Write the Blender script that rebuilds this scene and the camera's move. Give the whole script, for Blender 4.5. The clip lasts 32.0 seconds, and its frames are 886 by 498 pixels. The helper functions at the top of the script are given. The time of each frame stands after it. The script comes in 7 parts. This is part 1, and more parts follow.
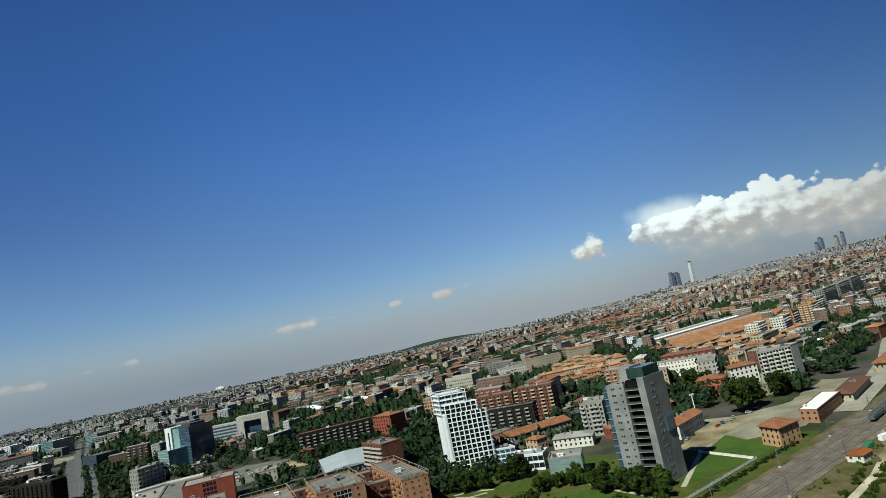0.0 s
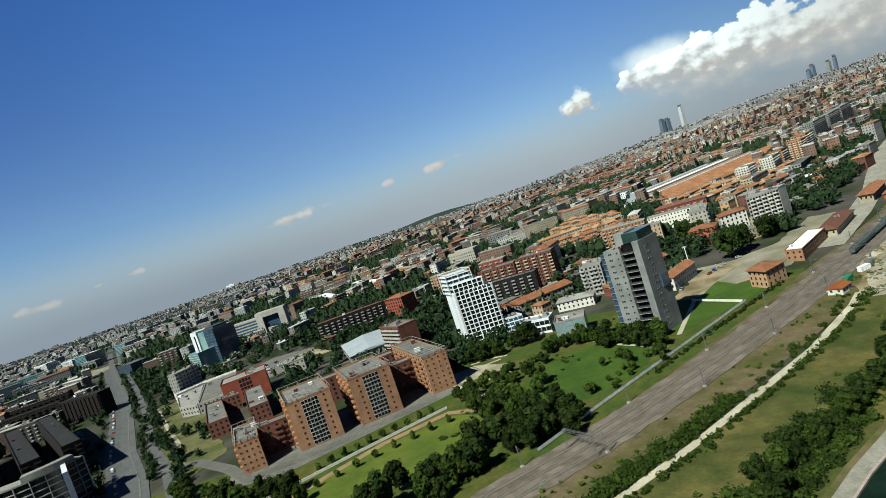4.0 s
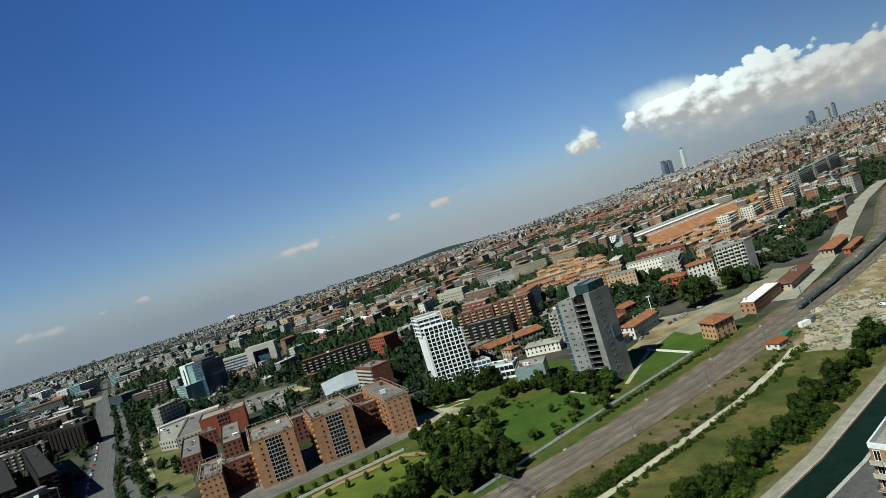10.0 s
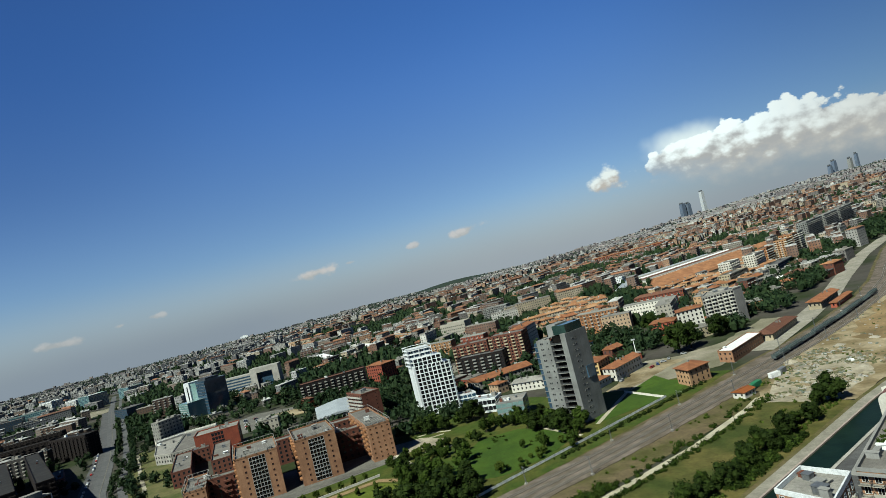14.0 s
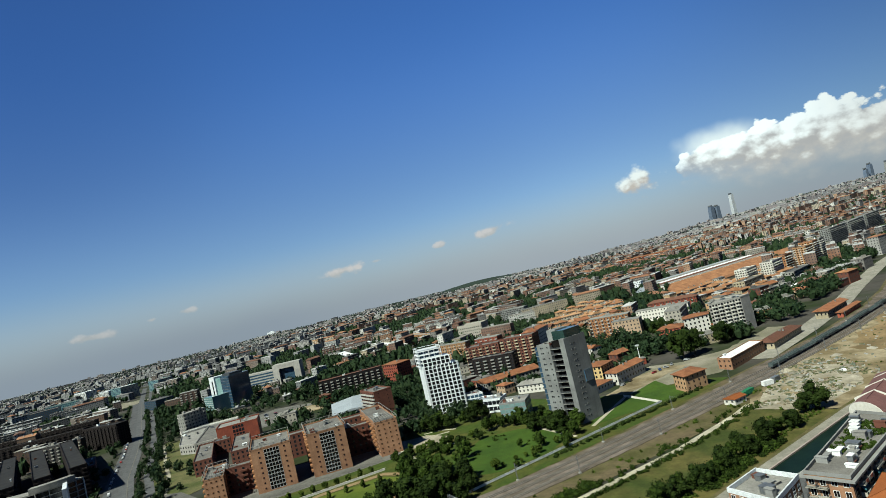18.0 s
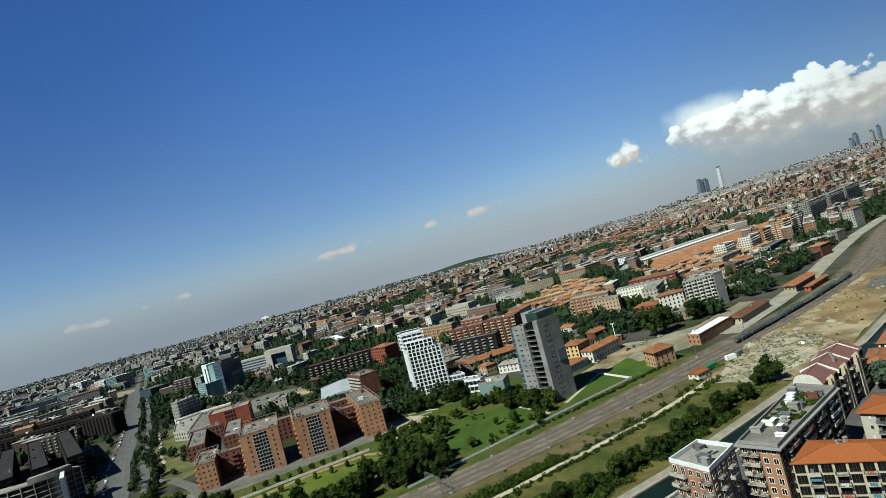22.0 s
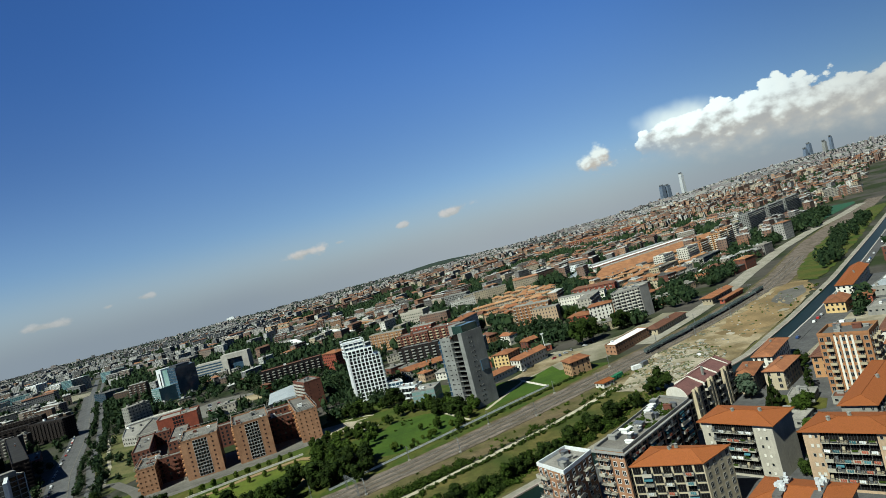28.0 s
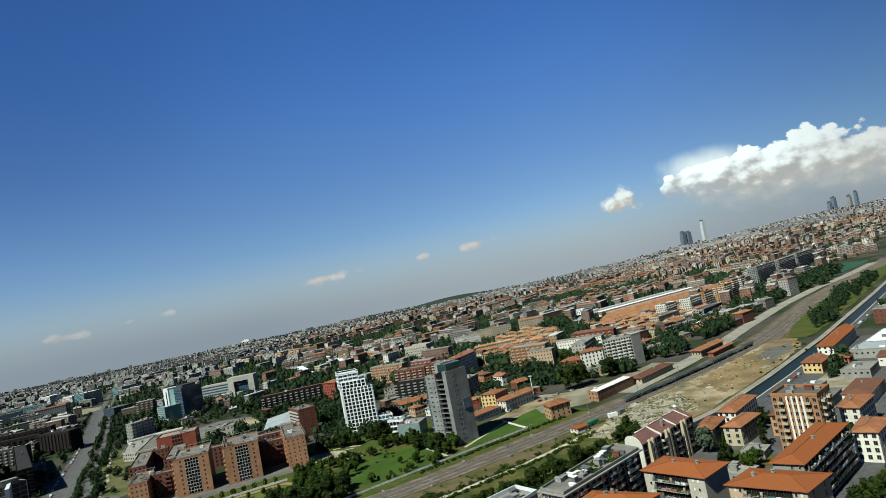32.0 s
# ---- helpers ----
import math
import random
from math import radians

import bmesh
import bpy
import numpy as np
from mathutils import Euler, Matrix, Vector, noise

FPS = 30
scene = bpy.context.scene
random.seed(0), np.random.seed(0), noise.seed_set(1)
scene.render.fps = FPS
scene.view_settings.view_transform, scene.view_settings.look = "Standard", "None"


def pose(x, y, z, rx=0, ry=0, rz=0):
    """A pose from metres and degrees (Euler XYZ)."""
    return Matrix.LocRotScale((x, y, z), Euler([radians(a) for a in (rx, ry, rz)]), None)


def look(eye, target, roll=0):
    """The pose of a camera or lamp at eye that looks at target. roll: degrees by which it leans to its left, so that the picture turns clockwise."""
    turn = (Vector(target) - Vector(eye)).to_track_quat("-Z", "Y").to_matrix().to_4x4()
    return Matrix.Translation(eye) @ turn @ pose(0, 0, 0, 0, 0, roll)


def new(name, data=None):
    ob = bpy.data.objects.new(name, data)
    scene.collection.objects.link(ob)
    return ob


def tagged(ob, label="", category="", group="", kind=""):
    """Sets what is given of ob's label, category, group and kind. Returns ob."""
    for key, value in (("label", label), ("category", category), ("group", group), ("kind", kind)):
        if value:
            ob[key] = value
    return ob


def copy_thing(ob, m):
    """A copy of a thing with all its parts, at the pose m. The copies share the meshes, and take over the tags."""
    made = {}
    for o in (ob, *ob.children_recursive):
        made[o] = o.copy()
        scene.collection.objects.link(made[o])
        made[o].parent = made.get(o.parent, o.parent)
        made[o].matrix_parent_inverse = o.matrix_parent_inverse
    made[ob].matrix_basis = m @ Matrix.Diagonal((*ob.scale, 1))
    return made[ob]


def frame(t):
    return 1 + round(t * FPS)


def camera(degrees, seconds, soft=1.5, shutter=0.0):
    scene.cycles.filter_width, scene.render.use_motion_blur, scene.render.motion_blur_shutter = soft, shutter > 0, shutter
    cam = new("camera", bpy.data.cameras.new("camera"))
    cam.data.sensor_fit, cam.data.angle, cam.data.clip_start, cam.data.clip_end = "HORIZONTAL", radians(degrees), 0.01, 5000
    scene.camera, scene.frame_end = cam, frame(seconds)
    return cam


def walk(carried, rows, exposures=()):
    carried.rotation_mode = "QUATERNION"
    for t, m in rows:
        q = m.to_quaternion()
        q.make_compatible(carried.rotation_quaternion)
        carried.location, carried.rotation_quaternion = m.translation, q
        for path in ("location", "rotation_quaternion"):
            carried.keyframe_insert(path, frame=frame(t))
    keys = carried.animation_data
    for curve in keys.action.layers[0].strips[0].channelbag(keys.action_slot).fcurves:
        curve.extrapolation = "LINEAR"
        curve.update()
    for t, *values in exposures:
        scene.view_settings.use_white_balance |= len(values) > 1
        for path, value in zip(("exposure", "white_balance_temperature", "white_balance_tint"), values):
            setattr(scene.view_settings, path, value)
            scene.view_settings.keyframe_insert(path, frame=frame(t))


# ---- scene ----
# ---- camera ----
cam = camera(73.5, 32.0, 0.65)
PATH = [
    (0, -4.82, -9.31, 85.32, 2.85, 8.04, -11.48),
    (0.5, -7.40, -6.66, 88.54, 1.65, 2.34, -13.89),
    (1, -9.72, -6.44, 90.75, 3.64, -1.87, -15.95),
    (1.5, -11.21, -7.99, 91.95, 4.10, -3.73, -16.88),
    (2, -11.66, -10.18, 92.75, 4.71, -4.97, -18.85),
    (2.5, -10.74, -12.12, 92.98, 5.05, -5.74, -17.86),
    (4.5, -1.05, -19.26, 93.65, 5.16, -1.84, -18.23),
    (5, 2.46, -20.95, 92.88, 4.59, 0.67, -16.81),
    (5.5, 5.59, -22.77, 91.49, 4.24, 2.50, -17.10),
    (6, 8.55, -24.92, 89.55, 3.83, 5.19, -14.49),
    (6.5, 10.85, -25.45, 89.92, 3.75, 5.07, -14.29),
    (7, 12.44, -25.25, 90.56, 3.69, 3.48, -14.49),
    (7.5, 13.46, -25.10, 91.19, 3.29, 2.54, -15.36),
    (8, 14.46, -25.54, 92.30, 3.55, 1.25, -16.15),
    (8.5, 15.39, -26.18, 93.25, 4.45, -1.39, -16.04),
    (9, 17.18, -27.99, 94.25, 4.46, -1.00, -17.37),
    (9.5, 18.48, -30.14, 94.91, 5.19, -1.63, -18.00),
    (10, 20.62, -32.57, 94.38, 4.81, -0.56, -17.00),
    (10.5, 23.00, -35.20, 93.57, 4.79, 1.16, -15.41),
    (11, 25.01, -37.19, 93.79, 5.90, 0.11, -17.14),
    (11.5, 27.75, -39.64, 93.40, 5.32, 1.57, -15.96),
    (12, 31.66, -42.87, 92.38, 4.53, 4.48, -13.77),
    (12.5, 34.16, -45.27, 91.84, 5.25, 4.77, -13.95),
    (13, 36.10, -46.19, 91.72, 6.03, 3.79, -14.02),
    (13.5, 37.60, -46.81, 92.29, 6.72, 3.04, -14.15),
    (14, 39.22, -47.44, 92.79, 5.63, 2.70, -14.15),
    (14.5, 40.56, -48.68, 93.29, 5.34, 2.58, -14.55),
    (16.5, 47.34, -57.80, 93.66, 8.60, 1.77, -14.59),
    (17, 49.75, -60.15, 93.62, 8.28, 2.93, -14.08),
    (17.5, 51.67, -62.15, 93.36, 8.92, 3.60, -14.15),
    (18, 53.36, -62.74, 93.32, 8.09, 3.25, -13.27),
    (18.5, 55.12, -62.91, 93.33, 7.41, 3.62, -13.32),
    (19, 56.73, -63.61, 93.09, 7.26, 2.80, -13.38),
    (19.5, 58.04, -64.96, 93.42, 7.07, 2.35, -13.15),
    (20, 58.83, -67.14, 94.42, 7.88, 1.52, -13.90),
    (20.5, 59.50, -69.93, 95.18, 8.85, 1.03, -14.77),
    (21, 60.63, -72.15, 95.24, 9.69, 0.78, -15.47),
    (21.5, 62.76, -72.98, 95.11, 9.22, 0.79, -15.15),
    (22, 65.64, -73.05, 95.26, 7.88, 1.17, -14.81),
    (22.5, 68.08, -73.75, 95.23, 7.70, 1.47, -14.67),
    (23, 70.47, -75.27, 95.44, 7.49, 2.25, -14.57),
    (23.5, 73.19, -77.05, 95.34, 7.29, 2.67, -14.31),
    (24, 76.53, -79.15, 95.33, 6.51, 3.29, -13.71),
    (24.5, 79.50, -81.42, 95.51, 5.89, 3.92, -13.40),
    (25, 82.25, -83.66, 95.62, 5.55, 3.95, -12.68),
    (25.5, 84.77, -85.84, 95.52, 4.98, 4.07, -12.75),
    (26, 86.87, -87.87, 95.21, 3.99, 5.18, -12.63),
    (26.5, 88.83, -89.41, 95.66, 4.66, 2.68, -12.91),
    (28.5, 98.06, -97.44, 99.64, 5.44, 0.54, -14.79),
    (29, 100.50, -100.03, 100.09, 6.06, 0.99, -14.73),
    (29.5, 103.05, -103.00, 100.06, 6.10, 1.33, -14.16),
    (30, 105.76, -106.02, 99.76, 6.43, 2.98, -13.47),
    (30.5, 108.57, -108.36, 99.65, 6.41, 2.47, -12.90),
    (31, 111.47, -110.38, 99.58, 6.21, 3.53, -11.99),
    (31.5, 114.18, -112.11, 99.47, 6.83, 3.85, -11.94),
    (32, 117.49, -113.63, 99.14, 6.36, 4.10, -11.22),
]
walk(cam, [(t, pose(x, y, z, 90 + pitch, 0, yaw) @ pose(0, 0, 0, 0, 0, roll)) for t, x, y, z, yaw, pitch, roll in PATH],
     exposures=[(t, 1.16 + d, 6500, 3) for t, d in ((0, -0.14), (1, -0.03), (2, 0.04), (5, 0.04), (6, -0.05), (8, -0.12), (13, -0.12), (17, 0.0), (20, -0.09), (23, 0.0), (25, -0.05), (32, -0.04))])

# ---- sky, sun, exposure ----
SUN_AZ, SUN_EL = radians(218.0), radians(48.0)      # clockwise from +y
sun = new("sun", bpy.data.lights.new("sun", "SUN"))
sun.data.energy, sun.data.angle, sun.data.color = 5.0, radians(0.55), (1.0, 0.97, 0.86)
to_sun = Vector((math.sin(SUN_AZ) * math.cos(SUN_EL), math.cos(SUN_AZ) * math.cos(SUN_EL), math.sin(SUN_EL)))
sun.matrix_world = look(to_sun * 300, (0, 0, 0))


class Nodes:
    """Short hand for building node trees."""

    def __init__(self, tree):
        self.t = tree
        tree.nodes.clear()

    def add(self, kind, sets=None, **ins):
        n = self.t.nodes.new(kind)
        for k, v in (sets or {}).items():
            setattr(n, k, v)
        for k, v in ins.items():
            self.put(n, k, v)
        return n

    def put(self, n, key, v):
        sock = n.inputs[int(key[1:])] if key[0] == "i" and key[1:].isdigit() else n.inputs[key.replace("_", " ")]
        if isinstance(v, bpy.types.NodeSocket):
            self.t.links.new(v, sock)
        else:
            sock.default_value = v

    def m(self, op, a, b=0.0, c=0.0, clamp=False):
        n = self.add("ShaderNodeMath", {"operation": op, "use_clamp": clamp}, i0=a, i1=b, i2=c)
        return n.outputs[0]

    def step(self, x, lo, hi, a=0.0, b=1.0):
        n = self.add("ShaderNodeMapRange", {"interpolation_type": "SMOOTHSTEP"}, i0=x, i1=lo, i2=hi, i3=a, i4=b)
        return n.outputs[0]

    def lin(self, x, lo, hi, a, b):
        return self.add("ShaderNodeMapRange", None, i0=x, i1=lo, i2=hi, i3=a, i4=b).outputs[0]

    def mix(self, f, a, b, blend="MIX"):
        n = self.add("ShaderNodeMix", {"data_type": "RGBA", "blend_type": blend}, i0=f, i6=a, i7=b)
        return n.outputs[2]

    def curve(self, x, lo, hi, pts):
        """A broken line through pts (place, value up to 10) over lo to hi."""
        n = self.add("ShaderNodeValToRGB", None, Fac=self.lin(x, lo, hi, 0.0, 1.0))
        el = n.color_ramp.elements
        for i, (p, v) in enumerate(pts):
            e = el[i] if i < 2 else el.new(0.99)
            e.position, e.color = (p - lo) / (hi - lo), (v / 10, v / 10, v / 10, 1.0)
        return self.m("MULTIPLY", n.outputs[0], 10.0)

    def noise(self, vec, scale, detail=3.0, rough=0.55):
        n = self.add("ShaderNodeTexNoise", None, Vector=vec, Scale=scale, Detail=detail, Roughness=rough)
        return n.outputs[0]


def rgb(*c):
    return (*c, 1.0)


def build_sky():
    world = bpy.data.worlds.new("sky")
    world.use_nodes = True
    scene.world = world
    k = Nodes(world.node_tree)
    sky = k.add("ShaderNodeTexSky", {"sky_type": "NISHITA", "sun_disc": False, "sun_elevation": SUN_EL, "sun_rotation": SUN_AZ,
                                      "altitude": 100.0, "air_density": 1.0, "dust_density": 0.3, "ozone_density": 2.0})
    d = k.add("ShaderNodeTexCoord").outputs["Generated"]
    s = k.add("ShaderNodeSeparateXYZ", None, Vector=d)
    az = k.m("MULTIPLY", k.m("ARCTAN2", s.outputs[0], s.outputs[1]), 57.2958)
    el = k.m("MULTIPLY", k.m("ARCSINE", s.outputs[2]), 57.2958)
    # clear sky, deeper towards the zenith, with a grey haze bank low over the city
    deep = k.mix(k.step(el, 3.0, 27.0), rgb(0.62, 0.74, 0.97), rgb(0.38, 0.68, 1.19))
    deep = k.mix(k.step(az, 2.0, 46.0), deep, k.mix(1.0, deep, rgb(0.50, 0.54, 0.57), "MULTIPLY"))
    deep = k.mix(k.step(el, 26.0, 70.0), deep, rgb(0.05, 0.115, 0.25))
    col = k.mix(1.0, sky.outputs[0], deep, "MULTIPLY")
    col = k.mix(1.0, col, rgb(0.074, 0.074, 0.074), "MULTIPLY")
    hz = k.m("MULTIPLY", k.step(el, 7.0, -0.5), k.lin(k.noise(d, 5.0), 0.3, 0.7, 0.85, 1.0))
    col = k.mix(hz, col, k.mix(k.step(el, 0.0, 4.5), k.mix(k.step(az, -30.0, 0.0), rgb(0.195, 0.232, 0.290), rgb(0.262, 0.292, 0.338)), rgb(0.272, 0.306, 0.362)))
    col = k.mix(k.m("MULTIPLY", k.step(az, 8.0, 26.0), k.step(el, 6.0, 2.0)), col, k.mix(1.0, col, rgb(0.86, 0.87, 0.88), "MULTIPLY"))
    # lens vignetting put into the sky colour: brighter straight ahead
    vignette_mid = k.m("MULTIPLY", k.m("MULTIPLY", k.step(az, -34.0, -14.0), k.step(az, 32.0, 13.0)), k.step(el, 8.0, 20.0))
    col = k.mix(k.m("MULTIPLY", vignette_mid, 0.55), col, k.mix(1.0, col, rgb(1.26, 1.26, 1.26), "MULTIPLY"))

    # the same vignetting, painted as a darker upper sky on the left
    side = k.m("MULTIPLY", k.step(az, -24.0, -44.0), k.step(el, 6.0, 16.0))
    col = k.mix(side, col, k.mix(1.0, col, rgb(0.84, 0.85, 0.88), "MULTIPLY"))

    # cumulus: coordinates in degrees of the compass and of height
    def puff(da, de):
        """Height of the lumps of cloud at a spot moved by so many degrees."""
        q = k.add("ShaderNodeCombineXYZ", None, X=k.m("ADD", az, da), Y=k.m("MULTIPLY", k.m("ADD", el, de), 1.35), Z=0.0).outputs[0]
        v = k.add("ShaderNodeTexVoronoi", {"feature": "SMOOTH_F1", "voronoi_dimensions": "2D"}, Vector=q, Scale=0.50, Smoothness=0.35, Detail=3.0, Roughness=0.45, Lacunarity=2.3).outputs["Distance"]
        return k.m("ADD", k.m("MULTIPLY", k.m("SUBTRACT", 0.58, v), 1.1), k.m("MULTIPLY", k.m("SUBTRACT", k.noise(q, 0.22, 2.0), 0.5), 1.2))

    here, sunward = puff(0.0, 0.0), puff(-0.6, 0.5)
    relief = k.m("SUBTRACT", here, sunward)
    top = k.curve(az, 8.0, 64.0, ((14.2, 4.8), (15.0, 6.2), (17.5, 6.9), (20.0, 7.2), (21.6, 7.5), (24.0, 6.9), (26.2, 7.6), (28.7, 7.0), (33.0, 6.0), (42.0, 6.6), (60.0, 4.0)))
    low = k.curve(az, 8.0, 64.0, ((14.0, 4.4), (16.0, 3.7), (20.0, 2.4), (26.0, 2.0), (32.0, 1.4), (64.0, 1.2)))
    env = k.m("MINIMUM", k.m("MULTIPLY", k.m("SUBTRACT", top, el), 0.9), k.m("MULTIPLY", k.m("SUBTRACT", az, 14.2), 0.6))
    env = k.m("MINIMUM", env, k.m("MULTIPLY", k.m("SUBTRACT", 62.0, az), 0.2))
    body = k.m("MULTIPLY", k.step(k.m("ADD", env, k.m("MULTIPLY", here, 1.1)), 0.0, 0.28), k.step(env, -0.45, -0.2))
    foot = k.step(k.m("ADD", k.m("SUBTRACT", el, low), k.m("MULTIPLY", here, 0.7)), -0.9, 2.2)
    # a smooth veil spreads from the cloud's first tower
    vu, vv = k.m("DIVIDE", k.m("SUBTRACT", az, 18.6), 4.4), k.m("DIVIDE", k.m("SUBTRACT", el, 6.2), 2.0)
    veil = k.step(k.m("ADD", k.m("SQRT", k.m("ADD", k.m("MULTIPLY", vu, vu), k.m("MULTIPLY", vv, vv))), k.m("MULTIPLY", k.m("SUBTRACT", k.noise(d, 14.0), 0.5), 1.0)), 1.05, 0.25)
    col = k.mix(k.m("MULTIPLY", veil, 0.9), col, rgb(0.64, 0.72, 0.74))
    lit = k.step(k.m("ADD", k.m("MULTIPLY", k.m("SUBTRACT", el, k.m("ADD", low, k.lin(az, 15.0, 22.0, 0.2, 1.7))), 0.34), k.m("ADD", k.m("MULTIPLY", relief, 0.48), k.m("MULTIPLY", here, 0.25))), 0.0, 0.85)
    lit = k.m("MULTIPLY", lit, k.lin(az, 22.0, 33.0, 1.0, 0.28))
    shade = k.mix(k.lin(relief, -0.5, 0.5, 0.0, 1.0), rgb(0.335, 0.335, 0.34), rgb(0.42, 0.40, 0.375))
    cloud = k.mix(lit, shade, rgb(0.78, 0.86, 0.88))
    col = k.mix(k.m("MULTIPLY", k.m("MULTIPLY", body, foot), 0.97), col, cloud)
    # small fair-weather clouds along the top of the haze
    for a0, e0, ra, re, op, tilt in ((10.9, 5.1, 2.1, 1.3, 0.97, -0.10), (-17.8, 3.45, 1.9, 0.62, 0.65, 0.12), (-14.6, 3.6, 0.6, 0.2, 0.4, 0.0), (-8.3, 3.75, 0.75, 0.42, 0.6, 0.1),
                                     (-3.0, 3.95, 2.4, 0.58, 0.65, 0.1), (-39.6, 2.3, 2.0, 0.42, 0.4, 0.0), (-34.9, 2.7, 0.7, 0.3, 0.45, 0.1), (-32.0, 2.85, 1.0, 0.3, 0.4, 0.0)):
        u = k.m("DIVIDE", k.m("SUBTRACT", az, a0), ra)
        v = k.m("DIVIDE", k.m("SUBTRACT", k.m("SUBTRACT", el, e0), k.m("MULTIPLY", k.m("SUBTRACT", az, a0), tilt)), re)
        r = k.m("SQRT", k.m("ADD", k.m("MULTIPLY", u, u), k.m("MULTIPLY", v, v)))
        e = k.m("ADD", k.m("SUBTRACT", 1.0, r), k.m("MULTIPLY", here, 0.9))
        bright = k.step(k.m("ADD", k.m("MULTIPLY", v, 0.5), k.m("MULTIPLY", relief, 0.8)), -0.35, 0.45)
        c = k.mix(bright, rgb(0.40, 0.365, 0.335), rgb(0.66, 0.71, 0.71) if ra * re > 2 else rgb(0.54, 0.48, 0.45))
        col = k.mix(k.m("MULTIPLY", k.step(e, -0.1, 0.6), op), col, c)
    bg = k.add("ShaderNodeBackground", None, Color=col, Strength=0.60)
    out = k.add("ShaderNodeOutputWorld", None, Surface=bg.outputs[0])
    return world, out


build_sky()

# ---- materials ----
MATS = {}


def material(name, a, b, scale=0.5, rough=0.85, metal=0.0, bump=0.0, fine=6.0, spread=0.12, island=None, spec=0.12, contrast=1.0, wall=False):
    """Two-scale procedural surface: a and b mixed by broad stains, a fine grain on top, a little change from thing to thing."""
    tone = 0.50 if max(a) < 0.6 else 0.61
    rub = 0.45 if wall else 1.0
    hue = (tone * 0.94, tone, tone * 1.01)
    a, b = tuple(v * t for v, t in zip(a, hue)), tuple(v * t for v, t in zip(b, hue))
    island = [tuple(v * t for v, t in zip(c, hue)) for c in island] if island else None
    mat = bpy.data.materials.new(name)
    mat.use_nodes = True
    k = Nodes(mat.node_tree)
    co = k.add("ShaderNodeTexCoord").outputs["Object"]
    broad, grain = k.noise(co, scale, 4.0), k.noise(co, fine, 3.0, 0.65)
    if island:
        ramp = k.add("ShaderNodeValToRGB", None, Fac=k.add("ShaderNodeNewGeometry").outputs["Random Per Island"])
        ramp.color_ramp.interpolation = "CONSTANT"
        el = ramp.color_ramp.elements
        for n, c in enumerate(island):
            e = el[n] if n < 2 else el.new(0.5)
            e.position, e.color = n / len(island), rgb(*c)
        col = k.mix(k.lin(broad, 0.35, 0.65, 0.0, 0.35), ramp.outputs[0], rgb(*b))
    else:
        col = k.mix(k.step(broad, 0.5 - 0.2 / contrast, 0.5 + 0.2 / contrast), rgb(*a), rgb(*b))
    if wall:
        # rain streaks down the wall
        st = k.add("ShaderNodeMapping", None, Vector=co, Scale=(1.3, 1.3, 0.06)).outputs[0]
        col = k.mix(k.lin(k.noise(st, 1.0, 3.0), 0.45, 0.75, 0.0, 0.28), col, k.mix(1.0, col, rgb(0.62, 0.60, 0.57), "MULTIPLY"))
    tint = k.m("MULTIPLY", k.lin(k.add("ShaderNodeObjectInfo").outputs["Random"], 0.0, 1.0, 1.0 - spread, 1.0 + spread), k.m("MULTIPLY", k.lin(grain, 0.25, 0.75, 1.0 - 0.20 * rub, 1.0 + 0.20 * rub), k.lin(k.noise(co, fine * 0.2, 4.0, 0.7), 0.3, 0.7, 1.0 - 0.24 * rub, 1.0 + 0.24 * rub)))
    col = k.mix(1.0, col, k.add("ShaderNodeCombineColor", None, i0=tint, i1=tint, i2=tint).outputs[0], "MULTIPLY")
    bs = k.add("ShaderNodeBsdfPrincipled", None, Base_Color=col, Roughness=rough, Metallic=metal)
    bs.inputs["Specular IOR Level"].default_value = spec
    if bump:
        bp = k.add("ShaderNodeBump", None, Strength=bump, Distance=0.3, Height=grain)
        k.put(bs, "Normal", bp.outputs[0])
    k.add("ShaderNodeOutputMaterial", None, Surface=bs.outputs[0])
    MATS[name] = mat
    return mat


def leafy(name, a, b):
    """Foliage: each clump of leaves has a tone of its own, and some light comes through."""
    mat = bpy.data.materials.new(name)
    mat.use_nodes = True
    k = Nodes(mat.node_tree)
    isl = k.add("ShaderNodeNewGeometry").outputs["Random Per Island"]
    col = k.mix(isl, rgb(*a), rgb(*b))
    t = k.lin(k.add("ShaderNodeObjectInfo").outputs["Random"], 0.0, 1.0, 0.7, 1.3)
    col = k.mix(1.0, col, k.add("ShaderNodeCombineColor", None, i0=t, i1=t, i2=k.m("MULTIPLY", t, 0.9)).outputs[0], "MULTIPLY")
    bs = k.add("ShaderNodeBsdfPrincipled", None, Base_Color=col, Roughness=0.75)
    bs.inputs["Specular IOR Level"].default_value = 0.04
    tr = k.add("ShaderNodeBsdfTranslucent", None, Color=k.mix(1.0, col, rgb(1.0, 1.15, 0.6), "MULTIPLY"))
    mx = k.add("ShaderNodeMixShader", None, i0=0.12, i1=bs.outputs[0], i2=tr.outputs[0])
    k.add("ShaderNodeOutputMaterial", None, Surface=mx.outputs[0])
    MATS[name] = mat
    return mat


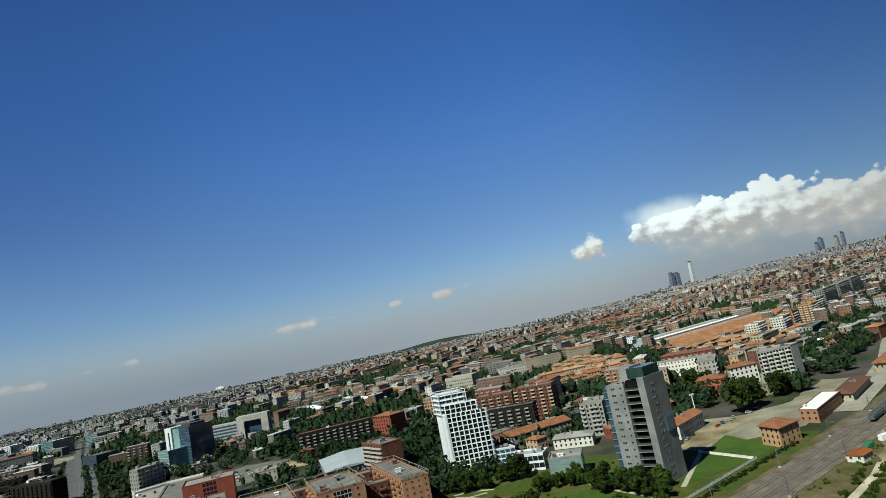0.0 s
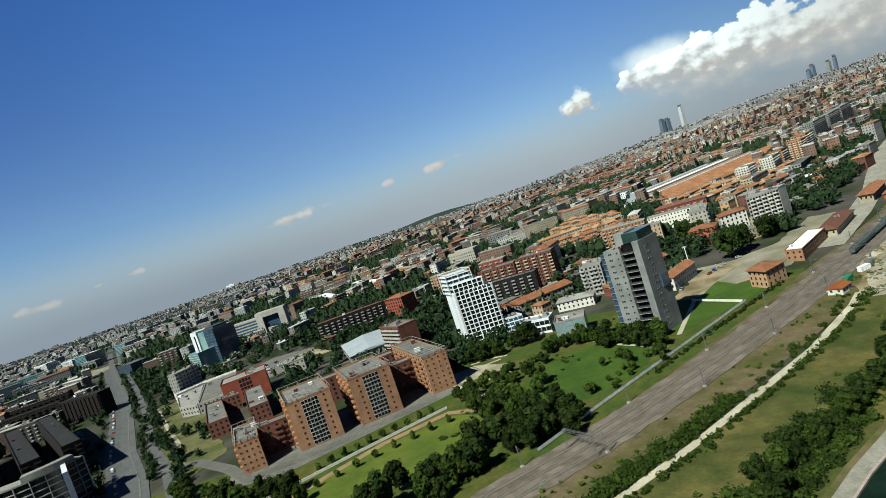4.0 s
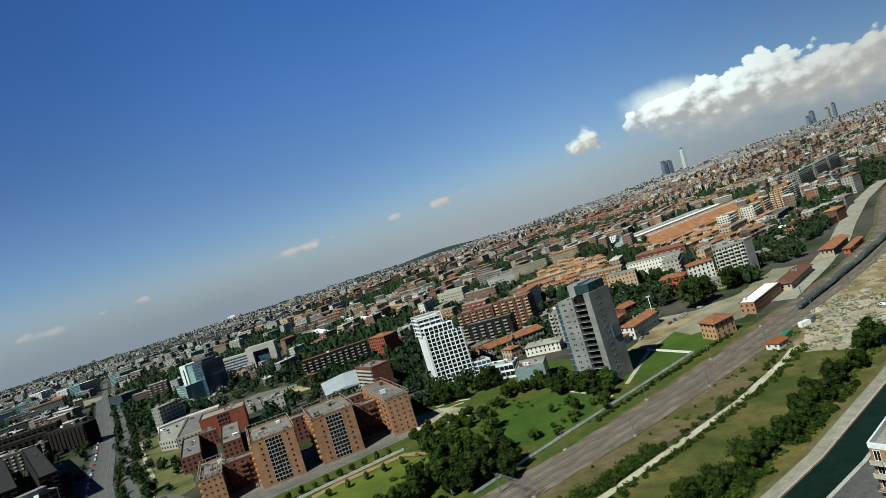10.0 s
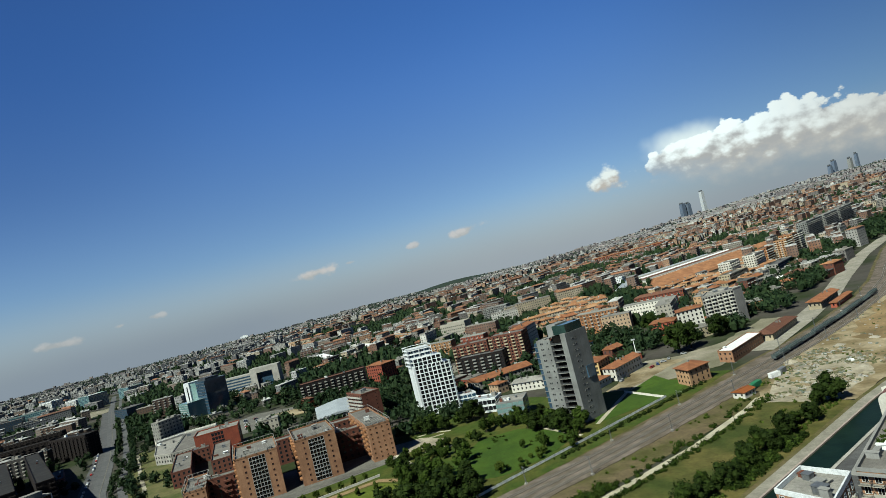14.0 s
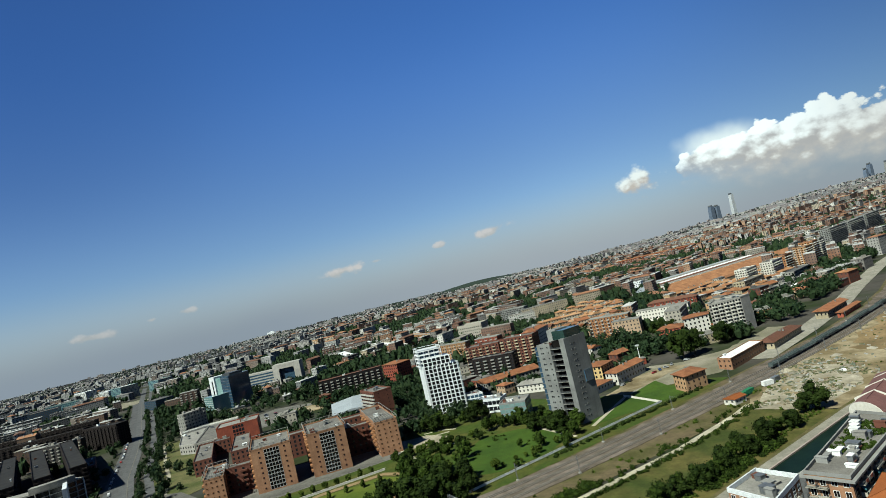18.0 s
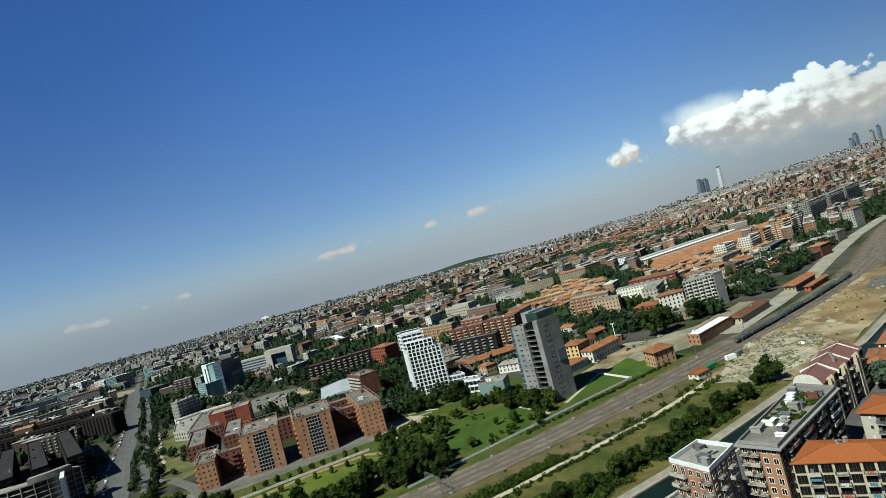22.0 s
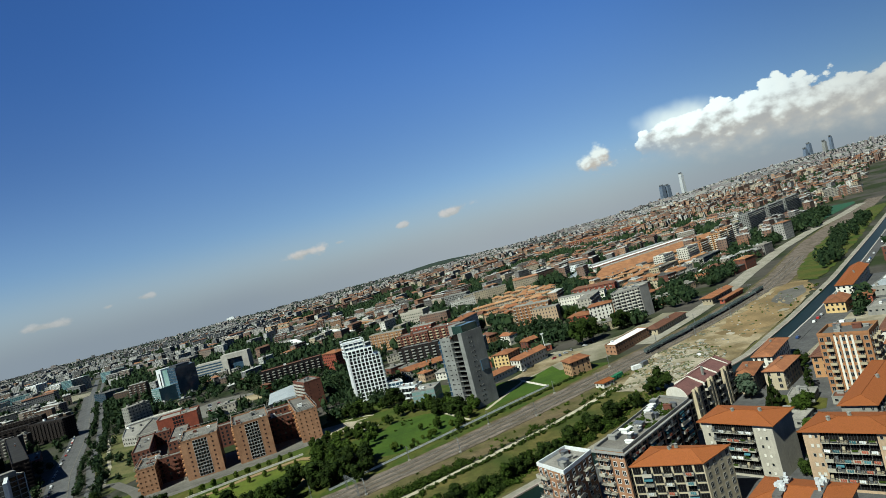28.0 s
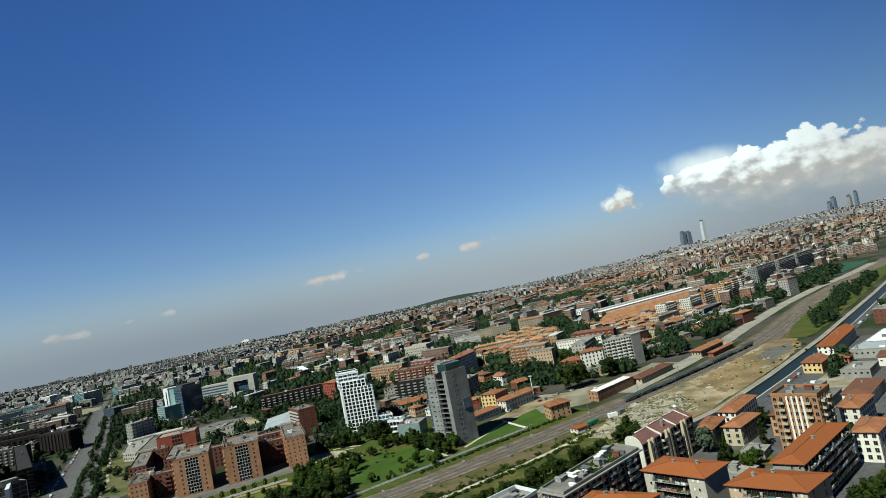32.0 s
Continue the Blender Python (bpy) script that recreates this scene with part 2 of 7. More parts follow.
M = material
M("brick", (0.41, 0.222, 0.132), (0.32, 0.165, 0.097), 0.25, 0.9, bump=0.1, wall=True)
M("brick_red", (0.33, 0.085, 0.05), (0.26, 0.07, 0.045), 0.25, 0.9, wall=True)
M("brick_dark", (0.19, 0.075, 0.05), (0.15, 0.06, 0.045), 0.25, 0.9, wall=True)
M("brick_peach", (0.42, 0.20, 0.095), (0.35, 0.165, 0.08), 0.25, 0.9, wall=True)
# umber brick; the shade on the slab fronts is put into its colour
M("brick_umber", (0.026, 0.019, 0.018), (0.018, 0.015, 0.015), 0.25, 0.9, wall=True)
M("concrete", (0.34, 0.335, 0.32), (0.26, 0.255, 0.245), 0.15, 0.9, bump=0.1, wall=True)
M("concrete_pale", (0.47, 0.45, 0.41), (0.37, 0.35, 0.32), 0.2, 0.9, wall=True)
M("panel_grey", (0.29, 0.295, 0.285), (0.20, 0.20, 0.196), 0.12, 0.6, wall=True)
M("panel_white", (0.70, 0.72, 0.73), (0.60, 0.62, 0.64), 0.2, 0.5)
M("plaster_white", (0.66, 0.63, 0.56), (0.56, 0.53, 0.47), 0.2, 0.9, wall=True)
M("plaster_cream", (0.52, 0.44, 0.31), (0.43, 0.36, 0.25), 0.2, 0.9, wall=True)
M("plaster_yellow", (0.66, 0.47, 0.22), (0.58, 0.40, 0.19), 0.2, 0.9, wall=True)
M("plaster_peach", (0.50, 0.27, 0.13), (0.43, 0.23, 0.11), 0.2, 0.9, wall=True)
M("plaster_grey", (0.33, 0.32, 0.29), (0.27, 0.26, 0.24), 0.2, 0.9, wall=True)
M("plaster_apricot", (0.58, 0.355, 0.20), (0.50, 0.30, 0.17), 0.2, 0.9, wall=True)
M("city_glass", (0.055, 0.055, 0.058), (0.04, 0.04, 0.042), 0.4, 0.5)
M("plaster_stone", (0.50, 0.46, 0.39), (0.43, 0.40, 0.34), 0.2, 0.9, wall=True)
M("plaster_sand", (0.56, 0.40, 0.27), (0.48, 0.345, 0.235), 0.2, 0.9, wall=True)
M("plaster_red", (0.46, 0.12, 0.07), (0.40, 0.11, 0.07), 0.2, 0.9, wall=True)
M("plaster_maroon", (0.32, 0.15, 0.12), (0.26, 0.12, 0.10), 0.2, 0.9, wall=True)
M("tiles", (0.36, 0.150, 0.072), (0.25, 0.10, 0.052), 0.3, 0.85, bump=0.25, fine=3.0)
M("tiles_bright", (0.345, 0.108, 0.033), (0.265, 0.082, 0.028), 0.6, 0.85, bump=0.25, fine=3.0)
M("tiles_brown", (0.19, 0.085, 0.055), (0.15, 0.07, 0.048), 0.3, 0.85, bump=0.25, fine=3.0)
M("tiles_maroon", (0.22, 0.105, 0.098), (0.17, 0.085, 0.08), 0.3, 0.8, bump=0.2, fine=3.0)
M("roof_grey", (0.22, 0.205, 0.185), (0.15, 0.14, 0.13), 0.12, 0.9, bump=0.1)
M("roof_pale", (0.34, 0.325, 0.295), (0.25, 0.235, 0.215), 0.12, 0.85)
M("roof_dark", (0.10, 0.10, 0.10), (0.14, 0.135, 0.13), 0.12, 0.85)
M("roof_black", (0.018, 0.018, 0.019), (0.036, 0.034, 0.032), 0.12, 0.9)
M("roof_white", (0.78, 0.78, 0.77), (0.66, 0.66, 0.65), 0.15, 0.6)
M("roof_hall", (0.40, 0.43, 0.45), (0.33, 0.36, 0.38), 0.08, 0.5)
M("white_paint", (0.80, 0.80, 0.78), (0.74, 0.74, 0.72), 0.4, 0.6)
M("glass", (0.012, 0.014, 0.017), (0.024, 0.027, 0.032), 0.4, 0.16, spec=0.35)
M("glass_blue", (0.05, 0.10, 0.16), (0.035, 0.075, 0.12), 0.2, 0.10, spec=0.8)
# skyline glass, lightened and blued so its colour holds the distance haze
M("glass_slate_haze", (0.15, 0.185, 0.245), (0.11, 0.14, 0.19), 0.05, 0.25, spec=0.5)
M("glass_teal", (0.15, 0.27, 0.265), (0.24, 0.36, 0.35), 0.06, 0.10, spec=0.8)
M("glass_green", (0.030, 0.062, 0.055), (0.020, 0.045, 0.042), 0.2, 0.10, spec=0.5)
M("tiles_sun", (0.42, 0.200, 0.098), (0.29, 0.135, 0.068), 0.08, 0.85, bump=0.25, fine=2.0, contrast=1.5)
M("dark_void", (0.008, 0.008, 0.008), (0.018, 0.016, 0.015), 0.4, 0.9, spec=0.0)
M("metal_grey", (0.33, 0.34, 0.35), (0.25, 0.26, 0.27), 1.0, 0.45, 0.6)
M("metal_pale", (0.62, 0.64, 0.65), (0.52, 0.54, 0.55), 1.0, 0.45, 0.3)
M("metal_dark", (0.07, 0.075, 0.08), (0.10, 0.10, 0.105), 1.0, 0.5, 0.3)
M("awning_blue", (0.06, 0.20, 0.24), (0.05, 0.15, 0.19), 1.0, 0.85, spread=0.4)
M("cloth_white", (0.66, 0.66, 0.64), (0.50, 0.52, 0.54), 1.0, 0.9, spread=0.35)
M("awning_green", (0.03, 0.20, 0.10), (0.03, 0.16, 0.08), 1.0, 0.8)
M("bark", (0.10, 0.075, 0.05), (0.07, 0.05, 0.035), 1.0, 0.95)
M("train_green", (0.06, 0.085, 0.085), (0.10, 0.12, 0.12), 0.6, 0.5)
M("rubble", (0.38, 0.34, 0.27), (0.28, 0.25, 0.20), 0.6, 0.95, spread=0.3)
M("tyre", (0.02, 0.02, 0.02), (0.03, 0.03, 0.03), 2.0, 0.9)
for nm, c in (("white", (0.75, 0.75, 0.74)), ("silver", (0.42, 0.43, 0.44)), ("dark", (0.03, 0.032, 0.036)), ("red", (0.38, 0.03, 0.025)), ("blue", (0.04, 0.08, 0.20))):
    M("paint_" + nm, c, tuple(v * 0.9 for v in c), 1.0, 0.3, 0.1, spec=0.5)
leafy("leaf_dark", (0.0053, 0.0112, 0.0030), (0.0159, 0.0271, 0.0059))
leafy("leaf_mid", (0.0089, 0.0189, 0.0035), (0.0266, 0.0449, 0.0083))
leafy("leaf_light", (0.0202, 0.0360, 0.0065), (0.0461, 0.0677, 0.0130))
# leaves near the horizon: paler and bluer, with haze put into the colour
leafy("leaf_distant_haze", (0.0160, 0.0272, 0.0240), (0.0336, 0.0464, 0.0400))
leafy("leaf_blue", (0.0202, 0.0346, 0.0259), (0.0396, 0.0562, 0.0418))
# ground surfaces
M("rail_steel", (0.40, 0.37, 0.34), (0.30, 0.26, 0.22), 0.6, 0.5, 0.25)
M("lawn_sunny", (0.115, 0.140, 0.020), (0.070, 0.105, 0.014), 0.06, 0.95, fine=1.2, bump=0.1)
M("grass_worn", (0.150, 0.140, 0.060), (0.075, 0.092, 0.026), 0.05, 0.95, fine=0.9, bump=0.2, contrast=1.5)
M("lawn", (0.060, 0.108, 0.013), (0.038, 0.078, 0.010), 0.06, 0.95, fine=1.2, bump=0.1)
M("grass", (0.050, 0.082, 0.012), (0.090, 0.090, 0.020), 0.045, 0.95, fine=0.9, bump=0.2, contrast=1.6)
M("meadow", (0.122, 0.104, 0.032), (0.046, 0.062, 0.013), 0.035, 0.95, fine=0.8, bump=0.3, contrast=1.5)
M("verge", (0.165, 0.125, 0.070), (0.092, 0.090, 0.028), 0.05, 0.95, fine=0.9, bump=0.2, contrast=1.4)
M("ballast", (0.198, 0.160, 0.134), (0.118, 0.096, 0.072), 0.09, 0.95, fine=1.5, bump=0.3, contrast=1.5)
M("rail_bed", (0.168, 0.142, 0.120), (0.128, 0.110, 0.090), 0.2, 0.95, fine=1.5)
M("yard", (0.36, 0.32, 0.25), (0.18, 0.17, 0.11), 0.05, 0.95, fine=1.0)
M("dirt", (0.37, 0.30, 0.195), (0.20, 0.152, 0.08), 0.045, 0.95, fine=0.5, bump=0.3, contrast=1.5)
M("sand_ochre", (0.36, 0.25, 0.128), (0.21, 0.15, 0.075), 0.05, 0.95, fine=0.5, bump=0.3, contrast=1.6)
M("turf", (0.030, 0.105, 0.060), (0.025, 0.085, 0.05), 0.05, 0.9)
M("dirt_pale", (0.41, 0.36, 0.275), (0.26, 0.225, 0.16), 0.07, 0.95, fine=0.6, bump=0.3)
M("path_pale", (0.54, 0.49, 0.38), (0.38, 0.34, 0.25), 0.1, 0.95, fine=1.0)
M("track_dirt", (0.30, 0.20, 0.11), (0.23, 0.17, 0.085), 0.1, 0.95, fine=1.0)
M("asphalt", (0.085, 0.085, 0.088), (0.115, 0.115, 0.115), 0.08, 0.9, fine=2.0)
M("gravel", (0.36, 0.335, 0.285), (0.27, 0.25, 0.205), 0.05, 0.95, fine=1.2)
M("road_grey", (0.135, 0.136, 0.138), (0.105, 0.106, 0.108), 0.06, 0.9, fine=1.5)
M("asphalt_pale", (0.185, 0.175, 0.155), (0.135, 0.128, 0.115), 0.05, 0.9, fine=1.5)
M("kerb_pink", (0.42, 0.34, 0.30), (0.36, 0.29, 0.26), 0.1, 0.9)
M("city_floor", (0.075, 0.068, 0.058), (0.026, 0.038, 0.012), 0.012, 0.95, fine=0.15, contrast=2.0)
M("canal_water", (0.007, 0.017, 0.011), (0.010, 0.022, 0.014), 0.05, 0.3, spec=0.03, bump=0.08, fine=0.8)

# ---- mesh helpers ----


class Geo:
    """Collects faces for one mesh."""

    def __init__(self):
        self.v, self.f, self.mi = [], [], []

    def quad(self, a, b, c, d, mi=0):
        n = len(self.v)
        self.v += [a, b, c, d]
        self.f.append((n, n + 1, n + 2, n + 3))
        self.mi.append(mi)

    def prism(self, poly, z0, z1, mi=0, top=True, bottom=False, top_mi=None):
        n, k = len(self.v), len(poly)
        self.v += [(x, y, z0) for x, y in poly] + [(x, y, z1) for x, y in poly]
        for i in range(k):
            j = (i + 1) % k
            self.f.append((n + i, n + j, n + k + j, n + k + i))
            self.mi.append(mi)
        if top:
            self.f.append(tuple(range(n + k, n + 2 * k)))
            self.mi.append(mi if top_mi is None else top_mi)
        if bottom:
            self.f.append(tuple(reversed(range(n, n + k))))
            self.mi.append(mi)

    def box(self, x0, y0, z0, x1, y1, z1, mi=0, bottom=True):
        self.prism([(x0, y0), (x1, y0), (x1, y1), (x0, y1)], z0, z1, mi, True, bottom)

    def beam(self, a, b, w, mi=0):
        """A square bar from a to b."""
        a, b = Vector(a), Vector(b)
        d = (b - a).normalized()
        s = d.cross(Vector((0, 0, 1)))
        s = (s if s.length > 1e-3 else Vector((1, 0, 0))).normalized() * w / 2
        u = s.cross(d).normalized() * w / 2
        n = len(self.v)
        for p in (a, b):
            self.v += [tuple(p + s + u), tuple(p - s + u), tuple(p - s - u), tuple(p + s - u)]
        for q in ((0, 1, 5, 4), (1, 2, 6, 5), (2, 3, 7, 6), (3, 0, 4, 7), (3, 2, 1, 0), (4, 5, 6, 7)):
            self.f.append(tuple(n + i for i in q))
            self.mi.append(mi)

    def cone(self, x, y, z0, z1, r0, r1, k=8, mi=0):
        n = len(self.v)
        for z, r in ((z0, r0), (z1, r1)):
            self.v += [(x + r * math.cos(6.2832 * i / k), y + r * math.sin(6.2832 * i / k), z) for i in range(k)]
        for i in range(k):
            self.f.append((n + i, n + (i + 1) % k, n + k + (i + 1) % k, n + k + i))
            self.mi.append(mi)
        self.f.append(tuple(range(n + k, n + 2 * k)))
        self.mi.append(mi)

    def mesh(self, name, *mats):
        me = bpy.data.meshes.new(name)
        me.from_pydata(self.v, [], self.f)
        for m in mats:
            me.materials.append(MATS[m])
        if len(mats) > 1:
            me.polygons.foreach_set("material_index", self.mi)
        me.update()
        return me


def part(name, geo, mats, parent=None, label="", at=None, kind=""):
    """Links a Geo or a ready mesh as ONE object, under a thing or a part."""
    me = geo if isinstance(geo, bpy.types.Mesh) else geo.mesh(name, *((mats,) if isinstance(mats, str) else mats))
    ob = new(name, me)
    if parent:
        ob.parent = parent
    if at is not None:
        ob.matrix_basis = at
    return tagged(ob, label, kind=kind)


def thing(name, label, category, x=0.0, y=0.0, z=0.0, rz=0.0, group="", kind=""):
    ob = new(name)
    ob.matrix_basis = pose(x, y, z, 0, 0, rz)
    ob.empty_display_size = 1.0
    return tagged(ob, label, category, group, kind)


def flat(name, poly, z, mat, label, category="ground", kind="structure", thick=0.06):
    g = Geo()
    g.prism(poly, z - thick, z)
    ob = part(name, g, mat)
    return tagged(ob, label, category, kind=kind)


def rough(poly, amp=2.0, step=7.0, seed=3):
    """An outline of bare or grassy ground, frayed as such edges are."""
    rng, out = random.Random(seed), []
    for p, q in zip(poly, poly[1:] + poly[:1]):
        n = max(1, int(math.dist(p, q) / step))
        for i in range(n):
            a = amp if i else amp * 0.3
            out.append((p[0] + (q[0] - p[0]) * i / n + rng.uniform(-a, a), p[1] + (q[1] - p[1]) * i / n + rng.uniform(-a, a)))
    return out


def offset(line, d):
    """A polyline moved d metres to the right of its way."""
    out = []
    for i, p in enumerate(line):
        a, b = line[max(i - 1, 0)], line[min(i + 1, len(line) - 1)]
        t = Vector((b[0] - a[0], b[1] - a[1])).normalized()
        out.append((p[0] + t.y * d, p[1] - t.x * d))
    return out


def strip(name, line, d0, d1, z, mat, label, category, thick=0.08, fray=0.0):
    """A band along a polyline, between two offsets to its right, with frayed edges if wanted."""
    if fray:
        rng = random.Random(8)
        line = [p[:2] for p in along(line, 3.0)] + [line[-1]]
        a, b = [[p if i in (0, len(line) - 1) else (p[0] + rng.gauss(0, fray), p[1] + rng.gauss(0, fray)) for i, p in enumerate(offset(line, d))] for d in (d0, d1)]
    else:
        a, b = offset(line, d0), offset(line, d1)
    g = Geo()
    for i in range(len(line) - 1):
        g.prism([b[i], b[i + 1], a[i + 1], a[i]], z - thick, z)
    return tagged(part(name, g, mat), label, category, kind="structure")


def along(line, step, start=0.0, d=0.0):
    """Places every step metres along a polyline, with the heading in degrees."""
    line = offset(line, d)
    s = start
    for a, b in zip(line, line[1:]):
        l = math.dist(a, b)
        while s < l:
            q = s / l
            yield a[0] + (b[0] - a[0]) * q, a[1] + (b[1] - a[1]) * q, math.degrees(math.atan2(b[1] - a[1], b[0] - a[0]))
            s += step
        s -= l


def inside(x, y, poly):
    hit = False
    for (x0, y0), (x1, y1) in zip(poly, poly[1:] + poly[:1]):
        if (y0 > y) != (y1 > y) and x < (x1 - x0) * (y - y0) / (y1 - y0) + x0:
            hit = not hit
    return hit


def from_line(x, y, line):
    best = 1e9
    for (x0, y0), (x1, y1) in zip(line, line[1:]):
        dx, dy = x1 - x0, y1 - y0
        q = min(max(((x - x0) * dx + (y - y0) * dy) / (dx * dx + dy * dy), 0), 1)
        best = min(best, math.hypot(x - x0 - q * dx, y - y0 - q * dy))
    return best


# ---- plan: lines that the place is laid out by ----
RAIL = [(-95, 95), (-60, 138), (-28, 165), (0, 180), (25, 196), (52, 215), (82, 238), (116, 265), (155, 297), (200, 334), (250, 380), (306, 440), (354, 502), (412, 590), (482, 694), (582, 820), (690, 944), (920, 1250), (1400, 2000)]
PATH_LINE = [(-50, 98), (-20, 127), (2, 143), (33, 163), (60, 183), (95, 209), (129, 241), (140, 254)]
BANK = [(-20, 52), (18, 97), (45, 117), (61, 131), (93, 155), (130, 188), (169, 223), (216, 261), (271, 324), (353, 424), (517, 640), (800, 1020), (1300, 1700)]
ROAD = [(-150, 150), (-190, 218), (-237, 290), (-291, 362), (-374, 486), (-460, 609), (-610, 815), (-760, 1020), (-1100, 1500)]

# ---- ground ----
g = Geo()
R = 4900.0
ring = [(R * math.cos(6.28318 * i / 96), R * math.sin(6.28318 * i / 96)) for i in range(96)]
g.prism(ring, -8.0, -0.5)
tagged(part("ground", g, "city_floor"), "wide flat city ground of streets, yards and grass", "ground", kind="structure")

flat("park_ground", [(-170, 150), (-95, 98), (-60, 145), (-28, 172), (0, 190), (54, 232), (118, 284), (150, 316), (132, 330), (70, 330), (20, 372), (-60, 372), (-95, 330), (-140, 262), (-215, 262)], -0.30, "grass", "rough park grass with bare patches", "park")
flat("park_lawn", rough([(-8, 226), (18, 224), (40, 243), (52, 258), (44, 276), (22, 292), (0, 286), (-14, 262)], 1.5), -0.22, "lawn", "smooth bright green park lawn", "lawn")
flat("oval_lawn", rough([(-112, 198), (-70, 196), (-38, 216), (-34, 238), (-50, 250), (-84, 236), (-110, 218)], 1.0), -0.22, "lawn_sunny", "bright oval lawn ringed by a dirt track", "lawn")
strip("dirt_track", [(-128, 200), (-104, 222), (-82, 240), (-52, 255), (-34, 246), (-30, 228), (-38, 214)], -2.2, 2.2, -0.16, "track_dirt", "brown dirt jogging track", "track")
flat("tower_lawn", [(63, 270), (104, 289), (88, 318), (64, 279)], -0.20, "lawn", "fenced bright lawn beside the grey tower", "lawn")
flat("side_lawn", [(92, 320), (106, 292), (128, 308), (116, 326), (112, 344)], -0.20, "lawn", "mown lawn beside the railway", "lawn")
flat("dirt_yard", rough([(78, 330), (92, 322), (112, 346), (140, 372), (128, 382), (100, 362)], 1.5), -0.18, "dirt", "dusty bare yard beside the cottage", "yard")
flat("playground", rough([(-58, 298), (-30, 292), (-20, 306), (-40, 320), (-60, 316)], 1.2), -0.17, "dirt_pale", "pale sandy playground between trees", "playground")
flat("block_forecourt", [(-170, 238), (-128, 240), (-52, 282), (-44, 296), (-70, 330), (-150, 300)], -0.2, "asphalt_pale", "paved forecourt of the brick housing blocks", "forecourt")
flat("parking_lot", [(-286, 530), (-232, 470), (-190, 500), (-215, 560), (-262, 570)], -0.2, "asphalt_pale", "pale asphalt parking lot", "parking lot")
flat("round_court", [(-238 + 34 + 34 * math.cos(a / 4), 524 + 20 * math.sin(a / 4)) for a in range(25)], -0.17, "dirt", "round sandy court beside the car park", "court")
flat("meadow", [(-60, 70), (-20, 56), (18, 97), (45, 117), (61, 131), (93, 155), (130, 188), (168, 222), (142, 254), (129, 241), (95, 209), (60, 183), (33, 163), (2, 143), (-40, 108)], -0.26, "meadow", "dry overgrown meadow between path and canal", "meadow")
strip("verge", RAIL, -17.0, 26.0, -0.34, "verge", "dry weedy railway verge", "verge")
strip("ballast", RAIL[:9], -10.5, 10.0, -0.14, "ballast", "brown-grey stone ballast of the railway", "railway bed", 0.25, 0.3)
strip("ballast", RAIL[8:], -14.0, 15.0, -0.13, "ballast", "wide grey railway yard ballast", "railway bed", 0.25, 0.4)
strip("yard_road", [(180, 345), (236, 408), (292, 478), (346, 558), (440, 690), (540, 812), (640, 918), (760, 1060)], -9.0, 7.0, -0.11, "gravel", "pale gravel service road along the yard", "road")
flat("building_site", rough([(136, 250), (150, 240), (168, 224), (215, 262), (271, 326), (318, 384), (340, 430), (322, 446), (270, 392), (215, 340), (170, 300)], 1.6), -0.12, "dirt", "tan churned earth of a building site", "building site")
flat("sand_ground", rough([(236, 296), (262, 320), (300, 366), (330, 404), (346, 440), (336, 448), (318, 438), (270, 388), (238, 348), (226, 318)], 5.0), -0.085, "sand_ochre", "ochre heaped sand and clay of the building site", "building site")
flat("bank_scrub_ground", rough([(344, 452), (352, 436), (398, 492), (484, 606), (570, 726), (700, 900), (740, 960), (700, 944), (612, 834), (496, 692), (430, 600), (372, 512)], 2.0), -0.10, "grass", "rough green ground between railway and towpath", "verge")
flat("sports_field", [(560, 900), (584, 884), (680, 1000), (770, 1098), (880, 1300), (800, 1230), (700, 1110), (620, 1000)], 0.02, "turf", "green artificial turf sports field", "sports field")
flat("site_yard", rough([(138, 246), (160, 230), (194, 256), (206, 290), (192, 306), (168, 290)], 3.0), -0.08, "dirt_pale", "pale dusty gravel yard with rubble", "building site")
flat("site_slab", rough([(292, 362), (322, 398), (334, 426), (312, 420), (290, 388)], 1.2), -0.05, "asphalt_pale", "grey foundation slab on the site", "slab")
strip("footpath", PATH_LINE, -1.6, 1.6, -0.10, "path_pale", "straight pale gravel footpath across the meadow", "path")
strip("bank_verge", BANK[:9], -1.2, 0.6, -0.02, "verge", "worn dry grass beside the towpath", "verge")
strip("towpath", BANK, 0.6, 4.6, 0.0, "gravel", "grey paved towpath beside the canal", "towpath", 0.4)
strip("quay_edge", BANK, 4.6, 5.3, 0.12, "kerb_pink", "pale stone quay edge of the canal", "quay", 1.6)
strip("canal", BANK[:8], 5.3, 15.4, -0.42, "canal_water", "dark green still canal water", "canal", 0.05)
strip("quay_edge", BANK[:8], 15.4, 16.6, 0.10, "concrete_pale", "concrete edge wall of the canal below the houses", "quay", 1.5)
strip("canal", BANK[7:], 5.3, 15.6, -0.42, "canal_water", "dark green still canal water", "canal", 0.05)
strip("quay_edge", BANK[7:], 15.6, 16.6, 0.10, "concrete_pale", "concrete edge wall of the canal", "quay", 1.5)
strip("quay_road", BANK[7:], 16.6, 24.0, -0.05, "asphalt", "asphalt quay street with parked cars", "road")
flat("avenue_garden", rough([(-200, 262), (-188, 300), (-252, 400), (-300, 505), (-352, 500), (-296, 402), (-238, 312), (-204, 262)], 1.0), -0.28, "grass_worn", "worn grass and paths beside the avenue", "garden")
strip("garden_path", [(-345, 488), (-284, 400), (-247, 350), (-214, 296)], -1.4, 1.4, -0.2, "path_pale", "pale gravel path through the avenue garden", "path")
strip("avenue", ROAD, -6.0, 4.5, -0.12, "road_grey", "wide grey avenue with tree rows", "road")
strip("parking_strip", ROAD[:8], -16.0, -6.0, -0.11, "asphalt", "paved parking strip beside the avenue", "pavement")
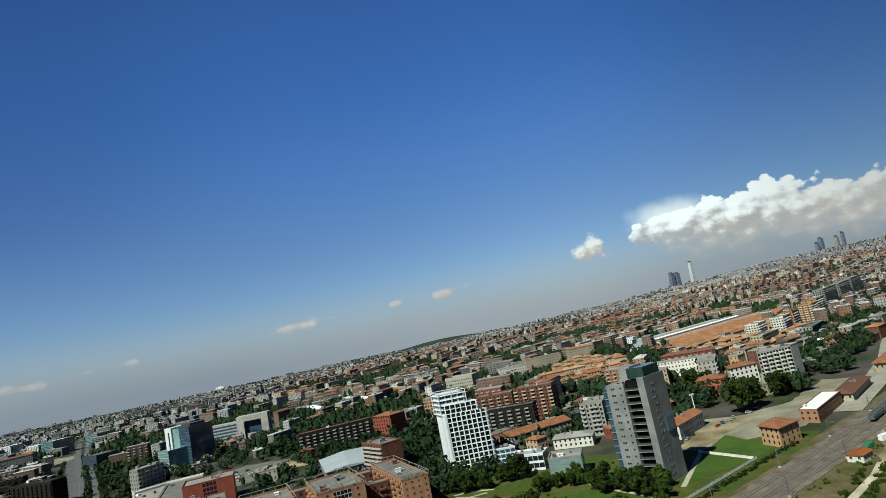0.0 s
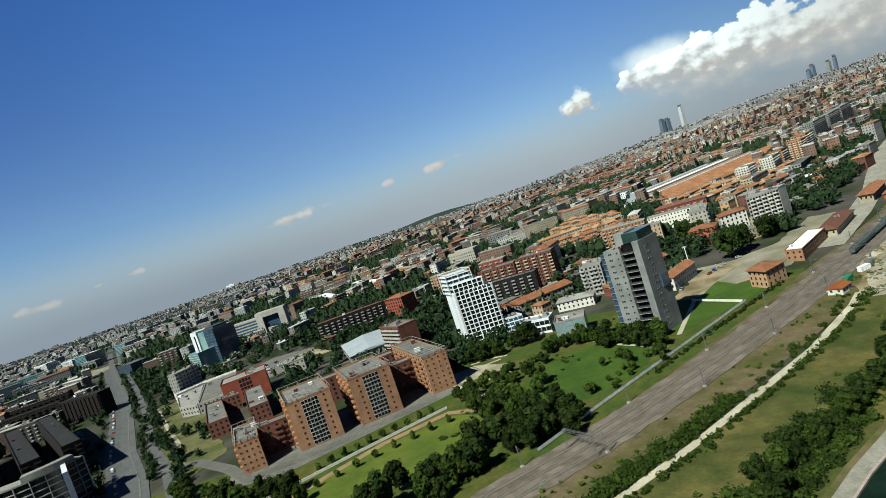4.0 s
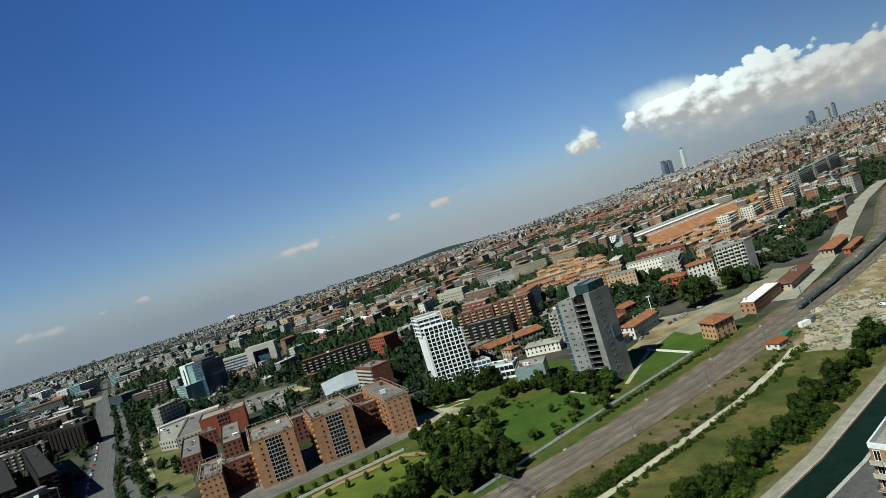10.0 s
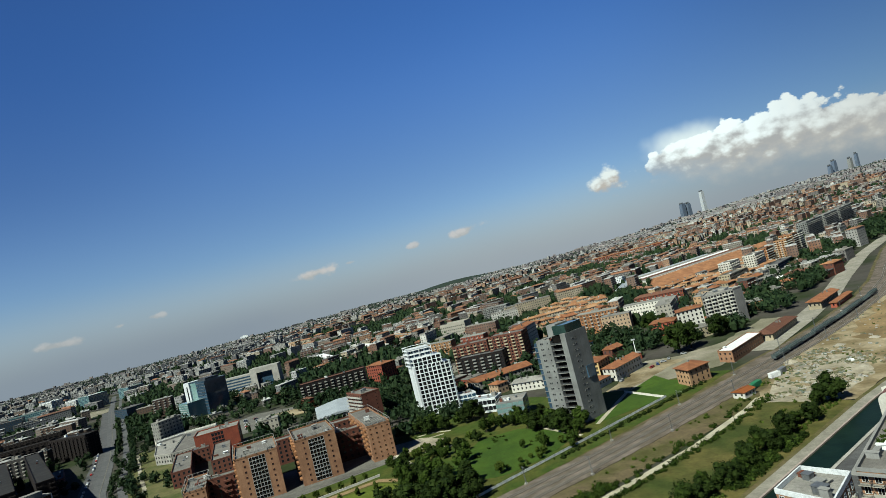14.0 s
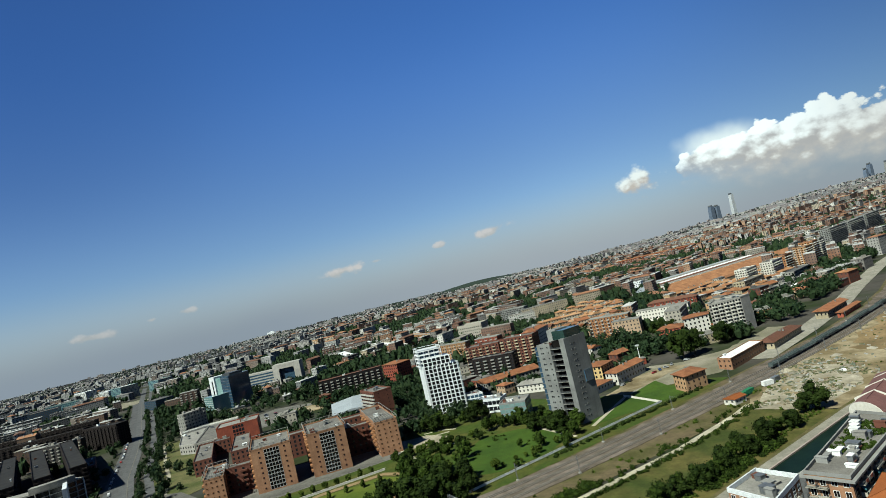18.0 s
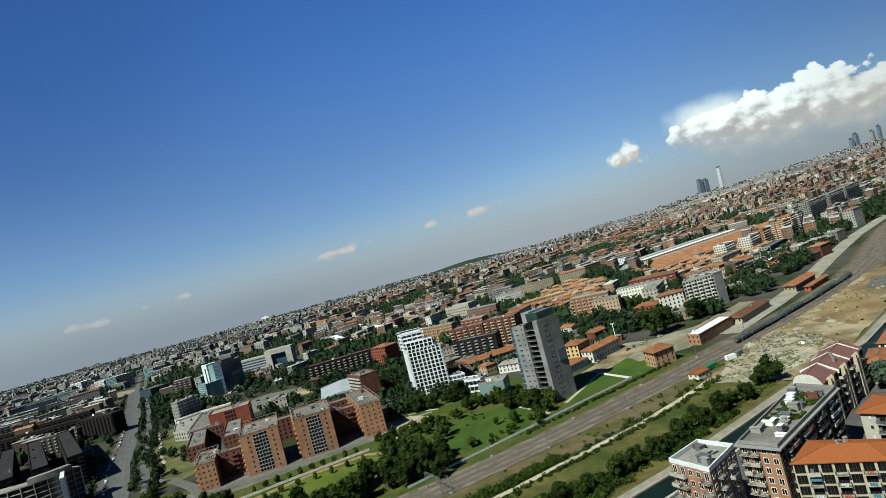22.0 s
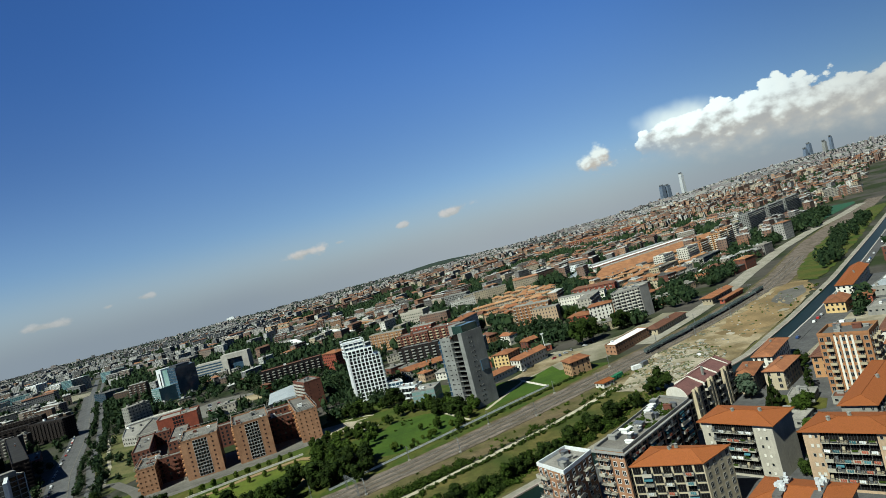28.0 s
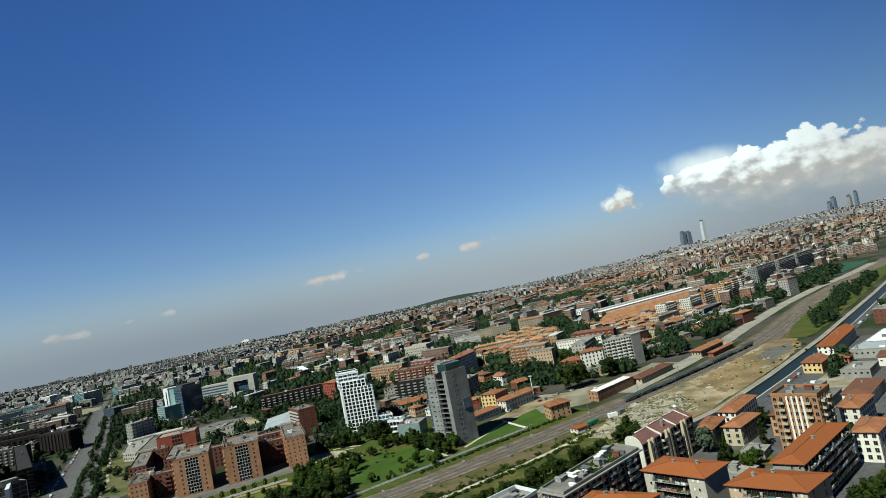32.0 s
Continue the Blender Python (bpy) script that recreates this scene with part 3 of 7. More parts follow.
strip("service_lane", ROAD, 11.5, 17.5, -0.11, "road_grey", "pale side lane of the avenue", "road")
strip("cross_street", [(-240, 300), (-205, 296), (-172, 268), (-150, 244), (-100, 262), (-60, 284)], -3.5, 3.5, -0.10, "asphalt_pale", "narrow grey street before the brick blocks", "street")
strip("median", ROAD[1:8], -0.4, 0.3, 0.02, "asphalt_pale", "raised kerbed strip in the avenue", "kerb", 0.14)
strip("lawn_path", [(64, 269), (90, 320)], -1.2, 1.2, -0.12, "path_pale", "pale path along the lawn", "path")
strip("lawn_path", [(26, 303), (34, 286), (54, 256)], -0.9, 0.9, -0.12, "path_pale", "pale garden path", "path")
for ln in ([(-46, 304), (-38, 314), (-24, 318)], [(-42, 324), (-32, 326), (-20, 322)], [(-32, 287), (-24, 292), (-18, 288), (-10, 292)]):
    strip("park_path", ln, -1.0, 1.0, -0.14, "path_pale", "pale stepped path of the play garden", "path")
strip("park_path", [(-54, 300), (-32, 262), (-12, 236), (-8, 214)], -1.2, 1.2, -0.15, "path_pale", "pale winding park path", "path")
flat("station_yard", rough([(92, 322), (118, 326), (150, 332), (186, 366), (240, 428), (222, 448), (176, 398), (140, 384), (118, 392), (100, 372)], 1.5), -0.24, "yard", "dusty station yard of gravel and bare earth", "yard")
strip("quay_yard", BANK[1:10], 16.7, 150.0, -0.20, "asphalt", "paved courts among the canal houses", "yard")


def ribbon(a, b, z0, z1):
    """One continuous bar between two polylines."""
    g, n = Geo(), len(a)
    g.v = [(*p, z) for z in (z0, z1) for ln in (a, b) for p in ln]
    for i in range(n - 1):
        for q in ((2 * n + i, 3 * n + i, 3 * n + i + 1, 2 * n + i + 1), (i, 2 * n + i, 2 * n + i + 1, i + 1), (n + i + 1, 3 * n + i + 1, 3 * n + i, n + i)):
            g.f.append(q)
            g.mi.append(0)
    return g


# railway: rails on sleepers, four tracks past the park
for d in (-5.5, 0.0, 5.5):
    track = thing("railway_track", "steel railway track on a bed of sleepers", "railway track", group="railway tracks")
    g = Geo()
    ln = RAIL[:14]
    for side in (d - 0.72, d + 0.72):
        part("rail", ribbon(offset(ln, side - 0.07), offset(ln, side + 0.07), 0.0, 0.14), "rail_steel", track)
    g = ribbon(offset(ln, d - 1.3), offset(ln, d + 1.3), -0.14, -0.04)
    part("sleeper_bed", g, "rail_bed", track)

# ---- buildings ----
WIN = {}


def window_mesh(w, h, frame="white_paint", pane="glass", bars=1):
    key = (round(w, 2), round(h, 2), frame, pane, bars)
    if key not in WIN:
        g, t = Geo(), 0.09
        xs, zs = [-w / 2 - t, -w / 2], [-h / 2 - t, -h / 2, h / 2, h / 2 + t]
        for i in range(bars):
            x = -w / 2 + w * (i + 1) / (bars + 1)
            xs += [x - 0.035, x + 0.035]
        xs += [w / 2, w / 2 + t]
        nx = len(xs)
        g.v = [(x, y, z) for y in (-0.10, 0.0) for z in zs for x in xs]
        solid = lambda c, r: 0 <= c < nx - 1 and 0 <= r < 3 and (r != 1 or c % 2 == 0)
        at = lambda c, r, k: k * nx * 4 + r * nx + c
        for r in range(3):
            for c in range(nx - 1):
                if solid(c, r):
                    g.f.append((at(c, r, 0), at(c + 1, r, 0), at(c + 1, r + 1, 0), at(c, r + 1, 0)))
                    for dc, dr, e0, e1 in ((-1, 0, (c, r + 1), (c, r)), (1, 0, (c + 1, r), (c + 1, r + 1)), (0, -1, (c, r), (c + 1, r)), (0, 1, (c + 1, r + 1), (c, r + 1))):
                        if not solid(c + dc, r + dr):
                            g.f.append((at(*e0, 0), at(*e0, 1), at(*e1, 1), at(*e1, 0)))
        g.mi = [0] * len(g.f)
        p = Geo()
        p.quad((-w / 2, -0.035, -h / 2), (w / 2, -0.035, -h / 2), (w / 2, -0.035, h / 2), (-w / 2, -0.035, h / 2))
        WIN[key] = g.mesh("window", frame), p.mesh("pane", pane)
    return WIN[key]


def balcony_mesh(w, deep=1.5, mat="concrete_pale", rail="metal_grey"):
    """A slab, and a railing: iron bars under a top rail, or a solid parapet."""
    key = ("balcony", round(w, 2), deep, mat, rail)
    if key not in WIN:
        g = Geo()
        g.box(-w / 2, -deep, -0.20, w / 2, 0, 0.0, 0)
        r = Geo()
        if rail.startswith("metal"):
            for z in (0.08, 0.92):
                r.box(-w / 2, -deep, z, w / 2, -deep + 0.06, z + 0.06)
                for x in (-w / 2, w / 2 - 0.06):
                    r.box(x, -deep + 0.06, z, x + 0.06, 0, z + 0.06)
            n = max(6, round(w / 0.24))
            for i in range(n + 1):
                x = -w / 2 + (w - 0.05) * i / n
                r.box(x, -deep + 0.01, 0.14, x + 0.05, -deep + 0.05, 0.92, bottom=False)
            for x in (-w / 2, w / 2 - 0.05):
                for i in range(1, 5):
                    r.box(x, -deep + i * deep / 5, 0.14, x + 0.05, -deep + i * deep / 5 + 0.05, 0.92, bottom=False)
        else:
            r.box(-w / 2, -deep, 0.0, w / 2, -deep + 0.07, 0.95)
            r.box(-w / 2, -deep + 0.07, 0.0, -w / 2 + 0.07, 0, 0.95)
            r.box(w / 2 - 0.07, -deep + 0.07, 0.0, w / 2, 0, 0.95)
            r.box(-w / 2 - 0.04, -deep - 0.03, 0.95, w / 2 + 0.04, -deep + 0.10, 1.0)
        WIN[key] = g.mesh("balcony", mat), r.mesh("railing", rail)
    return WIN[key]


def pair(name, sub, meshes, parent, at):
    """A part with one piece of its own under it."""
    ob = part(name, meshes[0], None, parent, at=at)
    part(sub, meshes[1], None, ob)
    return ob


def face_frame(p0, p1):
    d = Vector((p1[0] - p0[0], p1[1] - p0[1]))
    return d.length, math.degrees(math.atan2(d.y, d.x))


FAR_FROM = Vector((50, -40))
TAKEN = []


def facade(parent, p0, p1, z0, z1, floors, bays=None, w=1.3, h=1.6, balc=(), frame="plaster_grey", pane="glass", rail="metal_grey", slab="concrete_pale",
           lo=0.0, hi=1.0, joined=False, awn=0.0, rng=random, bars=1):
    """Rows of windows, some with balconies, on the wall from p0 to p1 (the outside lies to its right)."""
    length, rz = face_frame(p0, p1)
    bays = bays or max(1, round((hi - lo) * length / 3.3))
    fh = (z1 - z0) / floors
    step = (hi - lo) * length / bays
    w = min(w, step * 0.92)
    h = min(h, fh * 0.8)
    rot = pose(0, 0, 0, 0, 0, rz)
    g, gb = Geo(), Geo()
    for fl in range(floors):
        zc = z0 + fh * (fl + 0.55)
        for b in range(bays):
            s = lo * length + step * (b + 0.5)
            at = Matrix.Translation((p0[0] + (p1[0] - p0[0]) * s / length, p0[1] + (p1[1] - p0[1]) * s / length, zc)) @ rot
            out = b in balc and fl > 0
            if joined:
                q = [at @ Vector(c) for c in ((-w / 2, -0.06, -h / 2), (w / 2, -0.06, -h / 2), (w / 2, -0.06, h / 2), (-w / 2, -0.06, h / 2))]
                g.quad(*[tuple(c) for c in q])
            elif out:
                pair("window", "pane", window_mesh(w, fh * 0.74, frame, pane, bars), parent, at)
            else:
                pair("window", "pane", window_mesh(w, h, frame, pane, bars), parent, at)
            if out and joined:
                z = z0 + fh * fl + 0.12
                ends = [at @ Vector(c) for c in ((-step * 0.47, -1.2, 0), (step * 0.47, -1.2, 0), (step * 0.47, 0, 0), (-step * 0.47, 0, 0))]
                gb.prism([(c.x, c.y) for c in ends], z - 0.1, z + 0.9, bottom=True)
            elif out:
                z = z0 + fh * fl + 0.12
                bal = pair("balcony", "railing", balcony_mesh(step * 0.94, 1.5, slab, rail if isinstance(rail, str) else rng.choice(rail)), parent, Matrix.Translation((at.translation.x, at.translation.y, z)) @ rot)
                if awn and rng.random() < 0.85:
                    nm, mt = rng.choice((("washing", "cloth_white"), ("washing", "cloth_white"), ("washing", "awning_blue"), ("washing", "plaster_red"), ("flower_box", "leaf_mid"), ("cupboard", "plaster_cream"), ("cupboard", "metal_grey")))
                    if (nm, mt) not in WIN:
                        a = Geo()
                        if nm == "washing":
                            for k in range(3):
                                a.box(-0.75 + k * 0.55, -1.62, 0.25 - 0.1 * k, -0.30 + k * 0.55, -1.56, 0.98)
                        elif nm == "cupboard":
                            a.box(-0.7, -1.3, 0.0, 0.05, -0.7, 1.7)
                            a.box(-0.72, -1.32, 1.7, 0.07, -0.68, 1.76)
                            a.box(0.4, -1.2, 0.0, 0.8, -0.8, 0.8)
                        else:
                            a.box(-0.8, -1.75, 0.62, 0.8, -1.51, 1.15)
                        WIN[(nm, mt)] = a.mesh(nm, mt)
                    part(nm, WIN[(nm, mt)], None, bal)
                if awn and rng.random() < awn:
                    if ("awning", round(step, 1)) not in WIN:
                        a = Geo()
                        a.quad((-step * 0.44, -0.05, 0.0), (step * 0.44, -0.05, 0.0), (step * 0.44, -1.25, -0.95), (-step * 0.44, -1.25, -0.95))
                        a.quad((-step * 0.44, -1.25, -0.98), (step * 0.44, -1.25, -0.98), (step * 0.44, -0.05, -0.03), (-step * 0.44, -0.05, -0.03))
                        a.box(-step * 0.44, -1.29, -1.2, step * 0.44, -1.25, -0.95)
                        WIN[("awning", round(step, 1))] = a.mesh("awning", "awning_blue")
                    part("awning", WIN[("awning", round(step, 1))], None, parent, at=Matrix.Translation((at.translation.x, at.translation.y, z + fh - 0.35)) @ rot)
    if joined and g.f:
        part("glazing", g, pane, parent, kind="stuff")
    if gb.f:
        part("balcony_band", gb, slab, parent, kind="stuff")


def grow(poly, o):
    n = len(poly)
    out = []
    for i in range(n):
        a, p, b = Vector(poly[i - 1]), Vector(poly[i]), Vector(poly[(i + 1) % n])
        d0, d1 = (p - a).normalized(), (b - p).normalized()
        n0, n1 = Vector((d0.y, -d0.x)), Vector((d1.y, -d1.x))
        m = (n0 + n1) / max(1.0 + n0.dot(n1), 0.3)
        out.append((p.x + m.x * o, p.y + m.y * o))
    return out


def hip(poly, z, rise, over=0.6, cut=0.5):
    """A hipped roof (cut 0: gabled) over four corners."""
    q = [Vector(p) for p in grow(poly, over)]
    if (q[1] - q[0]).length < (q[2] - q[1]).length:
        q = q[1:] + q[:1]
    a, b = (q[1] + q[2]) / 2, (q[3] + q[0]) / 2
    half = (q[2] - q[1]).length * cut
    ax = (b - a).normalized()
    a, b = a + ax * half, b - ax * half
    g = Geo()
    g.v = [(p.x, p.y, z) for p in q] + [(a.x, a.y, z + rise), (b.x, b.y, z + rise)] + [(p.x, p.y, z - 0.25) for p in q]
    g.f = [(0, 1, 4, 5), (1, 2, 4), (2, 3, 5, 4), (3, 0, 5), (6, 7, 1, 0), (7, 8, 2, 1), (8, 9, 3, 2), (9, 6, 0, 3), (9, 8, 7, 6)]
    g.mi = [0] * 9
    return g


def ccw(poly):
    s = sum(a[0] * b[1] - b[0] * a[1] for a, b in zip(poly, poly[1:] + poly[:1]))
    return poly if s > 0 else poly[::-1]


def clutter(parent, poly, z, n, rng):
    """Stair heads, vents and aerials on a flat roof."""
    c = sum((Vector(p) for p in poly), Vector((0, 0))) / len(poly)
    ax = (Vector(poly[1]) - Vector(poly[0])).normalized()
    rz = math.degrees(math.atan2(ax.y, ax.x))
    for i in range(n):
        p = c.lerp(Vector(rng.choice(poly)), rng.uniform(0.1, 0.72))
        w, d, h = rng.uniform(0.8, 3.4), rng.uniform(0.8, 2.6), rng.uniform(0.6, 2.4)
        g = Geo()
        g.box(-w / 2, -d / 2, 0, w / 2, d / 2, h)
        g.box(-w / 2 - 0.15, -d / 2 - 0.15, h, w / 2 + 0.15, d / 2 + 0.15, h + 0.15)
        part(rng.choice(("stair_head", "roof_vent", "roof_unit")), g, rng.choice(("roof_pale", "concrete", "concrete", "brick_dark", "metal_grey", "roof_white")), parent, at=pose(p.x, p.y, z, 0, 0, rz))


def block(name, label, category, poly, h, wall, roof="flat", roof_mat="roof_grey", floors=None, sides=None, z0=0.0, group="", units=3, cap=None, rise=2.2, over=0.7, cut=0.5,
          joined=False, default=None, seed=1, parapet=0.7, base=-0.5):
    """A building on a polygon: wall, roof, windows. sides: edge number -> settings of facade(), or None for a blank wall."""
    poly = ccw(poly)
    rng = random.Random(seed)
    joined = joined or (Vector(poly[0]) - FAR_FROM).length > 330
    TAKEN.append(grow(poly, 4.0))
    units = min(units, 4) if joined else units
    b = thing(name, label, category, group=group)
    b["foot"] = tuple(poly[0])
    floors = floors or max(1, round(h / 3.1))
    g = Geo()
    g.prism(poly, base, h, top=False)
    part("wall", g, wall, b)
    if roof == "flat":
        g = Geo()
        g.prism(grow(poly, -0.3), h - 0.6, h - 0.15)
        part("roof", g, roof_mat, b)
        g = Geo()
        o, i = grow(poly, 0.12), grow(poly, -0.3)
        for k in range(len(poly)):
            j = (k + 1) % len(poly)
            g.prism([o[k], o[j], i[j], i[k]], h - 0.1, h + parapet, bottom=True)
        part("parapet", g, cap or wall, b)
        clutter(b, poly, h - 0.15, units, rng)
    else:
        rf = hip(poly, h, rise, over, cut)
        part("roof", rf, roof_mat, b)
        if not joined:
            cap_g = Geo()
            for i0, i1 in ((4, 5), (0, 5), (3, 5), (1, 4), (2, 4)):
                if cut or i0 == 4:
                    cap_g.beam(tuple(Vector(rf.v[i0]) + Vector((0, 0, 0.02))), tuple(Vector(rf.v[i1]) + Vector((0, 0, 0.02))), 0.24)
            part("ridge_cap", cap_g, roof_mat if roof_mat.startswith("tiles") else "metal_grey", b)
        if cut == 0:
            q = poly if math.dist(poly[0], poly[1]) >= math.dist(poly[1], poly[2]) else poly[1:] + poly[:1]
            g = Geo()
            for s, e in ((q[1], q[2]), (q[3], q[0])):
                m = ((s[0] + e[0]) / 2, (s[1] + e[1]) / 2)
                k = len(g.v)
                g.v += [(*s, h - 0.3), (*e, h - 0.3), (*e, h), (*m, h + rise * 0.94), (*s, h)]
                g.f.append(tuple(range(k, k + 5)))
                g.mi.append(0)
            part("gable", g, wall, b)
        for i in range(units):
            a, c = Vector(poly[0]).lerp(Vector(poly[1]), rng.uniform(0.2, 0.8)), Vector(poly[2]).lerp(Vector(poly[3 % len(poly)]), rng.uniform(0.2, 0.8))
            p = a.lerp(c, rng.uniform(0.3, 0.7))
            g = Geo()
            g.box(-0.4, -0.4, 0, 0.4, 0.4, rise + 0.7)
            g.box(-0.5, -0.5, rise + 0.7, 0.5, 0.5, rise + 0.85)
            part("chimney", g, "plaster_grey", b, at=pose(p.x, p.y, h, 0, 0, 20))
    for i in range(len(poly)):
        st = (sides or {}).get(i, default if default is not None else {})
        if st is None:
            continue
        st = dict(st)
        fl = st.pop("floors", floors)
        if joined:
            st["joined"] = True
        facade(b, poly[i], poly[(i + 1) % len(poly)], st.pop("z0", z0 + 0.3), st.pop("z1", h - 0.3), fl, rng=rng, **st)
    return b


def para(n, u, v):
    """A frame: a metres along u, b along v, from the corner n."""
    u, v, n = Vector(u).normalized(), Vector(v).normalized(), Vector(n)
    return lambda a, b: tuple(n + u * a + v * b)


# grey high-rise of two slabs with a dark balcony strip between them
P = para((59.5, 276), (12, 11), (-16, 11))
tower = thing("grey_tower", "tall grey concrete-panel apartment tower with a glass roof box", "tower")
for nm, a0, a1, b0, b1, h in (("wall", 0, 17, 0, 3.2, 48.0), ("wall", 0, 17, 10.2, 19.0, 46.0), ("core", 2.2, 16, 3.2, 10.2, 47.0)):
    g = Geo()
    g.prism([P(a0, b0), P(a1, b0), P(a1, b1), P(a0, b1)], -0.5, h)
    part(nm, g, "panel_grey" if nm == "wall" else "dark_void", tower)
g = Geo()
g.prism([P(1, 19.0), P(15, 19.0), P(15, 21.6), P(1, 21.6)], -0.5, 44.5)
part("glass_bay", g, "glass_blue", tower, "blue glazed corner bay")
for i in range(14):
    z = 1.5 + 3.15 * i
    g = Geo()
    g.prism([P(0.3, 3.2), P(2.6, 3.2), P(2.6, 10.2), P(0.3, 10.2)], z, z + 0.22, bottom=True)
    part("balcony_slab", g, "concrete_pale", tower)
    g = Geo()
    g.prism([P(0.3, 3.2), P(0.38, 3.2), P(0.38, 10.2), P(0.3, 10.2)], z + 0.22, z + 1.05, bottom=True)
    part("balcony_rail", g, "metal_dark", tower)
    g = Geo()
    g.prism([P(0.6, 19.1), P(15.4, 19.1), P(15.4, 21.9), P(0.6, 21.9)], z, z + 0.3, bottom=True)
    part("bay_slab", g, "panel_grey", tower)
    for p0, p1, n in ((P(0, 0), P(17, 0), (0.3, 0.42)), (P(0, 19.0), P(0, 10.2), (0.3, 0.42, 0.8))):
        L, rz = face_frame(p0, p1)
        for q in n:
            pair("window", "pane", window_mesh(0.75, 0.8, "panel_grey", "glass", 0), tower, Matrix.Translation((p0[0] + (p1[0] - p0[0]) * q, p0[1] + (p1[1] - p0[1]) * q, z + 1.6)) @ pose(0, 0, 0, 0, 0, rz))
g = Geo()
g.prism([P(2, 0.5), P(15, 0.5), P(15, 8.5), P(2, 8.5)], 47.5, 52.5)
part("roof_box", g, "glass_green", tower, "green-blue glass box on the roof")
g = Geo()
g.prism([P(5, 8.6), P(15, 8.6), P(15, 14.5), P(5, 14.5)], 45.8, 53.0)
part("lift_house", g, "panel_grey", tower)
g = Geo()
g.prism([P(9.5, -0.6), P(15.6, -0.6), P(15.6, 0.4), P(9.5, 0.4)], 21.0, 27.5, bottom=True)
part("loggia", g, "glass_blue", tower, "dark blue glazed loggia")
clutter(tower, [P(1, 10), P(1, 16), P(4, 16), P(4, 10)], 45.0, 4, random.Random(3))

# white stepped tower
P = para((-43, 373), (26, 1), (-7, 17))
white = thing("white_tower", "white gridded apartment tower with a stepped open crown", "tower")
WT_MAIN, WT_TOP = [P(0, 0), P(25, 0), P(25, 16), P(0, 16)], [P(-1, 5), P(15, 5), P(15, 18), P(-1, 18)]
for pl, z0, z1 in ((WT_MAIN, -0.5, 35.0), (WT_TOP, -0.5, 48.0)):
    g = Geo()
    g.prism(pl, z0, z1)
    part("core", g, "glass" if z1 < 40 else "panel_white", white)
for i in range(12):
    z = 0.8 + 2.95 * i
    g = Geo()
    g.prism(grow(WT_MAIN, 0.9), z, z + 0.42, bottom=True)
    part("floor_slab", g, "panel_white", white)
WT_STEP = [P(0.4, 1.5), P(20.5, 1.5), P(20.5, 15.5), P(0.4, 15.5)]
g = Geo()
g.prism(WT_STEP, 34.0, 41.0)
part("core", g, "glass", white)
for i in range(3):
    g = Geo()
    g.prism(grow(WT_STEP, 0.7), 35.6 + 2.7 * i, 36.0 + 2.7 * i, bottom=True)
    part("step_slab", g, "panel_white", white)
for i in range(7):
    g = Geo()
    g.box(-0.3, -0.3, 0, 0.3, 0.3, 7.0)
    part("step_pier", g, "panel_white", white, at=pose(*P(0.4 + 20.1 * i / 6, 1.0), 34.2))
for (p0, p1), n in (((P(0, 0), P(25, 0)), 8), ((P(0, 16), P(0, 0)), 5), ((P(25, 0), P(25, 16)), 5)):
    L, rz = face_frame(p0, p1)
    for i in range(n + 1):
        q = i / n
        g = Geo()
        w = 0.35 if (p0 != P(0, 16)) else 1.35
        g.box(-w, -0.95, 0.0, w, 0.3, 35.6)
        part("pier", g, "panel_white", white, at=Matrix.Translation((p0[0] + (p1[0] - p0[0]) * q, p0[1] + (p1[1] - p0[1]) * q, 0)) @ pose(0, 0, 0, 0, 0, rz))
for i in range(5):
    z = 35.4 + 2.9 * i
    g = Geo()
    g.prism(grow(WT_TOP, 1.1), z, z + 0.3, bottom=True)
    part("crown_slab", g, "panel_white", white)
facade(white, WT_TOP[0], WT_TOP[1], 35.6, 47.6, 4, 4, 3.0, 2.0, frame="panel_white", pane="glass_blue")
facade(white, WT_TOP[3], WT_TOP[0], 35.6, 47.6, 4, 4, 2.2, 2.0, frame="panel_white", pane="glass_blue")
facade(white, WT_TOP[1], WT_TOP[2], 35.6, 47.6, 4, 4, 2.2, 2.0, frame="panel_white", pane="glass_blue")
for q in (P(-1.8, 4), P(16, 4), P(16, 19), P(-1.8, 19), P(7, 4)):
    g = Geo()
    g.box(-0.2, -0.2, 35.0, 0.2, 0.2, 49.5)
    part("post", g, "panel_white", white, at=pose(*q, 0))
g = Geo()
for a in (P(-1.8, 4), P(16, 4)), (P(16, 4), P(16, 19)), (P(16, 19), P(-1.8, 19)), (P(-1.8, 19), P(-1.8, 4)):
    g.beam((*a[0], 49.4), (*a[1], 49.4), 0.35)
part("crown_beam", g, "panel_white", white)
block("glass_annexe", "low glass and white annexe at the white tower", "building", [P(25.9, 1), P(38, -1), P(38, 9), P(25.9, 10)], 9.0, "panel_white", "flat", "roof_pale", 3, default=dict(w=2.8, h=2.0, pane="glass_blue"), seed=4)
block("modern_block", "small white framed modern building with large windows", "building", [(-8, 350), (10, 343), (14, 354), (-4, 361)], 8.5, "panel_white", "flat", "roof_hall", 2, default=dict(w=4.0, h=2.6, bars=2), seed=5)
block("modern_block", "small grey modern building with glass front", "building", [(11, 319), (28, 315), (31, 330), (14, 335)], 10.0, "panel_grey", "flat", "roof_pale", 3, default=dict(w=3.4, h=2.2, pane="glass_teal"), units=8, seed=6)

# brick housing blocks with a glazed stair strip in each front
U, V = Vector((19, 7.5)).normalized(), Vector((-17, 35)).normalized()


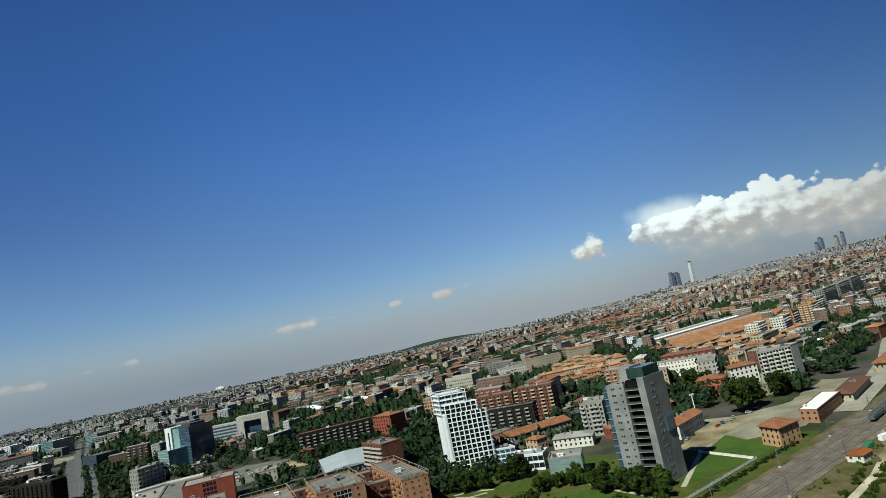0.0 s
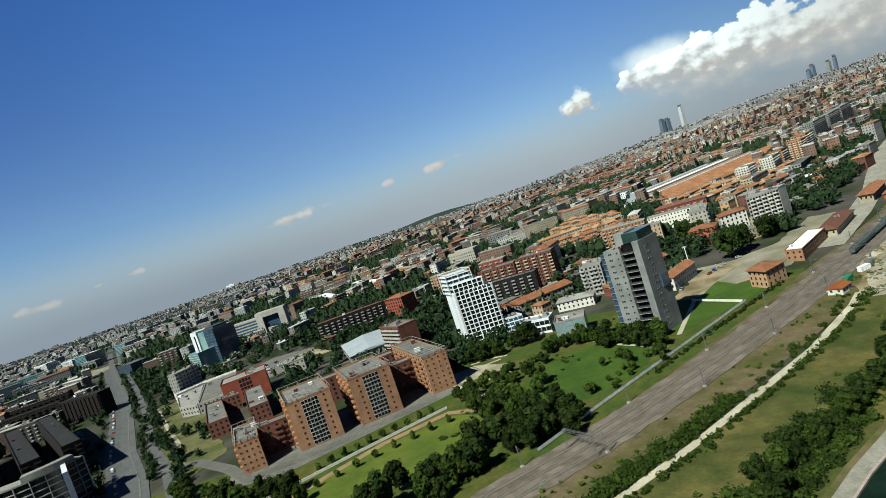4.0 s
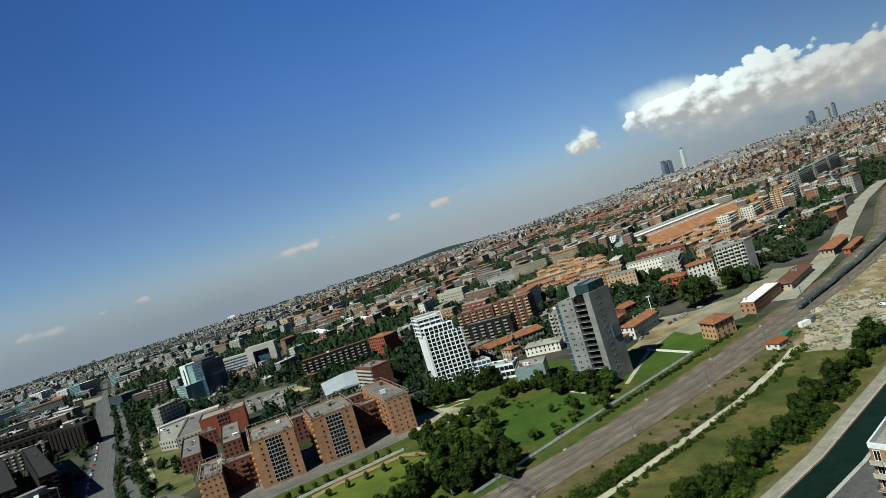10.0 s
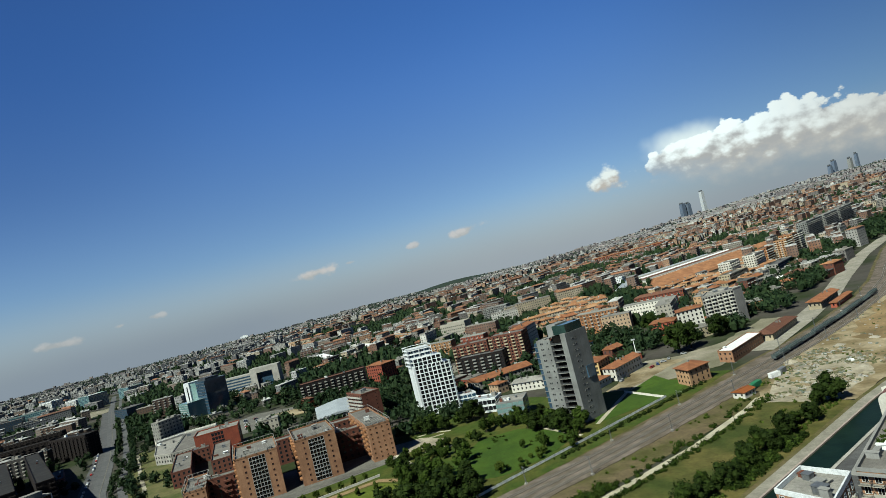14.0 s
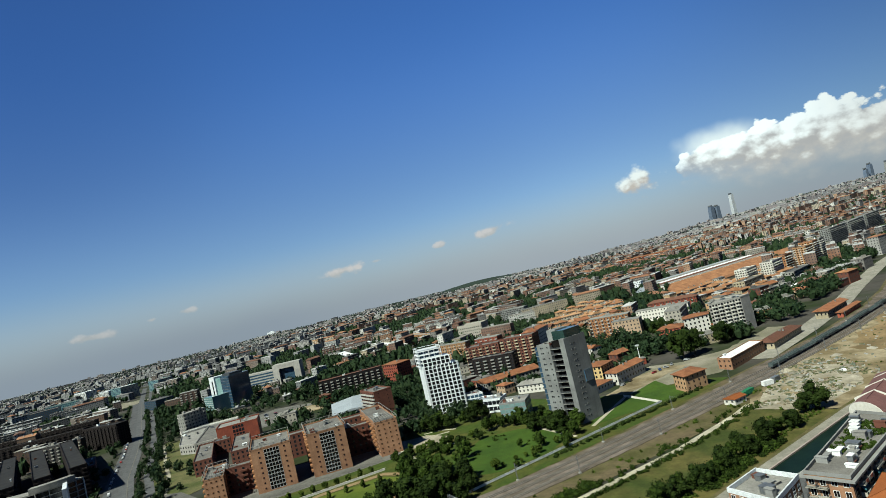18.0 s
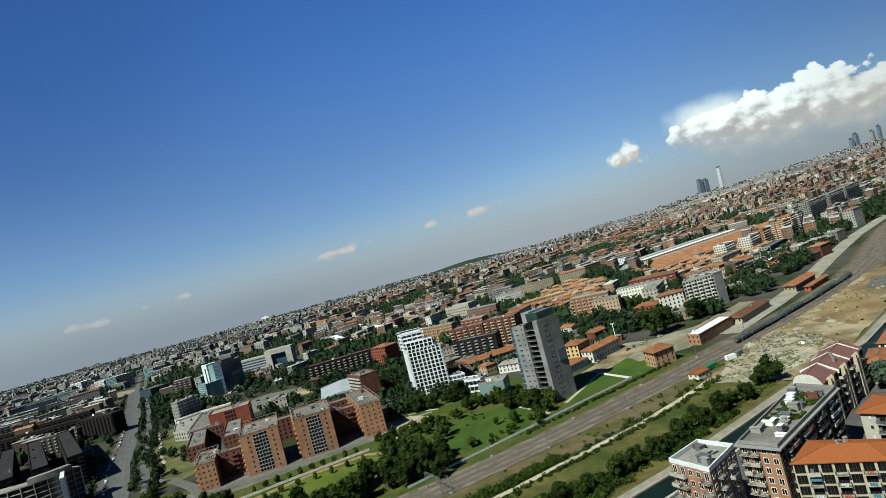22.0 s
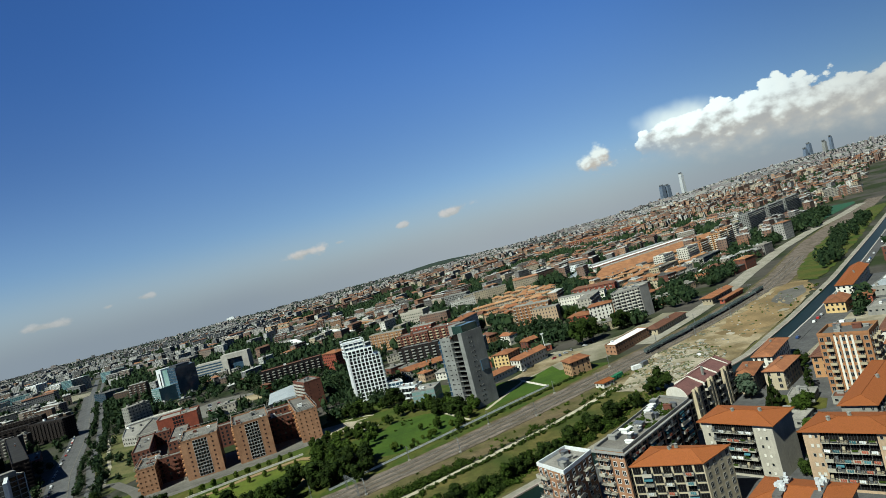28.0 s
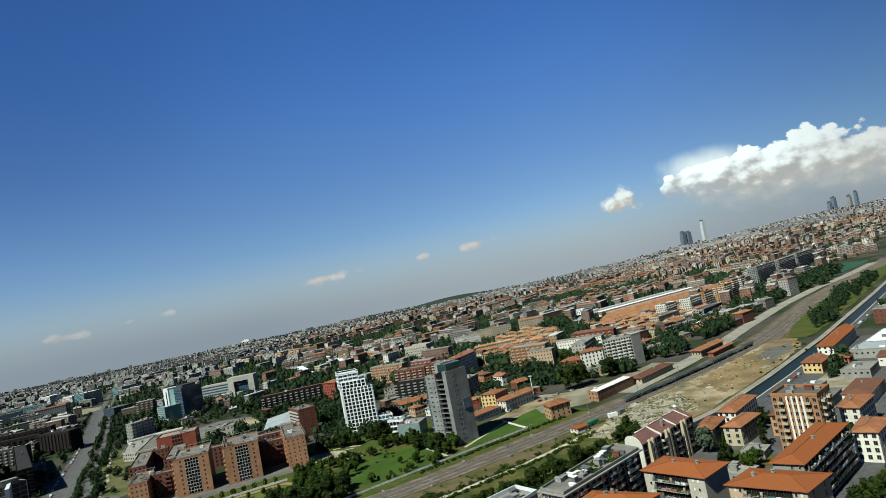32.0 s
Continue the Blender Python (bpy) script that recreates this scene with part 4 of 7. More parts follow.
def brick_block(n, width, depth, h, grid=True, seed=1, label=""):
    n = Vector(n)
    q = [tuple(n), tuple(n + U * width), tuple(n + U * width + V * depth), tuple(n + V * depth)]
    nf = round(h / 3.0)
    b = block("brick_block", label or "orange-brown brick apartment block with a flat cluttered roof", "apartment block", q, h, "brick", "flat", "roof_grey", nf,
              {0: None, 1: dict(w=1.2, h=1.5, joined=True), 2: dict(w=1.2, h=1.5, joined=True), 3: dict(w=1.2, h=1.5, bays=round(depth / 4.5), balc=tuple(range(1, 20, 2)), slab="brick_peach", rail="brick_peach")}, group="brick blocks", units=14, seed=seed)
    if grid:
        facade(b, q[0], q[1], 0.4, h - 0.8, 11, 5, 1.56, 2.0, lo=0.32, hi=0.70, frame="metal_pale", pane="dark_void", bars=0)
        facade(b, q[0], q[1], 0.4, h - 0.4, nf, 1, 0.8, 0.9, lo=0.14, hi=0.26, frame="brick_dark")
        facade(b, q[0], q[1], 0.4, h - 0.4, nf, 1, 0.8, 0.9, lo=0.78, hi=0.90, frame="brick_dark")
    else:
        facade(b, q[0], q[1], 0.4, h - 0.4, nf, 4, 0.8, 0.9, frame="brick_peach")
    g = Geo()
    o = grow(q, 0.5)
    for k in range(4):
        g.beam((*o[k], h + 2.2), (*o[(k + 1) % 4], h + 2.2), 0.22)
        for t in (0.0, 0.25, 0.5, 0.75):
            e = Vector(o[k]).lerp(Vector(o[(k + 1) % 4]), t)
            g.beam((e.x, e.y, h + 0.6), (e.x, e.y, h + 2.2), 0.2)
    for t in range(1, 10):
        e0, e1 = Vector(o[0]).lerp(Vector(o[1]), t / 10), Vector(o[3]).lerp(Vector(o[2]), t / 10)
        g.beam((e0.x, e0.y, h + 2.3), (*e0.lerp(e1, 0.3 if t % 3 else 0.12), h + 2.3), 0.2)
    part("roof_pergola", g, "concrete", b)
    return b


brick_block((-155, 251), 11, 34, 15.5, False, 11)
brick_block((-129, 261), 22.5, 36, 24.5, True, 12)
brick_block((-99, 273), 22.5, 36, 24.5, True, 13)
brick_block((-62, 289), 13.5, 60, 20.0, False, 14, "long peach brick apartment block with rows of balconies")
block("brick_wing", "low brick wing joining the housing blocks", "building", [tuple(Vector((-158, 322)) + U * 0), tuple(Vector((-158, 322)) + U * 74), tuple(Vector((-158, 322)) + U * 74 + V * 11), tuple(Vector((-158, 322)) + V * 11)], 15.0, "brick_dark", "flat", "roof_grey", 5, units=8, seed=15, default=dict(joined=True))
for n0, w, d0, h in (((-149, 252), 22, 17, 15.0), ((-78, 281), 19, 24, 17.0)):
    q = Vector(n0) + V * d0
    block("brick_wing", "dark brick wing set back between two blocks", "building", [tuple(q), tuple(q + U * w), tuple(q + U * w + V * 10), tuple(q + V * 10)], h, "brick_dark", "flat", "roof_grey", 5, {0: dict(bays=5, balc=(1, 3), slab="brick_dark", rail="brick_dark"), 1: None, 2: dict(joined=True), 3: None}, units=3, seed=25)
for pl, sd in (([(-212, 330), (-200, 334.7), (-233, 394), (-244, 390)], 16), ([(-188, 339.3), (-176, 344), (-206, 404), (-217.5, 399.5)], 26), ([(-231, 390), (-219, 394.5), (-224, 404), (-236, 399.5)], 27)):
    block("brick_court", "low brick wing round a deep court", "building", pl, 10.0, "brick_dark", "flat", "roof_grey", 3, units=7, seed=sd, default=dict(joined=True))
block("brick_court", "long low building with a pale roof edge", "building", [(-262, 412), (-238, 420), (-272, 505), (-298, 495)], 8.0, "concrete_pale", "flat", "roof_grey", 2, units=10, seed=17)
block("pale_wing", "low grey-roofed wing along the avenue garden", "building", [(-283, 421), (-264, 414), (-300, 495), (-318, 479)], 7.6, "concrete_pale", "flat", "roof_pale", 2, units=6, seed=41, default=dict(joined=True))
block("white_wing", "long low wing with a bright white roof", "building", [(-319, 480), (-300, 497), (-273, 507), (-276, 514), (-305, 504), (-325, 487)], 8.4, "plaster_white", "flat", "roof_white", 2, units=1, seed=42, default=dict(joined=True))
for pl, sd in (([(-392, 600), (-378, 606), (-370, 592), (-384, 586)], 43), ([(-374, 592), (-362, 597), (-355, 583), (-367, 578)], 44)):
    block("white_hall", "small white flat-roofed pavilion beside the avenue", "pavilion", pl, 5.5, "plaster_white", "flat", "roof_white", 1, units=1, seed=sd, default=dict(joined=True, w=2.4))
block("red_block", "red brick block with a dark glazed centre", "building", [(-238, 408), (-206, 420), (-216, 444), (-248, 432)], 17.0, "brick_red", "flat", "roof_pale", 5, {0: dict(lo=0.38, hi=0.66, bays=4, w=1.9, h=2.4)}, units=6, seed=18)
block("brick_slab", "brown brick slab block with pale balcony fronts", "apartment block", [(-108, 411), (-90, 388), (-78, 397), (-96, 420)], 23.0, "brick_dark", "flat", "roof_grey", 8, {0: dict(bays=7, balc=tuple(range(7)), slab="concrete_pale", rail="concrete_pale"), 1: dict(bays=2, w=0.7, h=0.8)}, seed=19)
block("sports_hall", "low hall with a wide grey-blue metal roof", "hall", [(-140, 424), (-110, 436), (-128, 506), (-162, 482)], 6.0, "plaster_grey", "hip", "roof_hall", 1, default=dict(w=2.2), units=0, rise=1.6, over=0.8, cut=0.0, seed=20)
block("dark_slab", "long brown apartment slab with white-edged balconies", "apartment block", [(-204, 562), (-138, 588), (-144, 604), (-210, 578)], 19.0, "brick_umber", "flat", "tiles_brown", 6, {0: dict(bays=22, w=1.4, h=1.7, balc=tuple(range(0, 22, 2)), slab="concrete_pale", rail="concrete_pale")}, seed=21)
block("red_house", "red brick apartment house beside the slab", "apartment block", [(-136, 586), (-116, 572), (-104, 588), (-124, 602)], 20.0, "brick_red", "hip", "tiles", 6, rise=2.5, seed=22)

# mirrored office building and portal building
P = para((-402, 684), (22, -15), (20, 27))
office = thing("mirror_office", "glass office building with a white end slab", "office building")
for nm, pl, z1, mt in (("white_slab", [P(0, -2), P(15, -2), P(15, 26), P(0, 26)], 42.0, "panel_white"), ("glass_flank", [P(15, 0), P(25, 2), P(25, 28), P(15, 28)], 40.0, "glass_teal"), ("glass_body", [P(25, 2), P(48, 2), P(48, 30), P(25, 30)], 41.0, "glass_blue"),
                       ("glass_front", [P(16, -20), P(40, -20), P(40, 2), P(16, 2)], 20.0, "glass_teal"), ("canopy", [P(-6, -34), P(20, -34), P(20, -22), P(-6, -22)], 5.0, "panel_white"),
                       ("roof_frame", [P(20, 8), P(40, 8), P(40, 26), P(20, 26)], 43.5, "metal_dark")):
    g = Geo()
    g.prism(pl, -0.5, z1)
    part(nm, g, mt, office)
for i in range(11):
    g = Geo()
    g.prism([P(25, 1.7), P(48.3, 1.7), P(48.3, 2.2), P(25, 2.2)], 3.6 * i + 2, 3.6 * i + 2.35, bottom=True)
    part("spandrel", g, "metal_grey", office)
for i in range(7):
    g = Geo()
    g.prism([P(15.8, -20.3), P(40.2, -20.3), P(40.2, -19.9), P(15.8, -19.9)], 2.8 * i + 1, 2.8 * i + 1.3, bottom=True)
    part("spandrel", g, "metal_pale", office)
g = Geo()
g.prism([P(7.5, -2.15), P(10.5, -2.15), P(10.5, -1.9), P(7.5, -1.9)], 6, 37, bottom=True)
part("window_strip", g, "glass", office)
P = para((-372, 806), (42, 2), (-4, 22))
portal = thing("portal_building", "grey building shaped as a square portal", "office building")
for nm, a0, a1, z0, z1 in (("pier", 0, 10, -0.5, 30), ("pier", 34, 44, -0.5, 30), ("lintel", 10, 34, 23, 30)):
    g = Geo()
    g.prism([P(a0, 0), P(a1, 0), P(a1, 24), P(a0, 24)], z0, z1, bottom=True)
    part(nm, g, "concrete_pale", portal)
g = Geo()
g.prism([P(10, 6), P(34, 6), P(34, 22), P(10, 22)], -0.5, 23)
part("glass_back", g, "glass_blue", portal)
g = Geo()
g.prism([P(-46, 4), P(0, 4), P(0, 26), P(-46, 26)], -0.5, 24)
part("long_wing", g, "concrete_pale", portal)
for i in range(5):
    g = Geo()
    g.prism([P(-45, 3.8), P(-1, 3.8), P(-1, 4.2), P(-45, 4.2)], 3 + 4.2 * i, 5 + 4.2 * i, bottom=True)
    part("window_strip", g, "glass_blue", portal)

# houses by the railway
W9 = dict(w=1.0, h=1.5)
block("pink_house", "peach plastered station house with a hipped tile roof", "house", [(118, 311), (122, 299), (136, 308), (131, 321)], 9.2, "plaster_apricot", "hip", "tiles", 3, default=dict(w=1.0, h=1.5, bays=4), rise=2.2, over=1.0, units=1, seed=31)
block("station_shed", "brick goods building with a flat white roof", "building", [(152, 340), (158, 332), (190, 366), (184, 375)], 6.6, "brick", "flat", "roof_white", 2, default=dict(w=1.0, h=1.2), units=1, seed=32, parapet=0.3)
block("slab_block", "white gridded slab block with a blank grey end wall", "apartment block", [(182, 446), (209, 452), (219, 461), (194, 470)], 27.0, "concrete_pale", "flat", "roof_pale", 9, {0: dict(bays=11, w=1.5, h=1.6, balc=(1, 3, 5, 7, 9), slab="plaster_white", rail="plaster_white"), 1: None}, seed=33)
block("white_house", "white apartment house with an orange tile roof", "apartment block", [(160, 446), (181, 449), (184, 462), (163, 460)], 20.0, "plaster_white", "hip", "tiles", 6, default=dict(w=1.3, h=1.8), rise=2.0, seed=34)
block("freight_shed", "long brick station building with a red tile roof", "station", [(255, 438), (261, 431), (290, 462), (284, 469)], 6.0, "plaster_cream", "hip", "tiles", 1, default=W9, rise=2.0, over=1.6, cut=0.0, seed=35)
block("platform_roof", "long low platform roof of red tiles", "canopy", [(266, 428), (269, 425), (296, 454), (293, 457)], 3.6, "plaster_red", "hip", "tiles", 1, default=dict(w=1.0), rise=0.8, over=1.0, cut=0.0, units=0, seed=36)
block("brown_shed", "long low shed with a dark brown tile roof", "shed", [(188, 372), (196, 365), (229, 402), (221, 409)], 4.5, "plaster_cream", "hip", "tiles_brown", 1, default=W9, rise=2.2, over=1.0, seed=37)
block("cottage", "cream railway cottage with an orange tile roof", "house", [(83, 360), (90, 352), (112, 376), (105, 385)], 8.0, "plaster_white", "hip", "tiles", 2, default=dict(w=1.1, h=1.7), rise=2.4, over=0.8, cut=0.0, seed=38)
block("low_shops", "row of low houses with red tile roofs", "house", [(56, 338), (66, 331), (86, 352), (77, 360)], 4.5, "plaster_white", "hip", "tiles", 1, default=W9, rise=1.5, seed=39)
block("yellow_flats", "small yellow apartment house behind the tower", "apartment block", [(70, 372), (82, 366), (92, 380), (80, 388)], 12.0, "plaster_yellow", "hip", "tiles", 4, rise=1.8, seed=40)
block("pale_flats", "pale grey apartment block behind the grey tower", "apartment block", [(44, 408), (58, 402), (66, 424), (50, 430)], 21.0, "plaster_grey", "flat", "roof_pale", 7, {0: dict(balc=(0, 2, 3)), 3: dict(balc=(1, 3, 5))}, seed=41)
block("tile_hall", "long hall with an orange tile roof", "hall", [(-14, 420), (-4, 408), (38, 430), (30, 444)], 9.0, "plaster_grey", "hip", "tiles", 2, default=dict(w=1.6, h=1.6), rise=3.0, over=0.8, cut=0.0, seed=42)
block("white_annexe", "white low office with a curved pale roof", "building", [(20, 388), (44, 380), (48, 394), (24, 402)], 6.0, "plaster_white", "hip", "roof_pale", 2, default=W9, rise=2.0, seed=43)
block("brown_flats", "tall brown brick apartment block with cream balconies", "apartment block", [(4, 519), (36, 508), (42, 524), (10, 536)], 27.0, "brick_dark", "flat", "roof_grey", 9, {0: dict(bays=9, balc=(0, 2, 4, 6, 8), slab="plaster_cream", rail="plaster_cream")}, seed=44)
block("brown_flats", "dark brown apartment block with cream balconies", "apartment block", [(-32, 524), (2, 520), (6, 538), (-28, 542)], 25.0, "brick_dark", "flat", "roof_grey", 8, {0: dict(bays=10, balc=(0, 2, 4, 6, 8), slab="plaster_cream", rail="plaster_cream")}, seed=45)
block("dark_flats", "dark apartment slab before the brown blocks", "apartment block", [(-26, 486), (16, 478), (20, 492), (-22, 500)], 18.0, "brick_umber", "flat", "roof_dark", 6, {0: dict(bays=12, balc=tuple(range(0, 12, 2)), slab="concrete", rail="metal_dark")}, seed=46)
block("tan_cube", "square stone-coloured office with a tall roof rim", "building", [(-80, 830), (-42, 816), (-34, 842), (-72, 856)], 22.0, "plaster_stone", "flat", "roof_pale", 5, parapet=3.0, seed=47)
block("red_barn", "red plastered house among big trees", "house", [(142, 470), (160, 462), (168, 478), (150, 486)], 12.0, "plaster_red", "hip", "tiles", 3, rise=2.6, seed=48)
block("site_hut", "small white hut with a red roof on the building site", "hut", [(131, 262), (135, 257), (142, 262), (138, 267)], 2.8, "plaster_white", "hip", "tiles_bright", 1, default=dict(w=0.9, h=0.9), rise=1.0, over=0.5, cut=0.0, units=0, seed=49)

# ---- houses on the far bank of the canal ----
# flush near-black panes: the shade of the loggia recesses put into colour
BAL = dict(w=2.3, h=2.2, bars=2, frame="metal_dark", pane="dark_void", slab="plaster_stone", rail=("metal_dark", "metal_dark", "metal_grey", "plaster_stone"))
rng_roof = random.Random(17)
BALW = dict(BAL, w=1.3, h=1.6, bars=1, frame="white_paint")
block("canal_block", "orange brick canal-side block with a white parapet", "apartment block", [(90, 111), (98, 99), (109, 112), (101, 121)], 20.0, "brick", "flat", "roof_pale", 6, {0: dict(bays=5, balc=(0, 1, 4), **BALW), 3: dict(bays=4, balc=(0,), **BALW), 1: dict(bays=5, balc=(1, 3), **BALW)}, units=6, seed=51, parapet=1.2, cap="panel_white")
cb = block("terrace_block", "brick block with roof terraces and blue-grey balconies", "apartment block", [(110.5, 112), (118.5, 104), (152, 140.5), (144, 151.5)], 21.0, "brick", "flat", "roof_grey", 7, {0: dict(bays=4, balc=(0, 1), **BALW), 1: dict(bays=13, balc=(1, 2, 4, 5, 7, 8, 10, 11), awn=0.3, **BAL), 2: dict(joined=True), 3: dict(joined=True)}, units=34, seed=52, parapet=0.8, cap="concrete")
g = Geo()
o, i = grow([(110.5, 112), (118.5, 104), (152, 140.5), (144, 151.5)], 1.2), grow([(110.5, 112), (118.5, 104), (152, 140.5), (144, 151.5)], 0.2)
for k in range(4):
    g.prism([o[k], o[(k + 1) % 4], i[(k + 1) % 4], i[k]], 20.2, 20.7, bottom=True)
part("cornice", g, "concrete", cb)
block("court_block", "cream and maroon apartment house with red tile roof", "apartment block", grow([(120, 98), (139, 90), (149, 98), (129, 109)], 0.6), 18.5, "plaster_cream", "hip", "tiles_bright", 6, {0: dict(bays=7, balc=(1, 3, 5), awn=0.2, **BAL), 2: dict(joined=True), 1: dict(bays=4)}, rise=2.0, over=0.45, units=3, seed=53)
block("balcony_block", "grey apartment block with red tile roof and full balconies", "apartment block", grow([(150.5, 123), (167, 107), (177.5, 117), (160.5, 133)], 0.6), 18.5, "plaster_stone", "hip", "tiles_bright", 6, {0: dict(bays=6, lo=0.17, hi=0.74, balc=tuple(range(6)), awn=0.12, **BAL), 1: None, 2: dict(joined=True), 3: dict(bays=3, w=0.8, h=1.0)}, rise=1.7, over=1.0, units=2, seed=54)
block("balcony_block", "orange and beige apartment block with red tile roof", "apartment block", grow([(173, 97), (190.5, 83.5), (201, 93), (183.5, 106.5)], 0.6), 18.5, "plaster_sand", "hip", "tiles_bright", 6, {0: dict(bays=6, lo=0.2, hi=0.82, balc=tuple(range(6)), awn=0.1, **BAL), 1: dict(bays=2, w=0.9), 2: dict(joined=True), 3: dict(joined=True)}, rise=1.7, over=1.0, units=2, seed=55)
block("balcony_block", "grey-green apartment slab with red tile roof", "apartment block", grow([(193.5, 113), (200.5, 108), (232, 142), (225, 147.5)], 0.6), 17.5, "plaster_grey", "hip", "tiles_bright", 6, {1: dict(bays=13, balc=tuple(range(13)), awn=0.1, **BAL), 0: dict(bays=2, lo=0.5, hi=1.0, w=0.7, h=0.9), 2: dict(joined=True), 3: dict(joined=True)}, rise=1.6, over=0.9, units=1, seed=56)
fb = block("stepped_block", "apartment block with orange tile roofs and white roof plant", "apartment block", [(142, 64), (158, 51), (167, 61), (151, 74)], 17.5, "plaster_sand", "hip", "tiles_bright", 6, {0: dict(joined=True), 1: dict(joined=True), 2: dict(bays=6, w=1.4, h=1.7), 3: dict(joined=True)}, rise=1.7, over=0.8, units=1, seed=59)
for q in (0.3, 0.72):
    c = Vector((146.5, 69)).lerp(Vector((162.5, 56)), q)
    g = Geo()
    g.box(-1.1, -5.5, 0.0, 1.1, 5.5, 1.5)
    part("roof_gap", g, "roof_dark", fb, at=pose(c.x, c.y, 17.5, 0, 0, -39))
    g = Geo()
    for k in range(7):
        u, v, w, h = rng_roof.uniform(-1.0, 1.0), rng_roof.uniform(-3.5, 4.5), rng_roof.uniform(0.3, 0.8), rng_roof.uniform(0.5, 1.6)
        g.box(u - w, v - w, 1.45, u + w, v + w, 1.5 + h)
    part("roof_plant", g, "metal_pale", fb, "white roof plant and ducts", at=pose(c.x, c.y, 17.5, 0, 0, -39))
# small shuttered windows on the plain wall panels beside the loggias
for nm, p0, p1, spots, h in (("plain", (150.5, 123), (167, 107), (0.08, 0.84, 0.92), 18.5), ("plain", (173, 97), (190.5, 83.5), (0.06, 0.13, 0.88, 0.95), 18.5)):
    home = min((o for o in bpy.data.objects if o.name.startswith("balcony_block")), key=lambda o: (Vector(o["foot"]) - Vector(p0)).length)
    L, rz = face_frame(p0, p1)
    d = (Vector(p1) - Vector(p0)).normalized()
    out = Vector((d.y, -d.x)) * 0.62
    for fl in range(6):
        for q in spots:
            c = Vector(p0).lerp(Vector(p1), q) + out
            pair("window", "pane", window_mesh(0.7, 1.0, "plaster_stone", "plaster_white" if (fl * 7 + int(q * 100)) % 3 else "glass", 0), home, Matrix.Translation((c.x, c.y, 1.9 + 2.98 * fl)) @ pose(0, 0, 0, 0, 0, rz))
brown = block("striped_tower", "orange apartment tower with cream stripes and dark roof", "apartment block", [(218, 172), (232, 159.5), (243, 171.5), (229, 184)], 25.0, "brick_peach", "flat", "roof_dark", 8, {0: dict(bays=7, balc=(1, 5), slab="plaster_cream", rail="plaster_cream"), 1: dict(bays=5, balc=(1, 3), slab="plaster_cream", rail="plaster_cream"), 2: dict(joined=True), 3: None}, units=5, seed=57, parapet=1.2)
L, rz = face_frame((218, 172), (232, 159.5))
for q in (0.34, 0.45, 0.56, 0.67):
    g = Geo()
    g.box(-0.4, -0.12, 0.0, 0.4, 0.0, 25.6)
    part("pilaster", g, "plaster_white", brown, at=Matrix.Translation((218 + 14 * q, 172 - 12.5 * q, 0)) @ pose(0, 0, 0, 0, 0, rz))
for pl, h, wl, rf, cut, rise, lab in (
        ([(207.5, 222), (214.5, 216), (235, 242), (228, 248)], 8.5, "plaster_white", "tiles", 0.5, 1.8, "white canal house with an orange tile roof"),
        ([(200.5, 193), (207, 188), (222.5, 205), (216, 210)], 9.0, "plaster_cream", "tiles", 0.5, 1.8, "cream canal house with a low orange tile roof"),
        ([(188.5, 197), (195, 191.5), (206.5, 208), (200, 214)], 9.0, "plaster_cream", "tiles", 0.5, 1.8, "cream house with an orange tile roof by the court"),
        ([(224, 196), (232, 190), (243, 203), (236, 210)], 10.0, "plaster_peach", "tiles_brown", 0.5, 1.6, "peach house with a brown tile roof"),
        ([(250, 183), (256, 178), (271, 194), (264, 201)], 12.0, "plaster_white", "tiles", 0.5, 1.8, "white apartment house with a brown-orange roof"),
        ([(237, 148), (244, 143), (257, 157), (250, 164)], 12.0, "plaster_white", "tiles", 0.5, 1.8, "white house with an orange tile roof"),
        ([(318, 346), (325, 338), (372, 398), (364, 407)], 9.0, "plaster_white", "tiles_bright", 0.0, 2.8, "long white gabled house with a bright red roof"),
        ([(291, 311), (299, 302), (311, 316), (303, 326)], 7.0, "plaster_yellow", "tiles", 0.0, 2.6, "yellow gabled canal house with an orange roof"),
        ([(312, 314), (319, 308), (327, 318), (321, 325)], 6.0, "plaster_red", "tiles", 0.0, 2.0, "small red house behind the yellow one"),
        ([(275, 166), (283, 160), (298, 176), (290, 183)], 10.0, "plaster_cream", "tiles", 0.5, 1.8, "cream house with a tile roof"),
        ([(262, 132), (270, 126), (284, 140), (276, 147)], 13.0, "plaster_grey", "tiles_bright", 0.5, 1.8, "grey apartment house with a red roof")):
    block("canal_house", lab, "house", pl, h, wl, "hip", rf, None, {2: dict(joined=True), 3: dict(bays=4) if h > 8 else None}, rise=rise, over=0.8, cut=cut, units=1, group="canal houses", seed=int(pl[0][0]))
mans = block("mansard_block", "cream block with tall piers and a maroon roof", "apartment block", [(152, 173), (157, 162), (188, 195), (179, 207)], 16.0, "plaster_cream", "hip", "tiles_maroon", 5, {0: dict(bays=3, w=0.8), 1: dict(bays=12, balc=(1, 4, 7, 10), **BAL), 2: dict(joined=True), 3: dict(joined=True)}, rise=3.2, over=0.3, cut=0.0, units=2, seed=58)
L, rz = face_frame((157, 162), (188, 195))
for q in (0.1, 0.16, 0.42, 0.48, 0.74, 0.8):
    g = Geo()
    g.box(-0.65, -1.5, 0, 0.65, 0.2, 16.4)
    g.cone(0, -0.7, 16.4, 17.0, 0.65, 0.4, 6)
    part("pier", g, "plaster_cream", mans, at=Matrix.Translation((157 + 31 * q, 162 + 33 * q, 0)) @ pose(0, 0, 0, 0, 0, rz))
